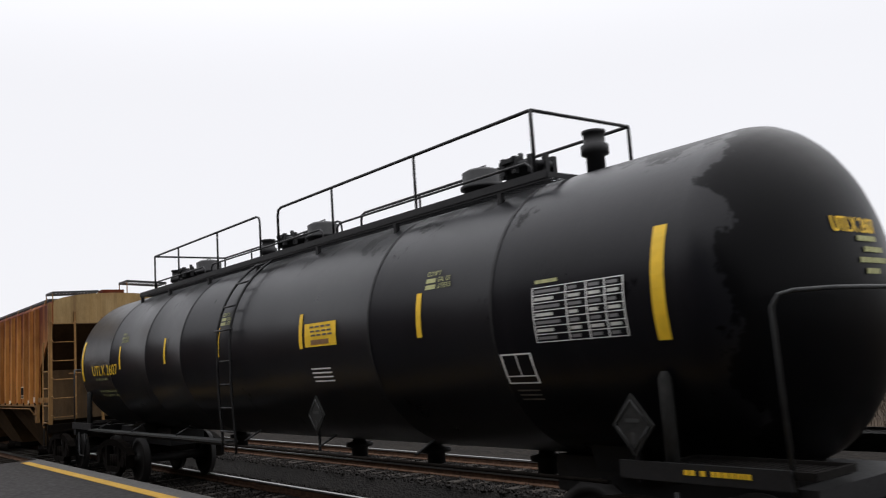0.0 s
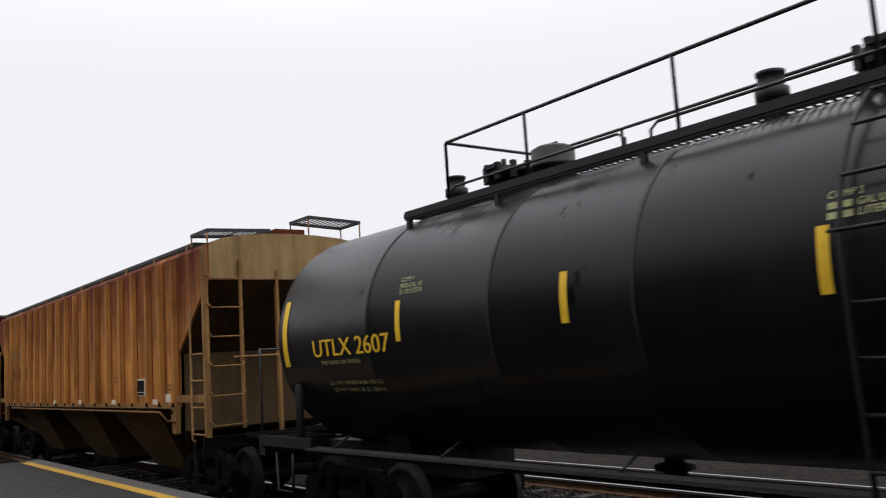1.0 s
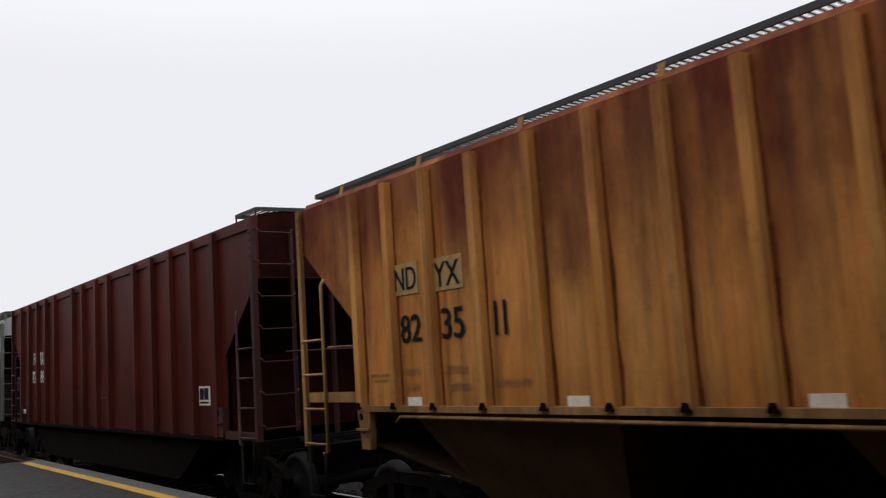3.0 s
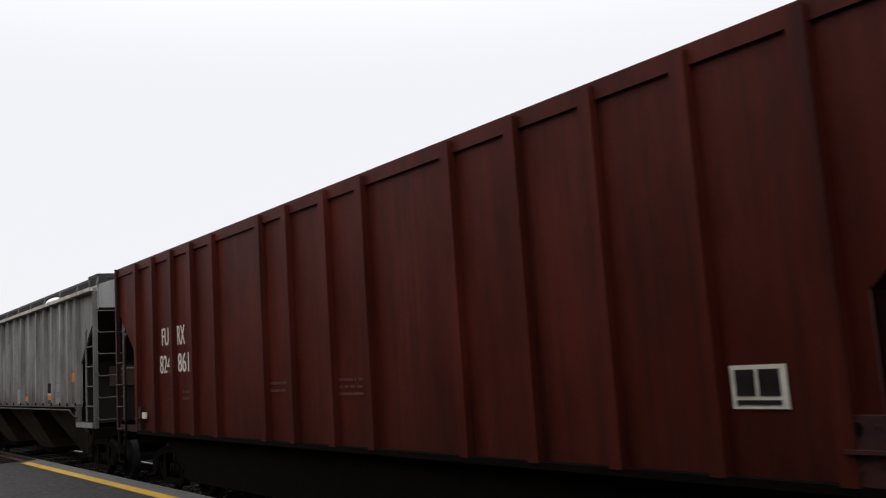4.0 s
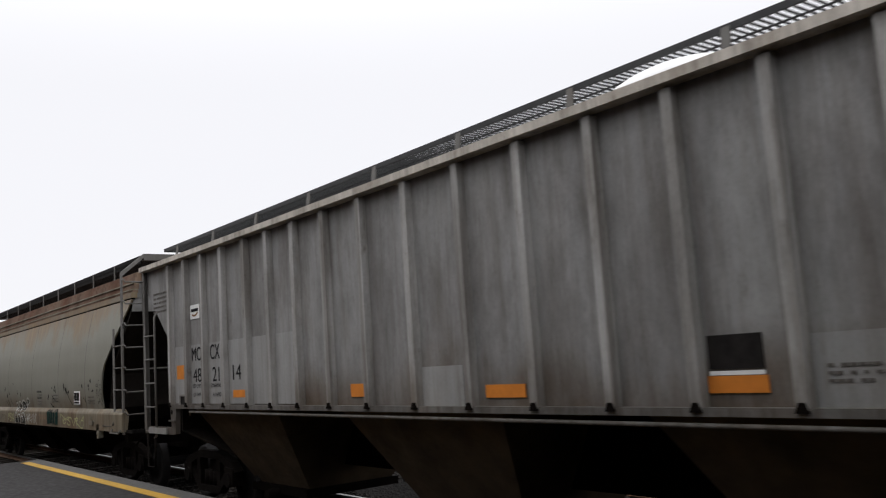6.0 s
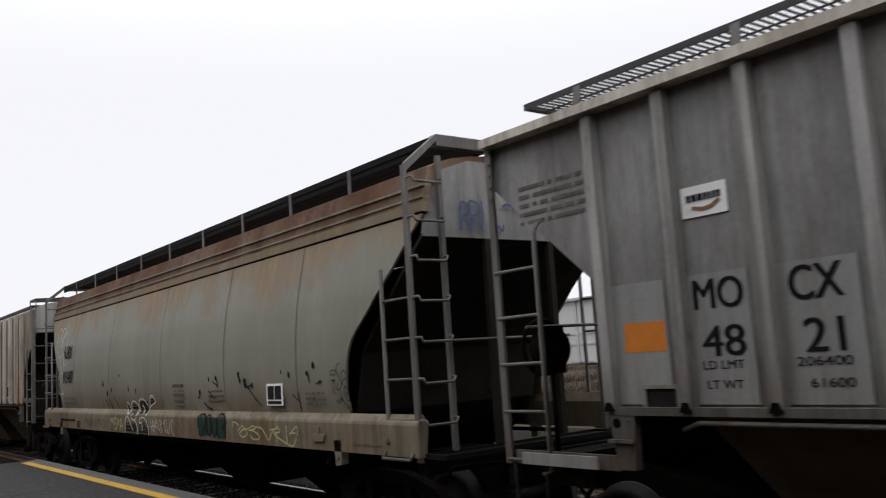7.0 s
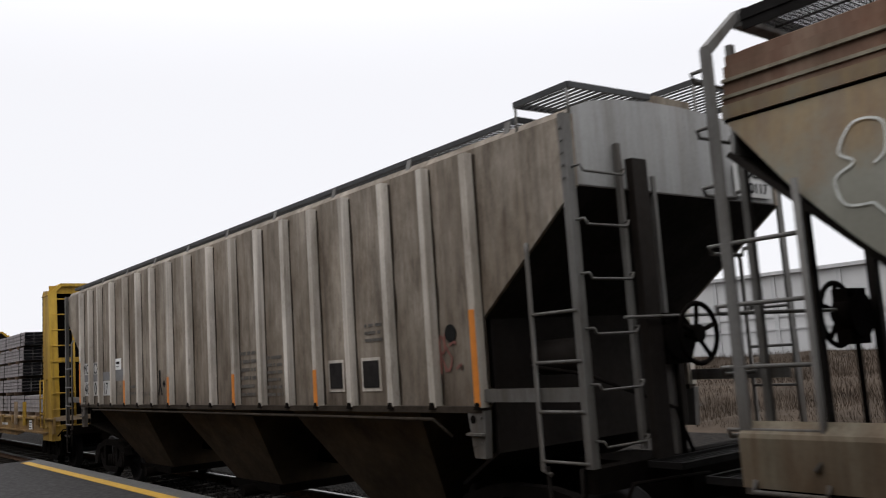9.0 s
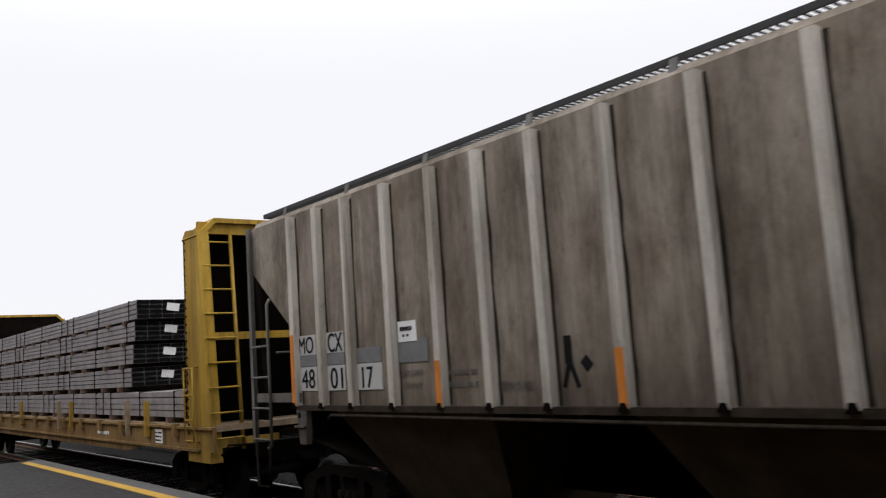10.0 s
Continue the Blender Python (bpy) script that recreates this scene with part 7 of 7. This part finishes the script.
for i in range(62):
    bm = bmesh.new()
    box(bm, -188 + 4 * i, -187.75 + 4 * i, 45.9, 46.0, -0.4, 5.75)
    part("downpipe", bm, M_SIDING_LINE, shed)

# sleepers and loose stones, nearest stretch of both tracks
bm = bmesh.new()
box(bm, -0.115, 0.115, -1.3, 1.3, -0.3, -0.165)
SLEEPER = bpy.data.meshes.new("sleeper")
bm.to_mesh(SLEEPER)
bm.free()
SLEEPER.materials.append(M_SLEEPER)
for bed, y, n in ((own, TRACK, 110), (other, TRACK + 4.55, 110)):
    for i in range(n):
        s = part_of("sleeper", SLEEPER, bed)
        s.location = (6 - 0.55 * i, y, 0.012 * ((i * 7) % 3 - 1))


def stones(name, count, region, seed):
    rs = np.random.RandomState(seed)
    base = np.array([(1, 0, 0), (-1, 0, 0), (0, 1, 0), (0, -1, 0), (0, 0, 1), (0, 0, -1)], float)
    faces = [(4, 0, 2), (4, 2, 1), (4, 1, 3), (4, 3, 0), (5, 2, 0), (5, 1, 2), (5, 3, 1), (5, 0, 3)]
    c = np.stack([rs.uniform(region[0], region[1], count), rs.uniform(region[2], region[3], count), np.full(count, -0.17)], 1)
    s = rs.uniform(0.02, 0.05, (count, 1, 1)) * rs.uniform(0.6, 1.3, (count, 6, 1))
    q = np.linalg.qr(rs.normal(size=(count, 3, 3)))[0]
    v = (base[None] * s) @ q + c[:, None]
    me = bpy.data.meshes.new(name)
    me.from_pydata(v.reshape(-1, 3).tolist(), [], [tuple(6 * i + k for k in f) for i in range(count) for f in faces])
    me.materials.append(M_STONE)
    return tagged(new(name, me), "loose grey crushed ballast stones", "gravel", kind="stuff")


stones("ballast_stones", 14000, (-30, 2, TRACK - 1.6, TRACK + 1.6), 3)
stones("ballast_stones", 12000, (-34, 2, TRACK + 2.9, TRACK + 6.1), 4)


# ---- motion: the whole train rolls by, the wheels turn ----
def motions():
    times = [i * 0.5 for i in range(21)]
    for car, mid in CARS:
        walk(car, [(t, pose(mid + run(t), TRACK, 0)) for t in times])
    for ob, x, y, z in MOVING_LOAD:
        walk(ob, [(t, pose(x + run(t), TRACK + y, z)) for t in times])
    ticks = [i / 30 for i in range(301)]
    for w, x in WHEELS:
        walk(w, [(t, pose(x, 0, WHEEL_R, 0, math.degrees(run(t) / WHEEL_R) % 360, 0)) for t in ticks])


motions()
